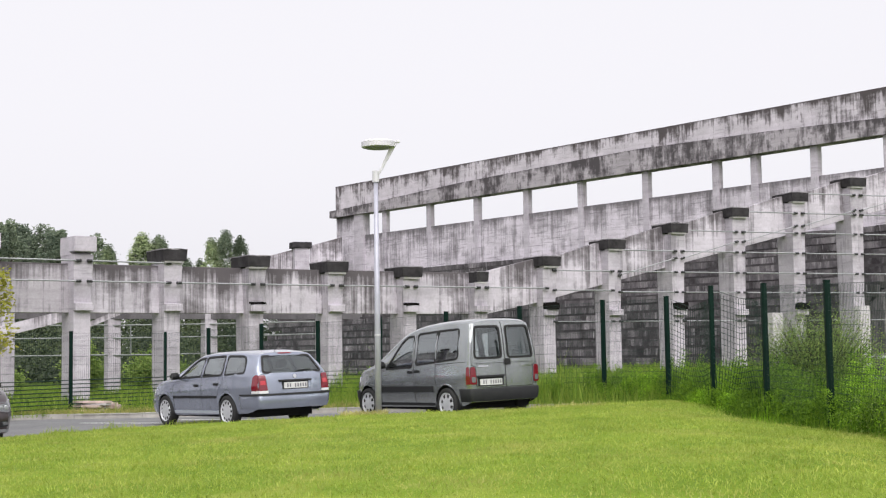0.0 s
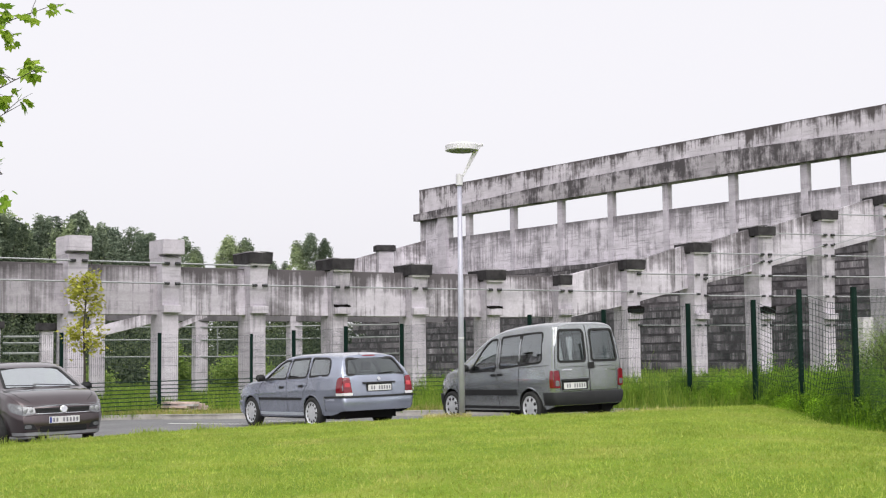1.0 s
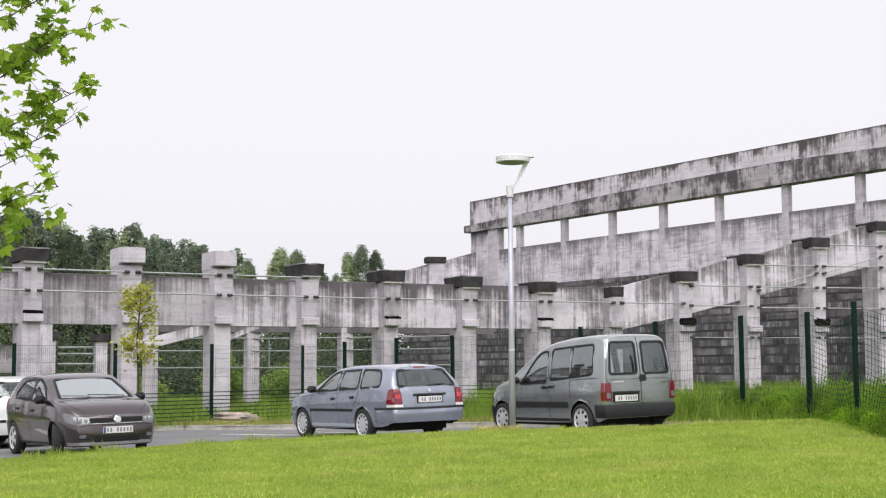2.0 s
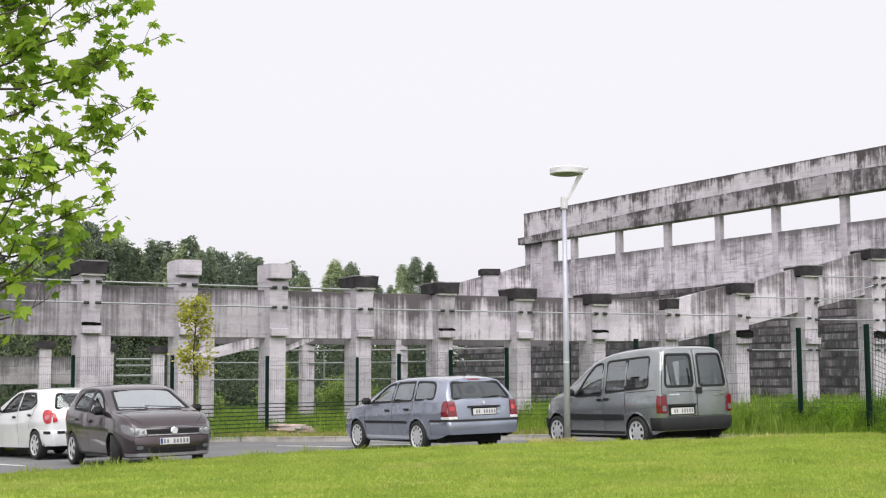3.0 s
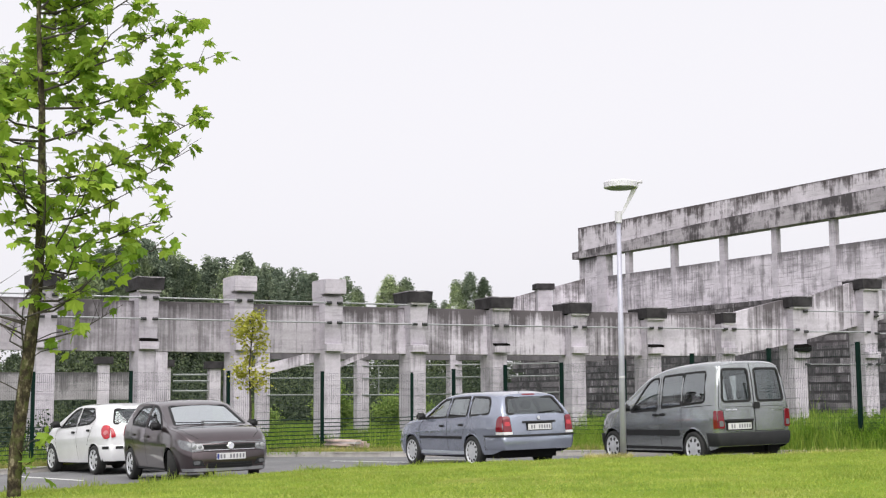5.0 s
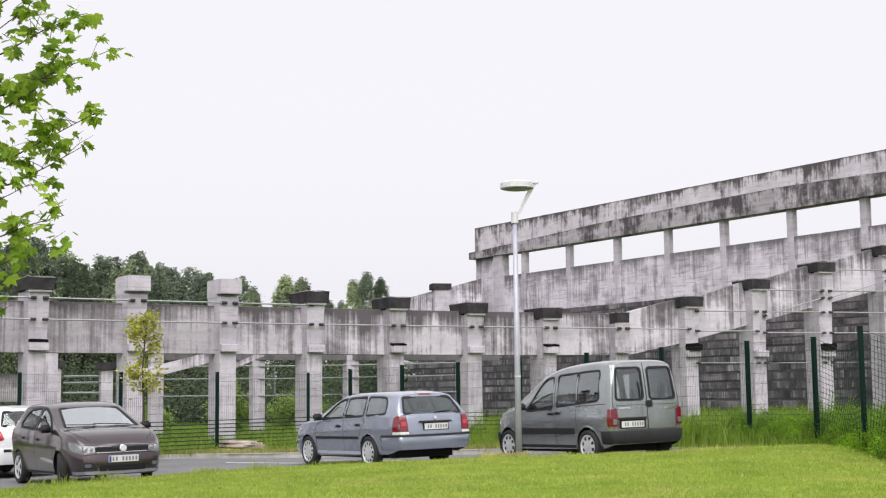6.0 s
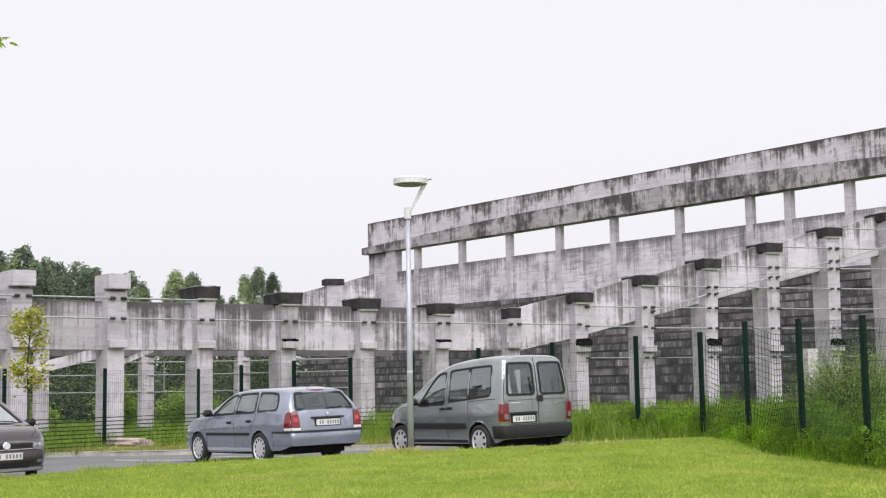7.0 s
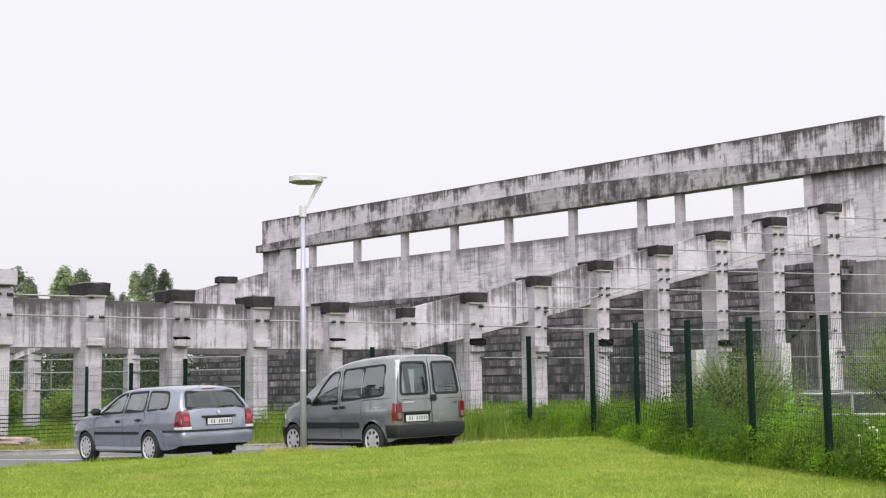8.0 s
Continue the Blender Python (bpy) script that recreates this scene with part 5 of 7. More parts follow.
def white_hatchback(m, body):
    s = dict(front=1.95, rear=-1.95, half=0.838, height=1.47, belt_ref=0.98, tumble=0.155, wheel=0.302, arch=0.345, axles=(1.20, -1.28), square=3.0, reach=1.0,
             bow_rear=0.07, bow_front=0.09, dash=0.80,
             top=[(-1.95, 1.405), (-1.6, 1.440), (-1.0, 1.470), (-0.4, 1.475), (0.05, 1.445), (0.30, 1.375), (0.75, 1.20), (1.10, 1.04), (1.22, 1.00), (1.6, 0.91), (1.85, 0.78), (1.95, 0.66)],
             belt=[(-1.95, 1.02), (-1.4, 1.02), (0.3, 0.94), (1.10, 0.91), (1.5, 0.82), (1.95, 0.58)],
             plan=[(-1.95, 0.70), (-1.86, 0.765), (-1.6, 0.815), (-1.2, 0.838), (1.15, 0.838), (1.5, 0.80), (1.80, 0.70), (1.95, 0.58)],
             sill=[(-1.95, 0.34), (-1.6, 0.26), (1.5, 0.22), (1.95, 0.24)],
             tail=[(0.2, -1.91), (0.5, -1.95), (0.80, -1.93), (1.02, -1.86), (1.405, -1.62)], nose=[(0.2, 1.92), (0.42, 1.95), (0.66, 1.91)])
    root = thing("hatchback", m, "white hatchback parked beside the brown one", "car")
    wins = [rounded([(0.66, 0.965), (-0.30, 1.000), (-0.30, 1.375), (-0.05, 1.37), (0.27, 1.26)], [0.03, 0.03, 0.04, 0.10, 0.16]),
            rounded([(-0.38, 1.005), (-1.10, 1.045), (-1.30, 1.16), (-1.05, 1.365), (-0.38, 1.38)], [0.03, 0.10, 0.05, 0.12, 0.04])]
    screen = rounded([(0.30, 0.54), (0.30, -0.54), (1.08, -0.66), (1.08, 0.66)], 0.06)
    back = rounded([(0.625, 1.04), (-0.625, 1.04), (-0.525, 1.345), (0.525, 1.345)], 0.06)
    c = car_shell(root, s, body, wins, [back], screen,
                  [[(0.88, 0.30), (0.90, 0.80), (0.80, 0.95)], [(-0.34, 0.30), (-0.34, 1.38)], [(-0.92, 0.60), (-1.06, 0.80), (-1.32, 1.13)]],
                  [(-0.16, 0.87, BLACK), (-1.02, 0.91, BLACK)])
    seats(root, (0.12, -0.75), 0.37, 1.12)
    for x in s["axles"]:
        for y in BOTH:
            wheel(root, x, 0.82 * y, 0, 7, 0.302, (0.36, 0.60))
    hoop(root, c, "rear_bumper", body, "rear", 0.27, 0.60, 0.02, 0.45)
    hoop(root, c, "front_bumper", body, "front", 0.23, 0.54, 0.02, 0.45)
    end = c.on_end("rear")
    for side in BOTH:
        skin = c.on_side(side)
        mirror(root, 0.68, 1.04, 0.80, side, BLACK)
        k = bmesh.new()
        laid(k, skin, rounded([(-1.915, 0.76), (-1.82, 0.73), (-1.72, 0.80), (-1.67, 0.89), (-1.69, 0.98), (-1.75, 1.02), (-1.87, 1.00)], 0.05), 0.020, 10, 6, 0.03)
        laid(k, end, rounded([(side * 0.60, 0.78), (side * 0.695, 0.75), (side * 0.695, 0.97), (side * 0.64, 0.95)], 0.03), 0.018, 6, 4, 0.03)
        lamp = part("tail_lamp", k, RED_BRIGHT, root, "large red tail lamp")
        k = bmesh.new()
        laid(k, skin, rounded([(-1.88, 0.83), (-1.81, 0.81), (-1.76, 0.86), (-1.81, 0.91), (-1.87, 0.90)], 0.03), 0.028, 6, 3, 0.01)
        part("lamp_insert", k, CLEAR_RED, lamp, "paler round lens")
        trim(root, "bumper_insert", BLACK, skin, quad(-1.90, -1.70, 0.525, 0.585, 0.012), 0.024, "black strip at the bumper corner")
        trim(root, "headlamp", CLEAR_LENS, skin, rounded([(1.60, 0.66), (1.88, 0.60), (1.86, 0.74), (1.58, 0.84)], 0.04), 0.010)
    trim(root, "bumper_insert", BLACK, end, quad(-0.62, 0.62, 0.525, 0.585, 0.012), 0.024, "", 10, 2)
    number_plate(root, pose(-2.03, 0, 0.78, 0, 0, 180))
    wiper(root, end(0.0, 1.06, 0.02), end(0.32, 1.09, 0.02))
    return root


def on_road(x, y, heading):
    """The pose of a car on the lane, which falls a little to the left."""
    return Matrix.Translation((x, y, road_z(x) + 0.004)) @ Matrix.Rotation(math.atan(-0.024), 4, "Y") @ Matrix.Rotation(radians(heading), 4, "Z")


panel_van(on_road(-0.38, 26.55, 127.2))
estate_car(on_road(-4.55, 26.94, 129.7))
brown_hatchback(on_road(-9.36, 23.50, 309.8), paint("brown_metallic", (0.090, 0.069, 0.074), 0.85, 0.28))
white_hatchback(on_road(-12.95, 27.5, 137.3), paint("white_gloss", (0.70, 0.70, 0.715), 0.0, 0.3))


# ---- plants ----
def leaf_mat(name, lo, hi, through=0.35, per="island", clump=0.0):
    m, n, l, b = nodes_of(name)
    geo = n.new("ShaderNodeNewGeometry")
    rnd = geo.outputs["Random Per Island"] if per == "island" else n.new("ShaderNodeObjectInfo").outputs["Random"]
    f = noise_node(n, l, geo.outputs["Position"], 1.3, 3)
    c = ramp(n, l, rnd, [(0.0, lo), (1.0, hi)])
    c = mixed(n, l, c, ramp(n, l, f, [(0.3, 0.75), (0.7, 1.12)]), 0.8, "MULTIPLY")
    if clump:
        # broad noise: shade of the gaps put into the colour, paler bushes between
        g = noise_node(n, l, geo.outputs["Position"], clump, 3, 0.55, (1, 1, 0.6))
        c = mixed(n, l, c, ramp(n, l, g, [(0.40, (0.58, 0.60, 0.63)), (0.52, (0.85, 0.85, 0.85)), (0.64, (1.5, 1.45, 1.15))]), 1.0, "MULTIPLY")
    l.new(c, b.inputs["Base Color"])
    b.inputs["Roughness"].default_value = 0.6
    b.inputs["Specular IOR Level"].default_value = 0.25
    tr = n.new("ShaderNodeBsdfTranslucent")
    l.new(c, tr.inputs["Color"])
    mx = n.new("ShaderNodeMixShader")
    mx.inputs[0].default_value = through
    l.new(b.outputs[0], mx.inputs[1])
    l.new(tr.outputs[0], mx.inputs[2])
    l.new(mx.outputs[0], n["Material Output"].inputs["Surface"])
    return m


def lawn_blade_mat():
    """Mown grass: fresh green with worn yellowish patches."""
    m = leaf_mat("lawn_blade", (0.245, 0.330, 0.040), (0.400, 0.455, 0.095), 0.3)
    n, l = m.node_tree.nodes, m.node_tree.links
    b = n["Principled BSDF"]
    src = b.inputs["Base Color"].links[0].from_socket
    pos = n.new("ShaderNodeNewGeometry").outputs["Position"]
    f = noise_node(n, l, pos, 0.55, 5, 0.65)
    k = noise_node(n, l, pos, 2.3, 4, 0.6)
    c = mixed(n, l, src, (0.40, 0.36, 0.13), ramp(n, l, f, [(0.50, 0.0), (0.70, 0.70)]))
    c = mixed(n, l, c, ramp(n, l, k, [(0.36, (0.74, 0.82, 0.72)), (0.56, (1.0, 1.0, 1.0)), (0.70, (1.12, 1.06, 1.05))]), 1.0, "MULTIPLY")
    l.new(c, b.inputs["Base Color"])
    return m


def bark_mat():
    """Plane bark: brown, with pale and olive flakes."""
    m, n, l, b = nodes_of("flaky_bark")
    pos = n.new("ShaderNodeTexCoord").outputs["Object"]
    f = noise_node(n, l, pos, 15, 3, 0.6, (1, 1, 0.6))
    g = noise_node(n, l, pos, 9, 3, 0.6, (1, 1, 0.7))
    h = noise_node(n, l, pos, 60, 3)
    c = ramp(n, l, f, [(0.42, (0.030, 0.024, 0.017)), (0.52, (0.055, 0.045, 0.029)), (0.61, (0.12, 0.10, 0.060)), (0.69, (0.25, 0.22, 0.15))])
    c = mixed(n, l, c, (0.075, 0.085, 0.028), ramp(n, l, g, [(0.5, 0.0), (0.6, 0.7)]))
    c = mixed(n, l, c, ramp(n, l, h, [(0.3, 0.65), (0.7, 1.05)]), 0.8, "MULTIPLY")
    l.new(c, b.inputs["Base Color"])
    b.inputs["Roughness"].default_value = 0.95
    b.inputs["Specular IOR Level"].default_value = 0.15
    bumped(n, l, b, f, 0.8, 0.02)
    return m


BARK = bark_mat()
BARK_DARK = plain("dark_twig", (0.05, 0.042, 0.035), 0.9, var=0.3)
LEAF = leaf_mat("plane_leaf", (0.160, 0.285, 0.030), (0.380, 0.510, 0.068), 0.5, "island")
LEAF_OBJ = leaf_mat("plane_leaf_single", (0.160, 0.285, 0.030), (0.380, 0.510, 0.068), 0.5, "object")
LEAF_YELLOW = leaf_mat("yellowish_leaf", (0.30, 0.32, 0.04), (0.46, 0.44, 0.08), 0.4)
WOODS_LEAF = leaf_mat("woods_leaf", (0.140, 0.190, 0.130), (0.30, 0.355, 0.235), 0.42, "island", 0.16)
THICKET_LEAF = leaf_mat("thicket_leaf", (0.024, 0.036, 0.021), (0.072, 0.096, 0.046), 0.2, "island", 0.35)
BUSH_LEAF = leaf_mat("bush_leaf", (0.10, 0.175, 0.030), (0.25, 0.33, 0.075), 0.35)
LAWN_BLADE = lawn_blade_mat()
TALL_BLADE = leaf_mat("tall_grass_blade", (0.095, 0.195, 0.016), (0.27, 0.35, 0.055), 0.36)
WEED_BLADE = leaf_mat("weed_blade", (0.050, 0.135, 0.008), (0.240, 0.410, 0.030), 0.38, "island", 0.6)
WEED_LEAF = leaf_mat("weed_leaf", (0.060, 0.155, 0.008), (0.285, 0.480, 0.034), 0.44, "island", 0.75)


def mesh_of(name, verts, faces, mat, parent=None, kind="", label="", category=""):
    me = bpy.data.meshes.new(name)
    me.from_pydata(verts, [], faces)
    me.materials.append(mat)
    ob = new(name, me)
    if parent is not None:
        ob.parent = parent
    return tagged(ob, label, category, "", kind)


def leaf_outline(size, lobes=5):
    """A pointed, lobed leaf lying in its plane, the stalk at the origin."""
    pts = [(0.0, 0.0)]
    for i in range(lobes):
        a = math.pi * (0.08 + 0.84 * i / (lobes - 1))
        r = size * (0.62 if i in (0, lobes - 1) else 0.88 if i in (1, lobes - 2) else 1.0)
        pts.append((r * math.cos(a), r * math.sin(a) * 0.95 + 0.06 * size))
        if i < lobes - 1:
            b = math.pi * (0.08 + 0.84 * (i + 0.5) / (lobes - 1))
            pts.append((size * 0.60 * math.cos(b), size * 0.60 * math.sin(b) + 0.06 * size))
    return pts


def add_leaf(verts, faces, at, size, rnd, droop=0.5):
    out = leaf_outline(size)
    yaw, tilt, roll = rnd.uniform(0, 2 * math.pi), rnd.gauss(-droop, 0.5), rnd.gauss(0, 0.4)
    m = Matrix.Rotation(yaw, 3, "Z") @ Matrix.Rotation(tilt, 3, "X") @ Matrix.Rotation(roll, 3, "Y")
    k = len(verts)
    for x, y in out:
        z = -0.25 * (x * x + y * y) / size + 0.12 * abs(x)
        verts.append(tuple(Vector(at) + m @ Vector((x, y, z))))
    faces.extend([(k, k + i, k + i + 1) for i in range(1, len(out) - 1)])


def plane_tree():
    rnd = random.Random(7)
    root = thing("tree", pose(0, 0, 0), "young plane tree with flaky bark and large bright leaves", "tree")
    spine = [(-9.05, 16.36, -0.3), (-9.03, 16.37, 0.08), (-9.02, 16.38, 0.69), (-8.95, 16.41, 1.44), (-8.89, 16.44, 2.20), (-8.84, 16.48, 2.74), (-8.82, 16.49, 3.12),
             (-8.81, 16.49, 4.14), (-8.84, 16.48, 5.32), (-8.90, 16.45, 6.44), (-8.92, 16.44, 7.3), (-8.95, 16.4, 8.2)]
    rad = [0.11, 0.092, 0.086, 0.090, 0.086, 0.076, 0.066, 0.055, 0.044, 0.030, 0.018, 0.008]
    bm = bmesh.new()
    tube(bm, spine, rad, 12)
    for v in bm.verts:
        v.co += Vector((1, 1, 0)) * (noise.noise(v.co * 7) * 0.012)
    part("trunk", bm, BARK, root, smooth=True)
    limbs = [((-8.85, 16.48, 5.56), (-7.58, 17.01, 6.83)), ((-8.84, 16.48, 5.32), (-6.60, 17.48, 6.23)), ((-8.82, 16.49, 4.85), (-6.97, 17.23, 6.04)), ((-8.86, 16.48, 5.8), (-6.9, 17.3, 6.75)),
             ((-8.81, 16.49, 4.29), (-6.58, 17.46, 5.45)), ((-8.80, 16.50, 4.06), (-6.82, 17.35, 4.90)), ((-8.82, 16.49, 3.75), (-7.54, 17.11, 4.33)),
             ((-8.83, 16.48, 3.43), (-7.09, 17.30, 3.90)), ((-8.84, 16.48, 3.12), (-7.34, 17.18, 3.40)), ((-8.85, 16.48, 6.3), (-7.3, 17.2, 7.4)), ((-8.9, 16.45, 6.7), (-8.0, 17.0, 8.2))]
    for i in range(30):
        z = 2.5 + 5.0 * ((i * 0.618) % 1.0)
        a = 2.4 * i + rnd.uniform(-0.3, 0.3)
        length = (2.1 if z < 5.8 else 1.6) * rnd.uniform(0.7, 1.05)
        if math.cos(a) * 0.88 + math.sin(a) * 0.45 > 0.75:
            length *= 0.75
        j = np.interp(z, [p[2] for p in spine], range(len(spine)))
        p = Vector(spine[int(j)]).lerp(Vector(spine[min(int(j) + 1, len(spine) - 1)]), j - int(j))
        limbs.append((tuple(p), (p.x + length * math.cos(a), p.y + length * math.sin(a), p.z + length * rnd.uniform(0.2, 0.75))))
    spots = []
    for li, (a, b) in enumerate(limbs):
        a, b = Vector(a), Vector(b)
        if li < 11:
            b = a.lerp(b, 0.93)
        length = (b - a).length
        mid = a.lerp(b, 0.5) + Vector((0, 0, -0.08 * length)) + Vector((rnd.uniform(-1, 1), rnd.uniform(-1, 1), 0)) * 0.06
        bend = Vector((rnd.uniform(-1, 1), rnd.uniform(-1, 1), rnd.uniform(-1, 1))) * 0.07
        path = [a, a.lerp(mid, 0.5) + Vector((0, 0, -0.05)) + bend * 0.6, mid, mid.lerp(b, 0.5) - bend, b]
        bm = bmesh.new()
        tube(bm, path, [0.020, 0.016, 0.012, 0.008, 0.004], 6)
        limb = part("limb", bm, BARK_DARK, root)
        tw = bmesh.new()
        for _ in range(int(11 * length * (0.36 if li > 10 and b.z < 4.6 else 1.0))):
            f = rnd.uniform(0.10, 1.0)
            q = path[0].lerp(path[2], f * 2) if f < 0.5 else path[2].lerp(path[4], f * 2 - 1)
            d = Vector((rnd.gauss(0, 1), rnd.gauss(0, 1), rnd.gauss(0.35, 0.6))).normalized() * rnd.uniform(0.2, 0.55)
            e = q + d
            tube(tw, [q, q + d * 0.5 + Vector((0, 0, 0.03)), e], [0.006, 0.004, 0.002], 4, False)
            for _ in range(rnd.choice((2, 3, 3, 4) if li > 10 else (3, 4, 5, 5))):
                spots.append(q + d * rnd.uniform(0.4, 1.05) + Vector((rnd.gauss(0, 0.05), rnd.gauss(0, 0.05), rnd.gauss(0, 0.05))))
        tagged(part("twig_spray", tw, BARK_DARK, limb), kind="stuff")
    # a few shoots at the foot and lower trunk
    for z, dx in ((0.75, 0.30), (0.45, 0.22), (1.95, 0.5), (2.2, 0.8), (2.3, -0.5), (1.6, -0.7)):
        bm = bmesh.new()
        p, q = Vector((-8.99, 16.39, z - 0.15)), Vector((-8.99 + dx * 0.88, 16.39 + dx * 0.45, z + 0.1))
        tube(bm, [p, p.lerp(q, 0.5) + Vector((0, 0, 0.06)), q], [0.01, 0.007, 0.003], 5)
        part("shoot", bm, BARK_DARK, root)
        for _ in range(7):
            spots.append(q + Vector((rnd.gauss(0, 0.10), rnd.gauss(0, 0.10), rnd.gauss(0, 0.10))))
    # bare thin limbs under the crown
    for i in range(11):
        z = rnd.uniform(1.75, 2.9)
        a = 2.4 * i + 0.4
        length = rnd.uniform(0.7, 1.35)
        p = Vector((-8.96, 16.41, z))
        q = p + Vector((length * math.cos(a), length * math.sin(a), length * rnd.uniform(0.35, 0.9)))
        mid = p.lerp(q, 0.5) + Vector((rnd.uniform(-0.1, 0.1), rnd.uniform(-0.1, 0.1), -0.08))
        bm = bmesh.new()
        tube(bm, [p, mid, q], [0.015, 0.010, 0.003], 5)
        for _ in range(4):
            u = mid.lerp(q, rnd.uniform(0.0, 0.8))
            tube(bm, [u, u + Vector((rnd.uniform(-0.3, 0.3), rnd.uniform(-0.3, 0.3), rnd.uniform(0.05, 0.35)))], [0.005, 0.002], 4, False)
        part("bare_limb", bm, BARK_DARK, root)
        for _ in range(3):
            spots.append(q + Vector((rnd.gauss(0, 0.12), rnd.gauss(0, 0.12), rnd.gauss(0, 0.10))))
    rnd.shuffle(spots)
    forms = []
    for i in range(10):
        vs, fs = [], []
        add_leaf(vs, fs, (0, 0, 0), rnd.uniform(0.13, 0.21), rnd)
        me = bpy.data.meshes.new("leaf")
        me.from_pydata(vs, [], fs)
        me.materials.append(LEAF_OBJ)
        forms.append(me)
    for p in spots[:260]:
        lf = new("leaf", forms[rnd.randrange(10)])
        lf.parent = root
        lf.matrix_basis = Matrix.Translation(p) @ Matrix.Rotation(rnd.uniform(0, 6.3), 4, "Z")
    vs, fs = [], []
    for p in spots[260:]:
        add_leaf(vs, fs, p, rnd.uniform(0.10, 0.21), rnd)
    mesh_of("foliage", vs, fs, LEAF, root, "stuff", "large lobed bright green leaves")


def sapling():
    rnd = random.Random(3)
    root = thing("sapling", pose(-10.95, 31.13, road_z(-10.95) + 0.1), "thin yellow-leaved sapling in the verge by the fence", "tree")
    bm = bmesh.new()
    tube(bm, [(0, 0, -0.2), (0.02, 0.01, 1.2), (-0.02, 0, 2.2), (0.04, 0.01, 3.0), (0.06, 0, 3.4)], [0.035, 0.03, 0.022, 0.014, 0.005], 8)
    part("trunk", bm, BARK_DARK, root)
    tw, vs, fs = bmesh.new(), [], []
    for i in range(60):
        z = rnd.choice((rnd.uniform(2.0, 2.5), rnd.uniform(2.6, 3.5), rnd.uniform(2.9, 3.5), rnd.uniform(1.6, 2.1)))
        a = rnd.uniform(0, 6.3)
        r = rnd.uniform(0.15, 0.42) * (1.25 if 2.0 < z < 2.5 else 1.05)
        q = Vector((r * math.cos(a) + 0.04, r * math.sin(a), z))
        tube(tw, [(0.02, 0, z - 0.22), q], [0.005, 0.002], 4, False)
        for _ in range(24):
            add_leaf(vs, fs, q + Vector((rnd.gauss(0, 0.08), rnd.gauss(0, 0.08), rnd.gauss(-0.05, 0.09))), rnd.uniform(0.045, 0.085), rnd)
    tagged(part("twig_spray", tw, BARK_DARK, root), kind="stuff")
    mesh_of("foliage", vs, fs, LEAF_YELLOW, root, "stuff", "yellowish leaves")


def crown_mesh(seed, w, h, clumps, leaf):
    """A crown of uneven clumps of small leaves, with gaps."""
    rnd = random.Random(seed)
    vs, fs = [], []
    for _ in range(clumps):
        f = rnd.random() ** 0.8
        z = h * (0.18 + 0.82 * f)
        spread = w * math.sin(math.pi * min(1, 0.16 + 0.82 * f)) ** 0.7 * rnd.uniform(0.35, 1.0)
        a = rnd.uniform(0, 6.3)
        c = Vector((spread * math.cos(a), spread * math.sin(a), z))
        size = rnd.uniform(0.30, 1.0) * min(max(w, 2.5), 3.2) * 0.19
        for _ in range(64):
            d = Vector((rnd.gauss(0, 0.62), rnd.gauss(0, 0.62), rnd.gauss(0.2, 1.55)))
            p = c + d * min(1.0, 2.2 / d.length) * size * 0.66
            u = Vector((rnd.gauss(0, 1), rnd.gauss(0, 1), rnd.gauss(0, 1))).normalized()
            v = u.orthogonal().normalized()
            s = leaf * rnd.uniform(0.5, 1.2)
            k = len(vs)
            vs += [tuple(p + u * s), tuple(p + v * s * 0.6), tuple(p - u * s), tuple(p - v * s * 0.6)]
            fs.append((k, k + 1, k + 2, k + 3))
    return vs, fs


def wood_tree(seed, w, h, clumps=60, leaf=0.28, mat=None):
    root = thing("tree", pose(0, -300, 0), "dark green leafy tree at the edge of the woods", "tree", "woods behind the stadium")
    bm = bmesh.new()
    tube(bm, [(0, 0, -0.5), (0.1, 0, h * 0.4), (0, 0.1, h * 0.8)], [0.25, 0.18, 0.05], 8)
    rnd = random.Random(seed)
    for i in range(7):
        a, z = rnd.uniform(0, 6.3), h * rnd.uniform(0.3, 0.7)
        tube(bm, [(0.05, 0, z), (w * 0.5 * math.cos(a), w * 0.5 * math.sin(a), z + h * 0.15)], [0.09, 0.03], 5)
    part("trunk", bm, BARK_DARK, root)
    vs, fs = crown_mesh(seed, w, h, clumps, leaf)
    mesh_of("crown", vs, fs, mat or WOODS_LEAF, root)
    return root


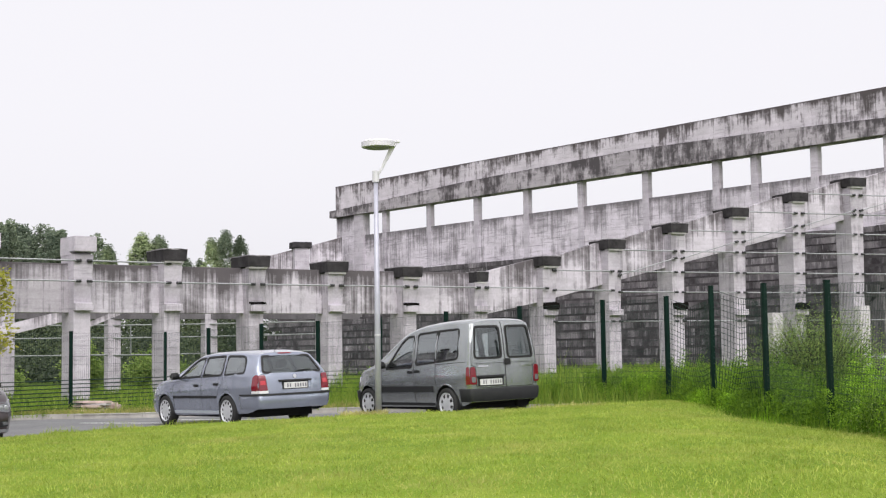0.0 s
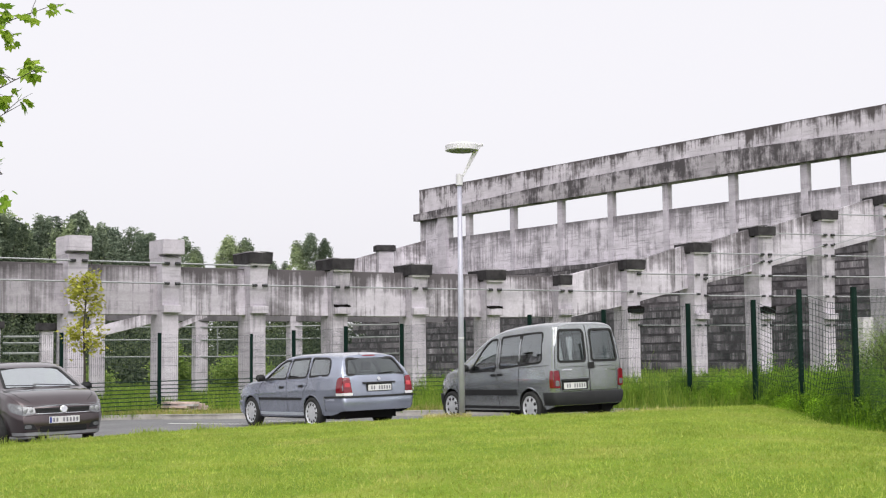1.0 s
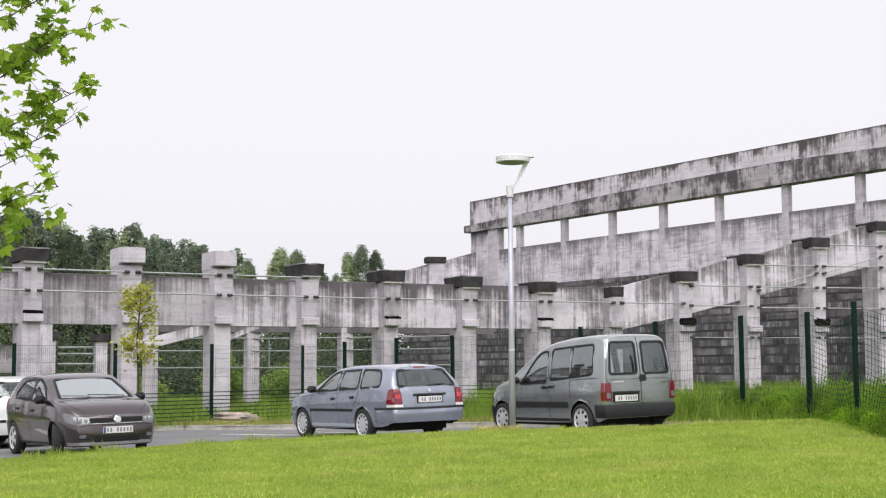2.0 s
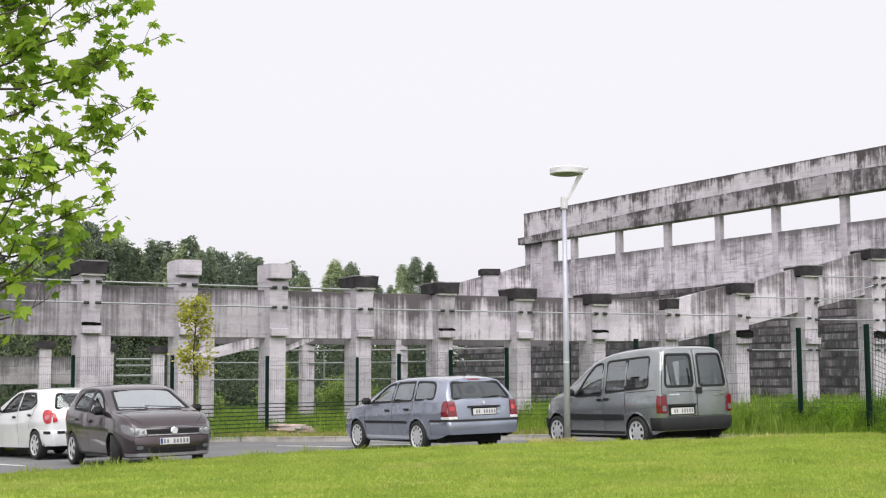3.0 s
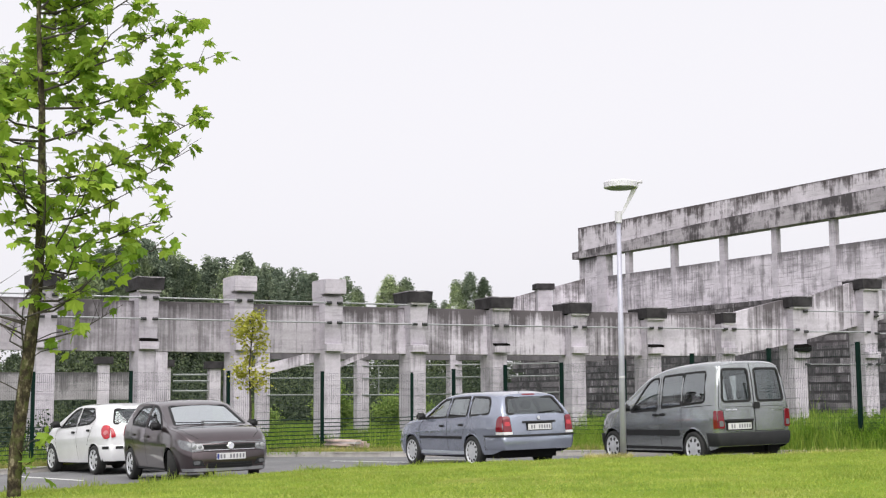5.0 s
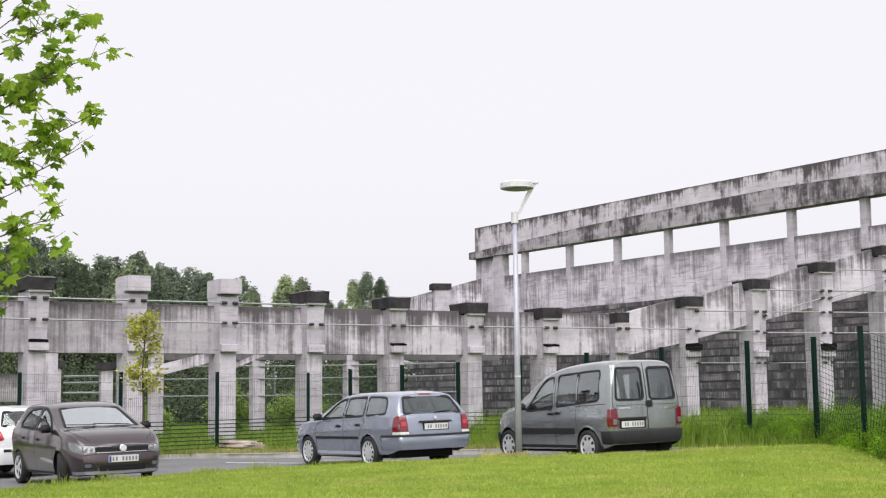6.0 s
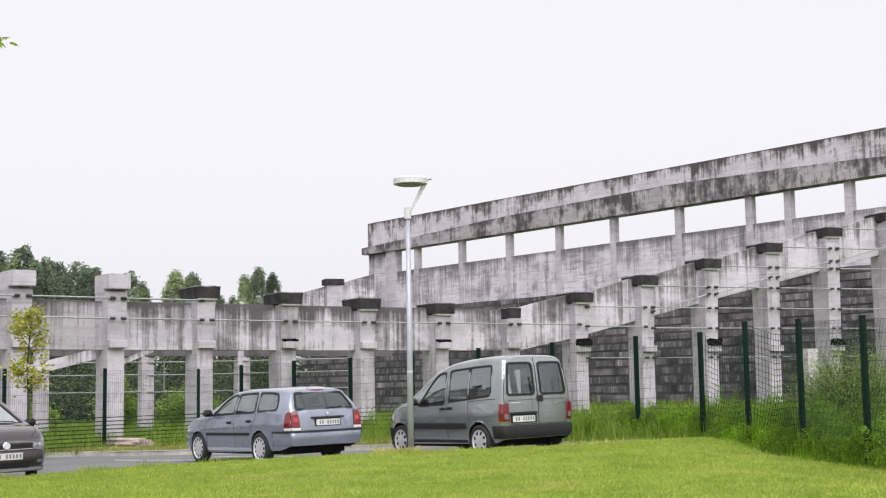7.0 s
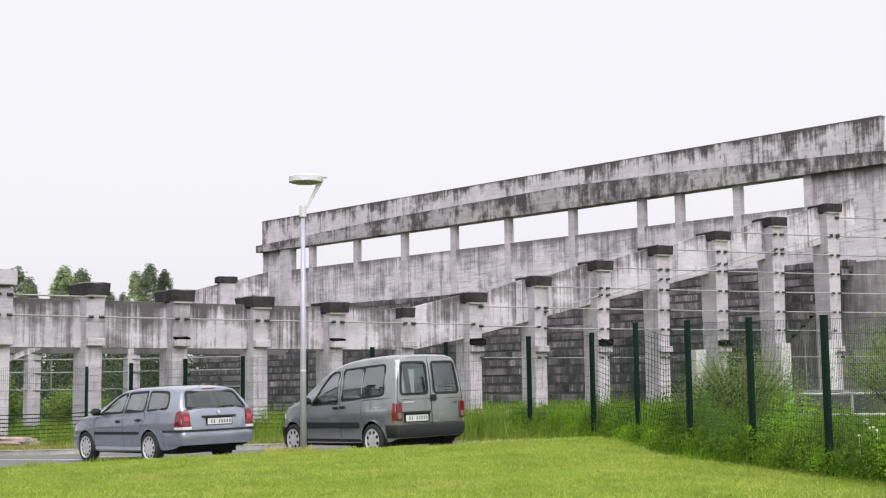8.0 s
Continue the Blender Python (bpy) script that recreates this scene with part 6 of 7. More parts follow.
def woods():
    rnd = random.Random(11)
    kinds = [wood_tree(21, 3.3, 13.5, 260, 0.13), wood_tree(22, 2.7, 14.5, 230, 0.13), wood_tree(23, 3.7, 12.5, 280, 0.13), wood_tree(24, 2.4, 12.0, 150, 0.12),
             wood_tree(25, 1.9, 12.0, 420, 0.10), wood_tree(26, 1.6, 12.0, 210, 0.09)]
    spots = []
    for k in range(54):
        b = radians(36 - k * 0.40 + rnd.uniform(-0.2, 0.2))
        d = rnd.uniform(128, 146)
        h = np.interp(math.degrees(b), [14.0, 15.5, 18, 21, 24, 26.3, 27.6, 36], [9.8, 12.7, 15.2, 15.8, 16.4, 14.8, 6.5, 6.0]) * rnd.uniform(0.88, 1.03)
        spots.append((-d * math.sin(b), d * math.cos(b), h))
    lone = [(-27.9, 117, 12.1, 4), (-26.7, 118, 11.9, 4), (-31.2, 118, 11.3, 5), (-32.2, 119, 10.2, 5), (-21.9, 118, 11.7, 5), (-20.6, 117.5, 12.3, 5), (-19.5, 118.5, 11.9, 5), (-24.6, 120, 10.1, 5), (-23.2, 119, 10.0, 5)]
    spots = [(x, y, h, i % 4) for i, (x, y, h) in enumerate(spots)] + lone
    for x, y, h, k in spots:
        src = kinds[k]
        hk = (13.5, 14.5, 12.5, 12.0, 12.0, 12.0)[k]
        s = h / hk
        t = copy_thing(src, Matrix.Translation((x, y, -0.3)) @ Matrix.Rotation(rnd.uniform(0, 6.3), 4, "Z"))
        t.scale = (s, s, s)
    for src in kinds:
        for o in list(src.children):
            bpy.data.objects.remove(o)
        bpy.data.objects.remove(src)
    # undergrowth seen under the beams
    vs, fs = [], []
    for k in range(1700):
        b = radians(rnd.uniform(5, 36))
        d = rnd.uniform(78, 122)
        x, y = -d * math.sin(b), d * math.cos(b)
        if (Vector((x, y, 0)) - WALL_F).dot(WALL_DIR) < 2 and math.degrees(b) < 12:
            continue
        hgt = rnd.uniform(0.8, 4.2) * (0.5 if d < 86 else 1.0) if d < 108 else rnd.uniform(3.0, 7.6)
        for _ in range(98):
            p = Vector((x + rnd.gauss(0, 0.9), y + rnd.gauss(0, 0.9), min(abs(rnd.gauss(0, 0.5)), 0.95) * hgt))
            u = Vector((rnd.gauss(0, 1), rnd.gauss(0, 1), rnd.gauss(0, 1))).normalized()
            v = u.orthogonal().normalized()
            s = rnd.uniform(0.06, 0.15)
            q = len(vs)
            vs += [tuple(p + u * s), tuple(p + v * s * 0.6), tuple(p - u * s), tuple(p - v * s * 0.6)]
            fs.append((q, q + 1, q + 2, q + 3))
    # taller scrub at the end of the terraces, and a low dark hedge behind the fence's far end
    for k in range(480):
        if k < 200:
            b, d, hgt, leaf = radians(rnd.uniform(5, 14)), rnd.uniform(112, 130), rnd.uniform(4.0, 7.5), 0.15
            if (Vector((-d * math.sin(b), d * math.cos(b), 0)) - WALL_F).dot(WALL_DIR) < 2:
                continue
        else:
            b, d, hgt, leaf = radians(rnd.uniform(23.5, 36)), rnd.uniform(37, 58), rnd.uniform(0.5, 1.15), 0.06
        x, y = -d * math.sin(b), d * math.cos(b)
        for _ in range(110):
            p = Vector((x + rnd.gauss(0, 0.8), y + rnd.gauss(0, 0.8), min(abs(rnd.gauss(0, 0.5)), 0.95) * hgt))
            u = Vector((rnd.gauss(0, 1), rnd.gauss(0, 1), rnd.gauss(0, 1))).normalized()
            v = u.orthogonal().normalized()
            s = rnd.uniform(0.5, 1.1) * leaf
            q = len(vs)
            vs += [tuple(p + u * s), tuple(p + v * s * 0.6), tuple(p - u * s), tuple(p - v * s * 0.6)]
            fs.append((q, q + 1, q + 2, q + 3))
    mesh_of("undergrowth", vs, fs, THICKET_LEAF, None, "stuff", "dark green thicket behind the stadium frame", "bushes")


def bush(name, label, at, size, count, leaf, seed, mat, low=0.35, droop=0.45):
    rnd = random.Random(seed)
    root = thing(name, Matrix.Translation(at), label, "bush")
    tw, vs, fs = bmesh.new(), [], []
    for i in range(count):
        a = rnd.uniform(0, 6.3)
        r = math.sqrt(rnd.random())
        tip = Vector((size[0] * r * math.cos(a), size[1] * r * math.sin(a), size[2] * rnd.uniform(low, 1.0) * (1 - droop * r)))
        tube(tw, [(tip.x * 0.15, tip.y * 0.15, 0), tip * 0.55 + Vector((0, 0, 0.1)), tip], [0.009, 0.006, 0.002], 4, False)
        for _ in range(95):
            p = tip * rnd.uniform(low + 0.05, 1.02) + Vector((rnd.gauss(0, 0.14), rnd.gauss(0, 0.14), rnd.gauss(0, 0.13)))
            u = Vector((rnd.gauss(0, 1), rnd.gauss(0, 1), rnd.gauss(0, 0.6))).normalized()
            v = u.orthogonal().normalized()
            s = leaf * rnd.uniform(0.6, 1.3)
            k = len(vs)
            vs += [tuple(p - u * s), tuple(p + v * s * 0.4), tuple(p + u * s), tuple(p - v * s * 0.4)]
            fs.append((k, k + 1, k + 2, k + 3))
    tagged(part("twig_spray", tw, BARK_DARK, root), kind="stuff")
    mesh_of("foliage", vs, fs, mat, root, "stuff")


def blades(name, pts, heights, width, lean, mat, label, category, seed):
    """A field of single blades, each a bent tapering strip."""
    rs = np.random.RandomState(seed)
    n = len(pts)
    pts = np.asarray(pts)
    a = rs.uniform(0, 2 * np.pi, n)
    w = width * rs.uniform(0.6, 1.3, n)
    side = np.stack([np.cos(a), np.sin(a), np.zeros(n)], 1) * w[:, None] * 0.5
    b = rs.uniform(0, 2 * np.pi, n)
    out = np.stack([np.cos(b), np.sin(b), np.zeros(n)], 1) * (np.abs(rs.normal(0, lean, n)) * heights)[:, None]
    up = np.zeros((n, 3))
    up[:, 2] = heights
    v = np.stack([pts - side, pts + side, pts + up * 0.6 + out * 0.35 + side * 0.7, pts + up * 0.6 + out * 0.35 - side * 0.7, pts + up + out], 1).reshape(-1, 3)
    i = np.arange(n) * 5
    quads = np.stack([i, i + 1, i + 2, i + 3], 1).tolist()
    tris = np.stack([i + 3, i + 2, i + 4], 1).tolist()
    return mesh_of(name, v.tolist(), quads + tris, mat, None, "stuff", label, category)


def lawn_grass():
    rs = np.random.RandomState(5)
    n = 210000
    b = np.radians(rs.uniform(-24, 34, n))
    d = np.sqrt(rs.uniform(10.0 ** 2, 27.0 ** 2, n))
    x, y = -d * np.sin(b), d * np.cos(b)
    ex, ey = np.array([p[0] for p in lawn_far]), np.array([p[1] for p in lawn_far])
    keep = (y < np.interp(x, ex, ey) - 0.05) & (x < 5.6)
    x, y = x[keep], y[keep]
    z = np.array([lawn_z(p, q) for p, q in zip(x, y)]) - 0.005
    patch = np.array([noise.noise((p * 0.8, q * 0.8, 0)) for p, q in zip(x, y)])
    h = 0.030 * (1 + 0.6 * patch) * rs.uniform(0.5, 1.6, len(x))
    blades("lawn_grass", np.stack([x, y, z], 1), h, 0.010, 0.95, LAWN_BLADE, "short mown grass blades", "grass", 6)


def tall_grass():
    rs = np.random.RandomState(8)
    pts, hs = [], []
    line = np.array(FENCE)
    seg = np.diff(line, axis=0)
    ln = np.hypot(seg[:, 0], seg[:, 1])
    for i in range(len(seg)):
        n = int(1300 * ln[i])
        u = rs.uniform(0, 1, n)
        off = rs.normal(0.35, 0.85, n)
        nx, ny = -seg[i][1] / ln[i], seg[i][0] / ln[i]
        right = i >= 16
        if right:
            continue
        sparse = i < 8
        x = line[i][0] + seg[i][0] * u + nx * off
        y = line[i][1] + seg[i][1] * u + ny * off
        h = np.abs(rs.normal(0.42 if not sparse else 0.14, 0.18 if not sparse else 0.10, n))
        if sparse:
            x, y, h = x[::3], y[::3], h[::3]
        pts.append(np.stack([x, y, [road_z(p) + 0.08 for p in x]], 1))
        hs.append(h * np.clip(0.75 + 1.5 * np.array([noise.noise((p * 1.1, q * 1.1, 0)) for p, q in zip(x, y)]), 0.25, 1.6))
    blades("tall_grass", np.concatenate(pts), np.concatenate(hs), 0.014, 0.45, TALL_BLADE, "tall unmown yellow-green grass along the fence", "grass", 9)
    # stalks of the weed bank behind the near fence
    n = 15000
    u = rs.uniform(0, 1, n)
    x = 3.6 + 2.6 * u + np.abs(rs.normal(0, 1.6, n))
    y = 27.0 - 16.0 * u + rs.normal(0, 0.5, n)
    tuft = np.array([noise.noise((p * 1.7, q * 1.7, 8.0)) for p, q in zip(x, y)])
    h = np.abs(rs.normal(0.58, 0.15, n)) * np.clip(0.85 + 1.1 * tuft, 0.3, 1.5)
    fx = np.interp(-y, [-p[1] for p in FENCE[15:]], [p[0] for p in FENCE[15:]])
    near = x - fx
    h *= np.clip((near + 0.35) / 0.42, 0.2, 1.0) * np.interp(x, [5.7, 6.8], [1.0, 0.5]) * np.where((x > 5.6) & (y > 19.5), 0.6, 1.0)
    keep = near > -0.35
    blades("weeds", np.stack([x, y, [road_z(p) + 0.02 for p in x]], 1)[keep], h[keep], 0.010, 0.38, WEED_BLADE, "thick knee-high green weeds behind the fence", "weeds", 12)


PETAL = plain("white_petal", (0.80, 0.80, 0.78), 0.7, var=0.05)


def weed_leaves():
    """Broad small leaves and stalks that fill the weed bank."""
    rnd = random.Random(19)
    vs, fs = [], []
    fy, fx = [-p[1] for p in FENCE[15:]], [p[0] for p in FENCE[15:]]
    line = resampled(FENCE[11:17], 200)
    for i in range(1750):
        if i < 1250:
            y = rnd.uniform(11.5, 27.5)
            near = abs(rnd.gauss(0, 1.1)) - 0.12
            x = float(np.interp(-y, fy, fx)) + near
        else:
            # thinner clumps along the fence behind the lane
            q = line[int(199 * rnd.random() ** 0.6)]
            near = abs(rnd.gauss(0, 0.7))
            x, y = q[0] + 0.66 * (near - 0.15), q[1] + 0.75 * (near - 0.15)
            near = min(near, 0.25)
        h = (0.62 + 0.55 * noise.noise((x * 1.1, y * 1.1, 3.0))) * rnd.uniform(0.75, 1.35) * min(1.0, 0.66 + near) * float(np.interp(x, [5.7, 6.8], [1.0, 0.55])) * (0.65 if x > 5.6 and y > 19.5 else 1.0)
        r = rnd.uniform(0.14, 0.30)
        for _ in range(165):
            a, f = rnd.uniform(0, 6.3), rnd.random() ** 0.6
            q = r * (1.0 - 0.75 * f * f) * math.sqrt(rnd.random())
            p = Vector((x + q * math.cos(a), y + q * math.sin(a), road_z(x) + 0.02 + h * f))
            u = Vector((rnd.gauss(0, 1), rnd.gauss(0, 1), rnd.gauss(0.7, 0.8))).normalized()
            v = u.orthogonal().normalized()
            s = rnd.uniform(0.010, 0.026)
            k = len(vs)
            vs += [tuple(p - u * s), tuple(p + v * s * 0.38), tuple(p + u * s), tuple(p - v * s * 0.38)]
            fs.append((k, k + 1, k + 2, k + 3))
    fv, ff = [], []
    for _ in range(16):
        x, y = rnd.uniform(5.5, 6.5), rnd.uniform(14.6, 16.6)
        c = Vector((x, y, road_z(x) + rnd.uniform(0.42, 0.60)))
        k = len(fv)
        fv += [tuple(c + Vector((0.018 * math.cos(a), 0.018 * math.sin(a) * 0.5, 0.018 * math.sin(a) * 0.7))) for a in (2 * math.pi * j / 10 for j in range(10))]
        fv += [tuple(c + Vector((-0.003, 0, -0.01))), tuple(c + Vector((0.003, 0, -0.01))), (x, y, road_z(x))]
        ff += [tuple(range(k, k + 10)), (k + 10, k + 11, k + 12)]
    mesh_of("daisies", fv, ff, PETAL, None, "stuff", "white daisies on thin stalks among the weeds", "flowers")
    mesh_of("weed_leaves", vs, fs, WEED_LEAF, None, "stuff", "small leaves of the weed bank behind the fence", "weeds")


def meadow():
    """Unmown grass between the fence and the stadium and past it."""
    rs = np.random.RandomState(15)
    n = 70000
    b = np.radians(rs.uniform(-24, 34, n))
    d = np.sqrt(rs.uniform(30.0 ** 2, 66.0 ** 2, n))
    x, y = -d * np.sin(b), d * np.cos(b)
    fx, fy = np.array([p[0] for p in FENCE[:17]]), np.array([p[1] for p in FENCE[:17]])
    keep = (y > np.interp(x, fx, fy) + 0.3)
    x, y = x[keep], y[keep]
    z = np.array([road_z(p) for p in x]) + np.where(y < 75, 0.06, -0.15)
    h = np.abs(rs.normal(0.30, 0.12, len(x)))
    blades("meadow_grass", np.stack([x, y, z], 1), h, 0.03, 0.45, TALL_BLADE, "unmown meadow grass round the stadium", "grass", 16)


plane_tree()
sapling()
weed_leaves()
meadow()
woods()
bush("shrub", "light green shrub with thin twigs behind the fence", (6.80, 25.1, 0.3), (1.30, 0.9, 2.25), 420, 0.022, 31, BUSH_LEAF)
bush("shrub", "leafy green shrub by the wire fence", (7.35, 17.7, 0.3), (1.15, 0.8, 2.0), 150, 0.022, 32, BUSH_LEAF, 0.62, 0.12)
bush("shrub", "low dark green bush among the weeds", (5.75, 17.3, 0.2), (0.45, 0.5, 0.75), 90, 0.020, 33, BUSH_LEAF)
bush("shrub", "small bright green bush at the fence foot", (-6.2, 34.2, 0.0), (0.5, 0.4, 0.75), 40, 0.05, 34, BUSH_LEAF)
bush("shrub", "bright green shrub behind the inner posts", (-15.6, 55.0, -0.2), (1.0, 0.9, 2.6), 110, 0.07, 35, BUSH_LEAF)
bush("shrub", "olive green shrub behind the inner rails", (-13.2, 57.6, -0.2), (1.5, 1.0, 2.2), 120, 0.07, 36, BUSH_LEAF)
bush("shrub", "low olive shrub at the back of the stadium", (-20.4, 57.4, -0.3), (1.7, 1.0, 1.9), 130, 0.07, 37, BUSH_LEAF)
lawn_grass()
tall_grass()

# ---- inner and far parts of the stadium ----
inner = thing("inner_stadium", pose(0, 0, 0), "inner concrete posts with a sloping stair beam and steel rails", "stadium")


def upright(parent, x, y, w, d, z0, z1, mat, turn=-58, name="post", label=""):
    bm = bmesh.new()
    box(bm, -w / 2, w / 2, -d / 2, d / 2, z0, z1, 0.015)
    ob = part(name, bm, mat, parent, label)
    ob.matrix_basis = pose(x, y, 0, 0, 0, turn + 90)
    return ob


def bar(parent, a, b, r, mat, name="rail"):
    bm = bmesh.new()
    tube(bm, [a, b], r, 6)
    return part(name, bm, mat, parent)


def slab(parent, a, b, thick, depth, mat, name="beam"):
    """A plank between two points, thick downwards, deep to the back."""
    a, b = Vector(a), Vector(b)
    d = Vector((b.x - a.x, b.y - a.y, 0)).normalized()
    nrm = Vector((-d.y, d.x, 0)) * depth
    t = Vector((0, 0, thick))
    bm = bmesh.new()
    hexa(bm, [a - t, b - t, b - t + nrm, a - t + nrm], [a, b, b + nrm, a + nrm])
    return part(name, bm, mat, parent)


for x, y in ((-17.46, 51.1), (-13.65, 52.25), (-9.98, 53.07), (-21.2, 49.6)):
    upright(inner, x, y, 0.50, 0.55, -0.5, 3.4, CONC)
slab(inner, (-17.2, 47.0, 2.30), (-14.0, 48.0, 3.15), 0.40, 0.4, CONC_BEAM, "stair_beam")
slab(inner, (-13.9, 48.0, 2.45), (-12.4, 48.5, 3.1), 0.20, 0.3, CONC_BEAM, "stair_beam")
# dark concrete here paints the shadow line seen below the front beams
slab(inner, (-17.6, 51.0, 3.35), (-4.0, 54.2, 3.2), 0.45, 0.4, CONC_DARK)
for z in (2.62, 2.12, 1.45):
    bar(inner, (-17.4, 50.9, z), (-13.65, 52.0, z), 0.032, RAIL)
    bar(inner, (-13.6, 52.0, z - 0.02), (-10.0, 52.8, z), 0.032, RAIL)
    bar(inner, (-9.9, 52.8, z), (-5.6, 53.4, z + 0.05), 0.032, RAIL)
for x, y in ((-12.04, 52.35), (-12.9, 52.15)):
    bar(inner, (x, y, 1.45), (x, y, 2.62), 0.03, RAIL)

far_row = thing("far_stadium", pose(0, 0, 0), "far row of low concrete fins with dark caps", "stadium")
FAR = [(-36.6, 61.9, 2.9), (-30.95, 65.0, 3.15), (-28.1, 66.3, 3.0), (-25.7, 67.3, 2.9), (-24.9, 67.6, 2.9)]
for i, (x, y, zt) in enumerate(FAR):
    upright(far_row, x, y, 0.6, 0.8, -0.5, zt, CONC, -60, "fin")
    upright(far_row, x, y, 0.95, 1.1, zt, zt + 0.38, CAP, -60, "cap", "dark stained cap")
slab(far_row, (-40.0, 59.8, 2.72), (-28.4, 66.1, 2.72), 1.42, 0.35, CONC_FAR)
for z in (2.58, 2.24, 1.72):
    bar(far_row, (-27.6, 66.3, z), (-25.9, 67.0, z), 0.07, RAIL)

far_raker = thing("far_raker", pose(0, 0, 0), "far sloping concrete beam climbing to the tall stand", "stadium")
slab(far_raker, (-15.2, 101.9, 8.8), (-11.6, 102.3, 9.75), 1.9, 0.5, CONC_BEAM)
slab(far_raker, (-11.4, 102.3, 9.75), (-8.9, 102.6, 10.4), 2.2, 0.5, CONC_BEAM)
upright(far_raker, -12.1, 102.2, 1.15, 1.0, -0.5, 9.55, CONC, -70, "fin")
upright(far_raker, -12.1, 102.2, 1.5, 1.3, 9.55, 10.0, CAP, -70, "cap", "dark stained cap")

# ---- small things on the verge ----
WOOD = plain("pale_boards", (0.56, 0.43, 0.41), 0.85, var=0.3, scale=5)
post = thing("steel_post", pose(-15.45, 26.75, road_z(-15.45) + 0.08), "pale galvanised steel post on the verge by the fence", "post")
bm = bmesh.new()
tube(bm, [(0, 0, -0.3), (0, 0, 2.25)], 0.05, 12)
part("shaft", bm, LAMP_WHITE, post, smooth=True)
bm = bmesh.new()
tube(bm, [(0, 0, 2.25), (0, 0, 2.29)], 0.058, 12)
part("cap", bm, STEEL, post)
pile = thing("board_pile", pose(-9.6, 34.9, road_z(-9.6) + 0.10, 0, 0, -25), "low pile of pale weathered boards and sheeting", "board pile")
rp = random.Random(4)
for i in range(9):
    bm = bmesh.new()
    box(bm, -0.55, 0.55, -0.11, 0.11, 0, 0.055, 0.006)
    part("board", bm, WOOD if i % 3 else WHITE_BLOCK, pile).matrix_basis = pose(rp.uniform(-0.15, 0.15), rp.uniform(-0.22, 0.22), 0.0 + 0.056 * (i // 2), 0, 0, rp.uniform(-12, 12))

BARRIER = plain("barrier_grey", (0.34, 0.35, 0.365), 0.5, 0.4, var=0.1)
barrier = thing("railing", pose(0, 0, 0), "grey tubular steel railing behind the weeds", "railing")
A, B = Vector((7.82, 25.84, 0)), Vector((11.5, 24.6, 0))
for z in (1.12, 0.72):
    bar(barrier, (A.x, A.y, z), (B.x, B.y, z), 0.03, BARRIER)
for k in range(4):
    p = A.lerp(B, k / 3)
    bar(barrier, (p.x, p.y, 0.0), (p.x, p.y, 1.12), 0.03, BARRIER, "post")
bm = bmesh.new()
box(bm, -0.15, 0.15, -0.01, 0.01, -0.05, 0.05, 0.004)
sign = part("sign_plate", bm, PLATE, barrier, "small pale plate")
sign.matrix_basis = pose(9.16, 25.36, 0.58, 0, 0, -18)
for i, (x, y, z) in enumerate(((10.45, 43.77, 2.48), (13.1, 43.05, 2.64), (14.46, 42.61, 2.72))):
    st = thing("concrete_post", pose(x, y, 0, 0, 0, 20), "short pale concrete post standing before the fins", "post", "short concrete posts")
    bm = bmesh.new()
    box(bm, -0.2, 0.2, -0.15, 0.15, -0.3, z, 0.015)
    part("shaft", bm, WHITE_BLOCK, st)

low_wall = thing("low_wall", pose(0, 0, 0), "low dark stained concrete wall behind the railing", "wall")
bm = bmesh.new()
P, Q = Vector((10.0, 32.2, 0)), Vector((16.8, 30.0, 0))
side = Vector((Q.y - P.y, P.x - Q.x, 0)).normalized() * -0.15
hexa(bm, [(v.x, v.y, -0.2) for v in (P - side, Q - side, Q + side, P + side)], [(v.x, v.y, 1.10) for v in (P - side, Q - side, Q + side, P + side)])
part("wall_body", bm, CONC_DARK, low_wall)
bm = bmesh.new()
side = side * 1.25
hexa(bm, [(v.x, v.y, 1.10) for v in (P - side, Q - side, Q + side, P + side)], [(v.x, v.y, 1.16) for v in (P - side, Q - side, Q + side, P + side)])
part("coping", bm, CONC_OLD, low_wall)

# white lines of the parking bays
for i, (a, b) in enumerate((((-8.6, 30.2), (-6.4, 28.6)), ((-14.1, 25.8), (-11.7, 23.8)), ((-6.3, 29.9), (-4.2, 28.4)))):
    a, b = Vector((*a, 0)), Vector((*b, 0))
    d = (b - a).normalized()
    nrm = Vector((-d.y, d.x, 0)) * 0.06
    bm = bmesh.new()
    vs = [bm.verts.new((p.x, p.y, road_z(p.x) + 0.006)) for p in (a - nrm, b - nrm, b + nrm, a + nrm)]
    bm.faces.new(vs)
    tagged(link("bay_line", bm, LINE_PAINT), "worn white bay line", "road marking", kind="structure")


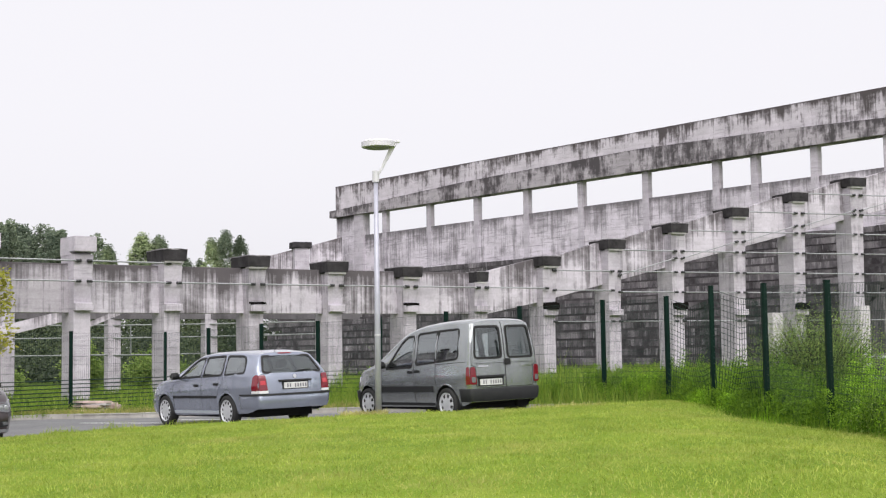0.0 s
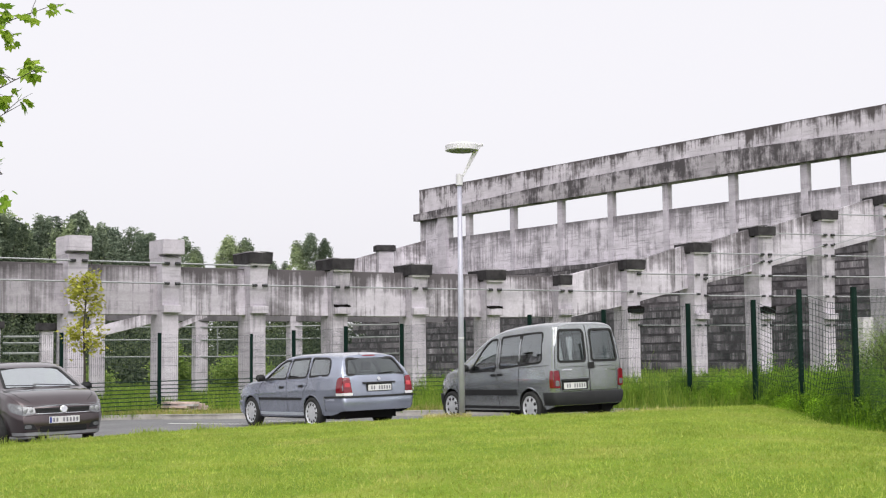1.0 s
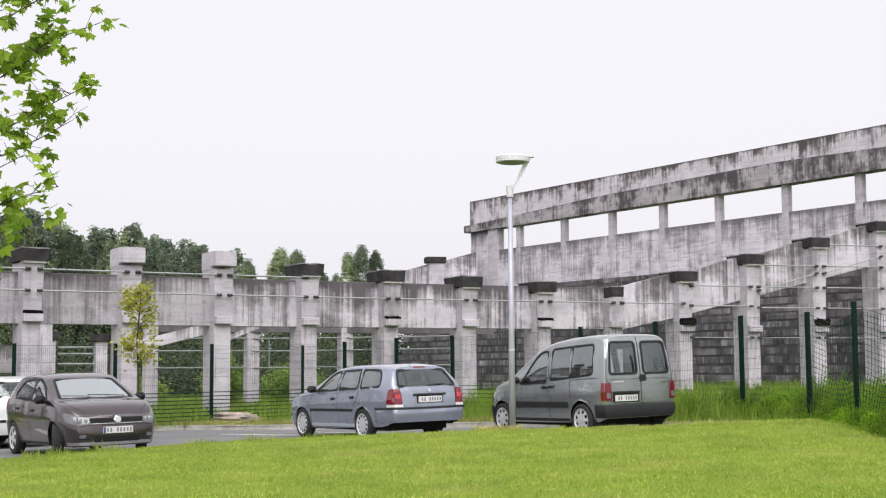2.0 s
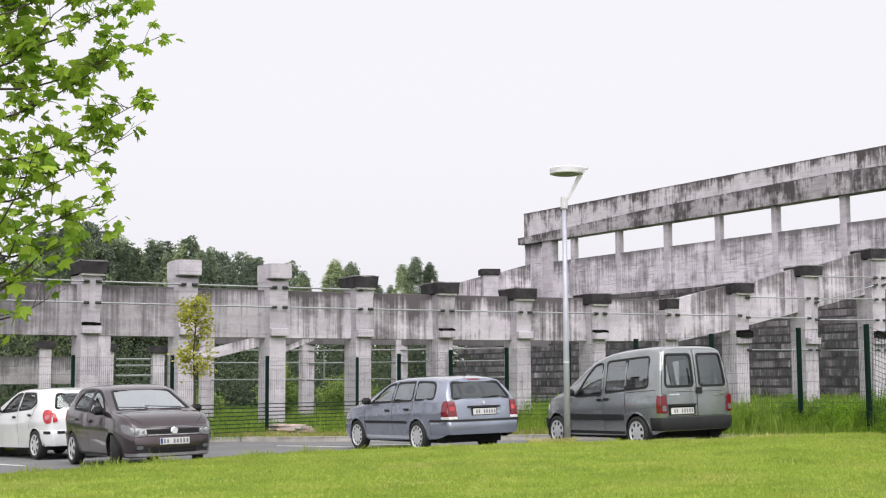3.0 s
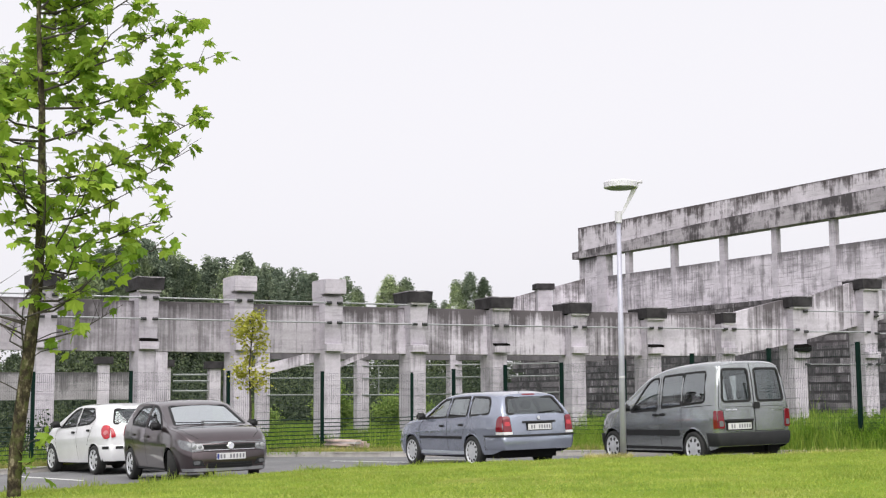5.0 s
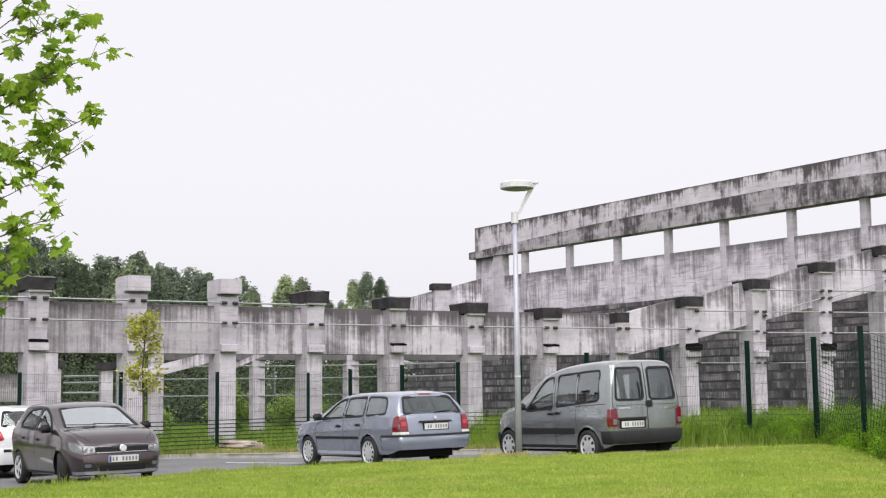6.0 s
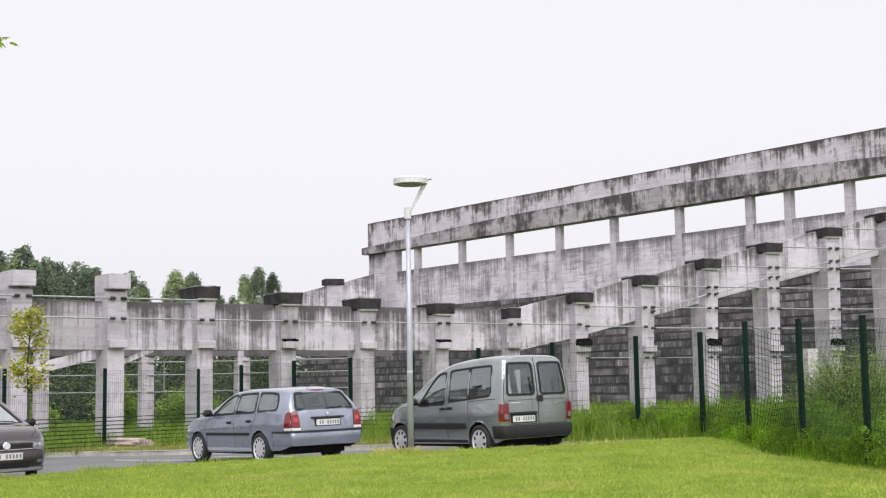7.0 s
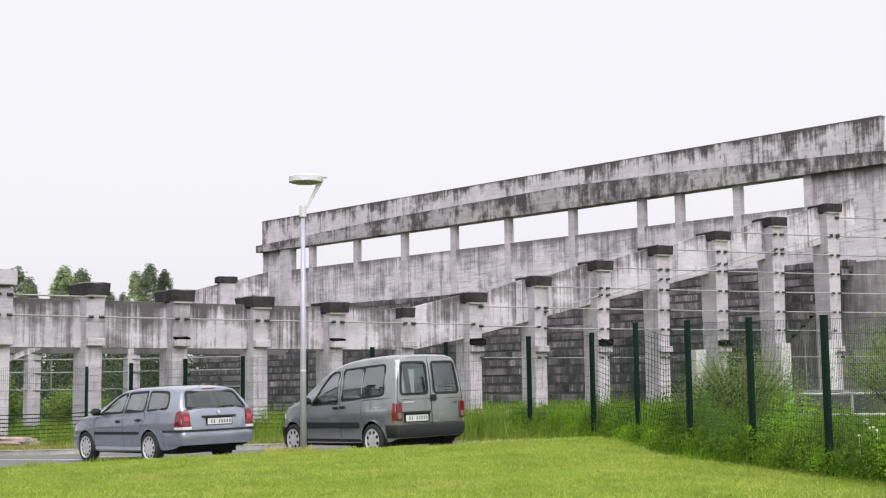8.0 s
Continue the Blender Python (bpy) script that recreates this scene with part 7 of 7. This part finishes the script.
def straw_patch(x0, x1, y, n, seed, label):
    rs = np.random.RandomState(seed)
    x = rs.uniform(x0, x1, n)
    yy = y + rs.normal(0, 0.07, n)
    z = np.array([lawn_z(p, q) for p, q in zip(x, yy)])
    blades("dry_grass", np.stack([x, yy, z], 1), np.abs(rs.normal(0.06, 0.03, n)), 0.014, 0.9, STRAW, label, "grass", seed + 1)


STRAW = leaf_mat("dry_straw", (0.34, 0.31, 0.09), (0.56, 0.52, 0.22), 0.2)
straw_patch(-2.15, -1.3, 24.15, 900, 51, "yellow withered grass at the foot of the lamp")
straw_patch(1.3, 2.7, 24.5, 260, 53, "pale cut straw at the edge of the lawn")


def edge_tufts():
    """Longer stalks at the unmown rim of the lawn."""
    rs = np.random.RandomState(61)
    line = np.array(resampled([p for p in lawn_far if -13 < p[0] < 3.2], 400))
    i = rs.randint(0, len(line), 5200)
    bunch = np.array([noise.noise((line[k][0] * 1.6, line[k][1] * 1.6, 4.0)) for k in i])
    keep = bunch > -0.12
    i, bunch = i[keep], bunch[keep]
    x = line[i, 0] + rs.normal(0, 0.06, len(i))
    y = line[i, 1] - np.abs(rs.normal(0.05, 0.12, len(i)))
    z = np.array([lawn_z(p, q) for p, q in zip(x, y)])
    h = np.abs(rs.normal(0.075, 0.05, len(i))) * (0.8 + 1.6 * np.clip(bunch, 0, 1)) * np.interp(x, [-6.5, -3.5], [0.9, 0.4])
    blades("rim_grass", np.stack([x, y, z], 1), h, 0.009, 0.5, LAWN_BLADE, "longer ragged grass stalks at the rim of the lawn", "grass", 62)


def verge_straw():
    """Dry yellow grass between the far kerb and the fence."""
    rs = np.random.RandomState(71)
    line = np.array(resampled([p for p in kerb_line if -15.5 < p[0] < 1.5], 500))
    i = rs.randint(0, len(line), 9000)
    b = np.arctan2(line[i, 0], line[i, 1])
    d = np.hypot(line[i, 0], line[i, 1]) + 0.22 + np.abs(rs.normal(0, 0.55, len(i)))
    x, y = d * np.sin(b), d * np.cos(b)
    z = np.array([road_z(p) + 0.10 for p in x])
    blades("dry_grass", np.stack([x, y, z], 1), np.abs(rs.normal(0.10, 0.05, len(i))), 0.016, 0.7, VERGE_STRAW, "dry yellowish grass along the far kerb", "grass", 72)


VERGE_STRAW = leaf_mat("verge_straw", (0.16, 0.19, 0.04), (0.42, 0.37, 0.13), 0.2)
edge_tufts()
verge_straw()
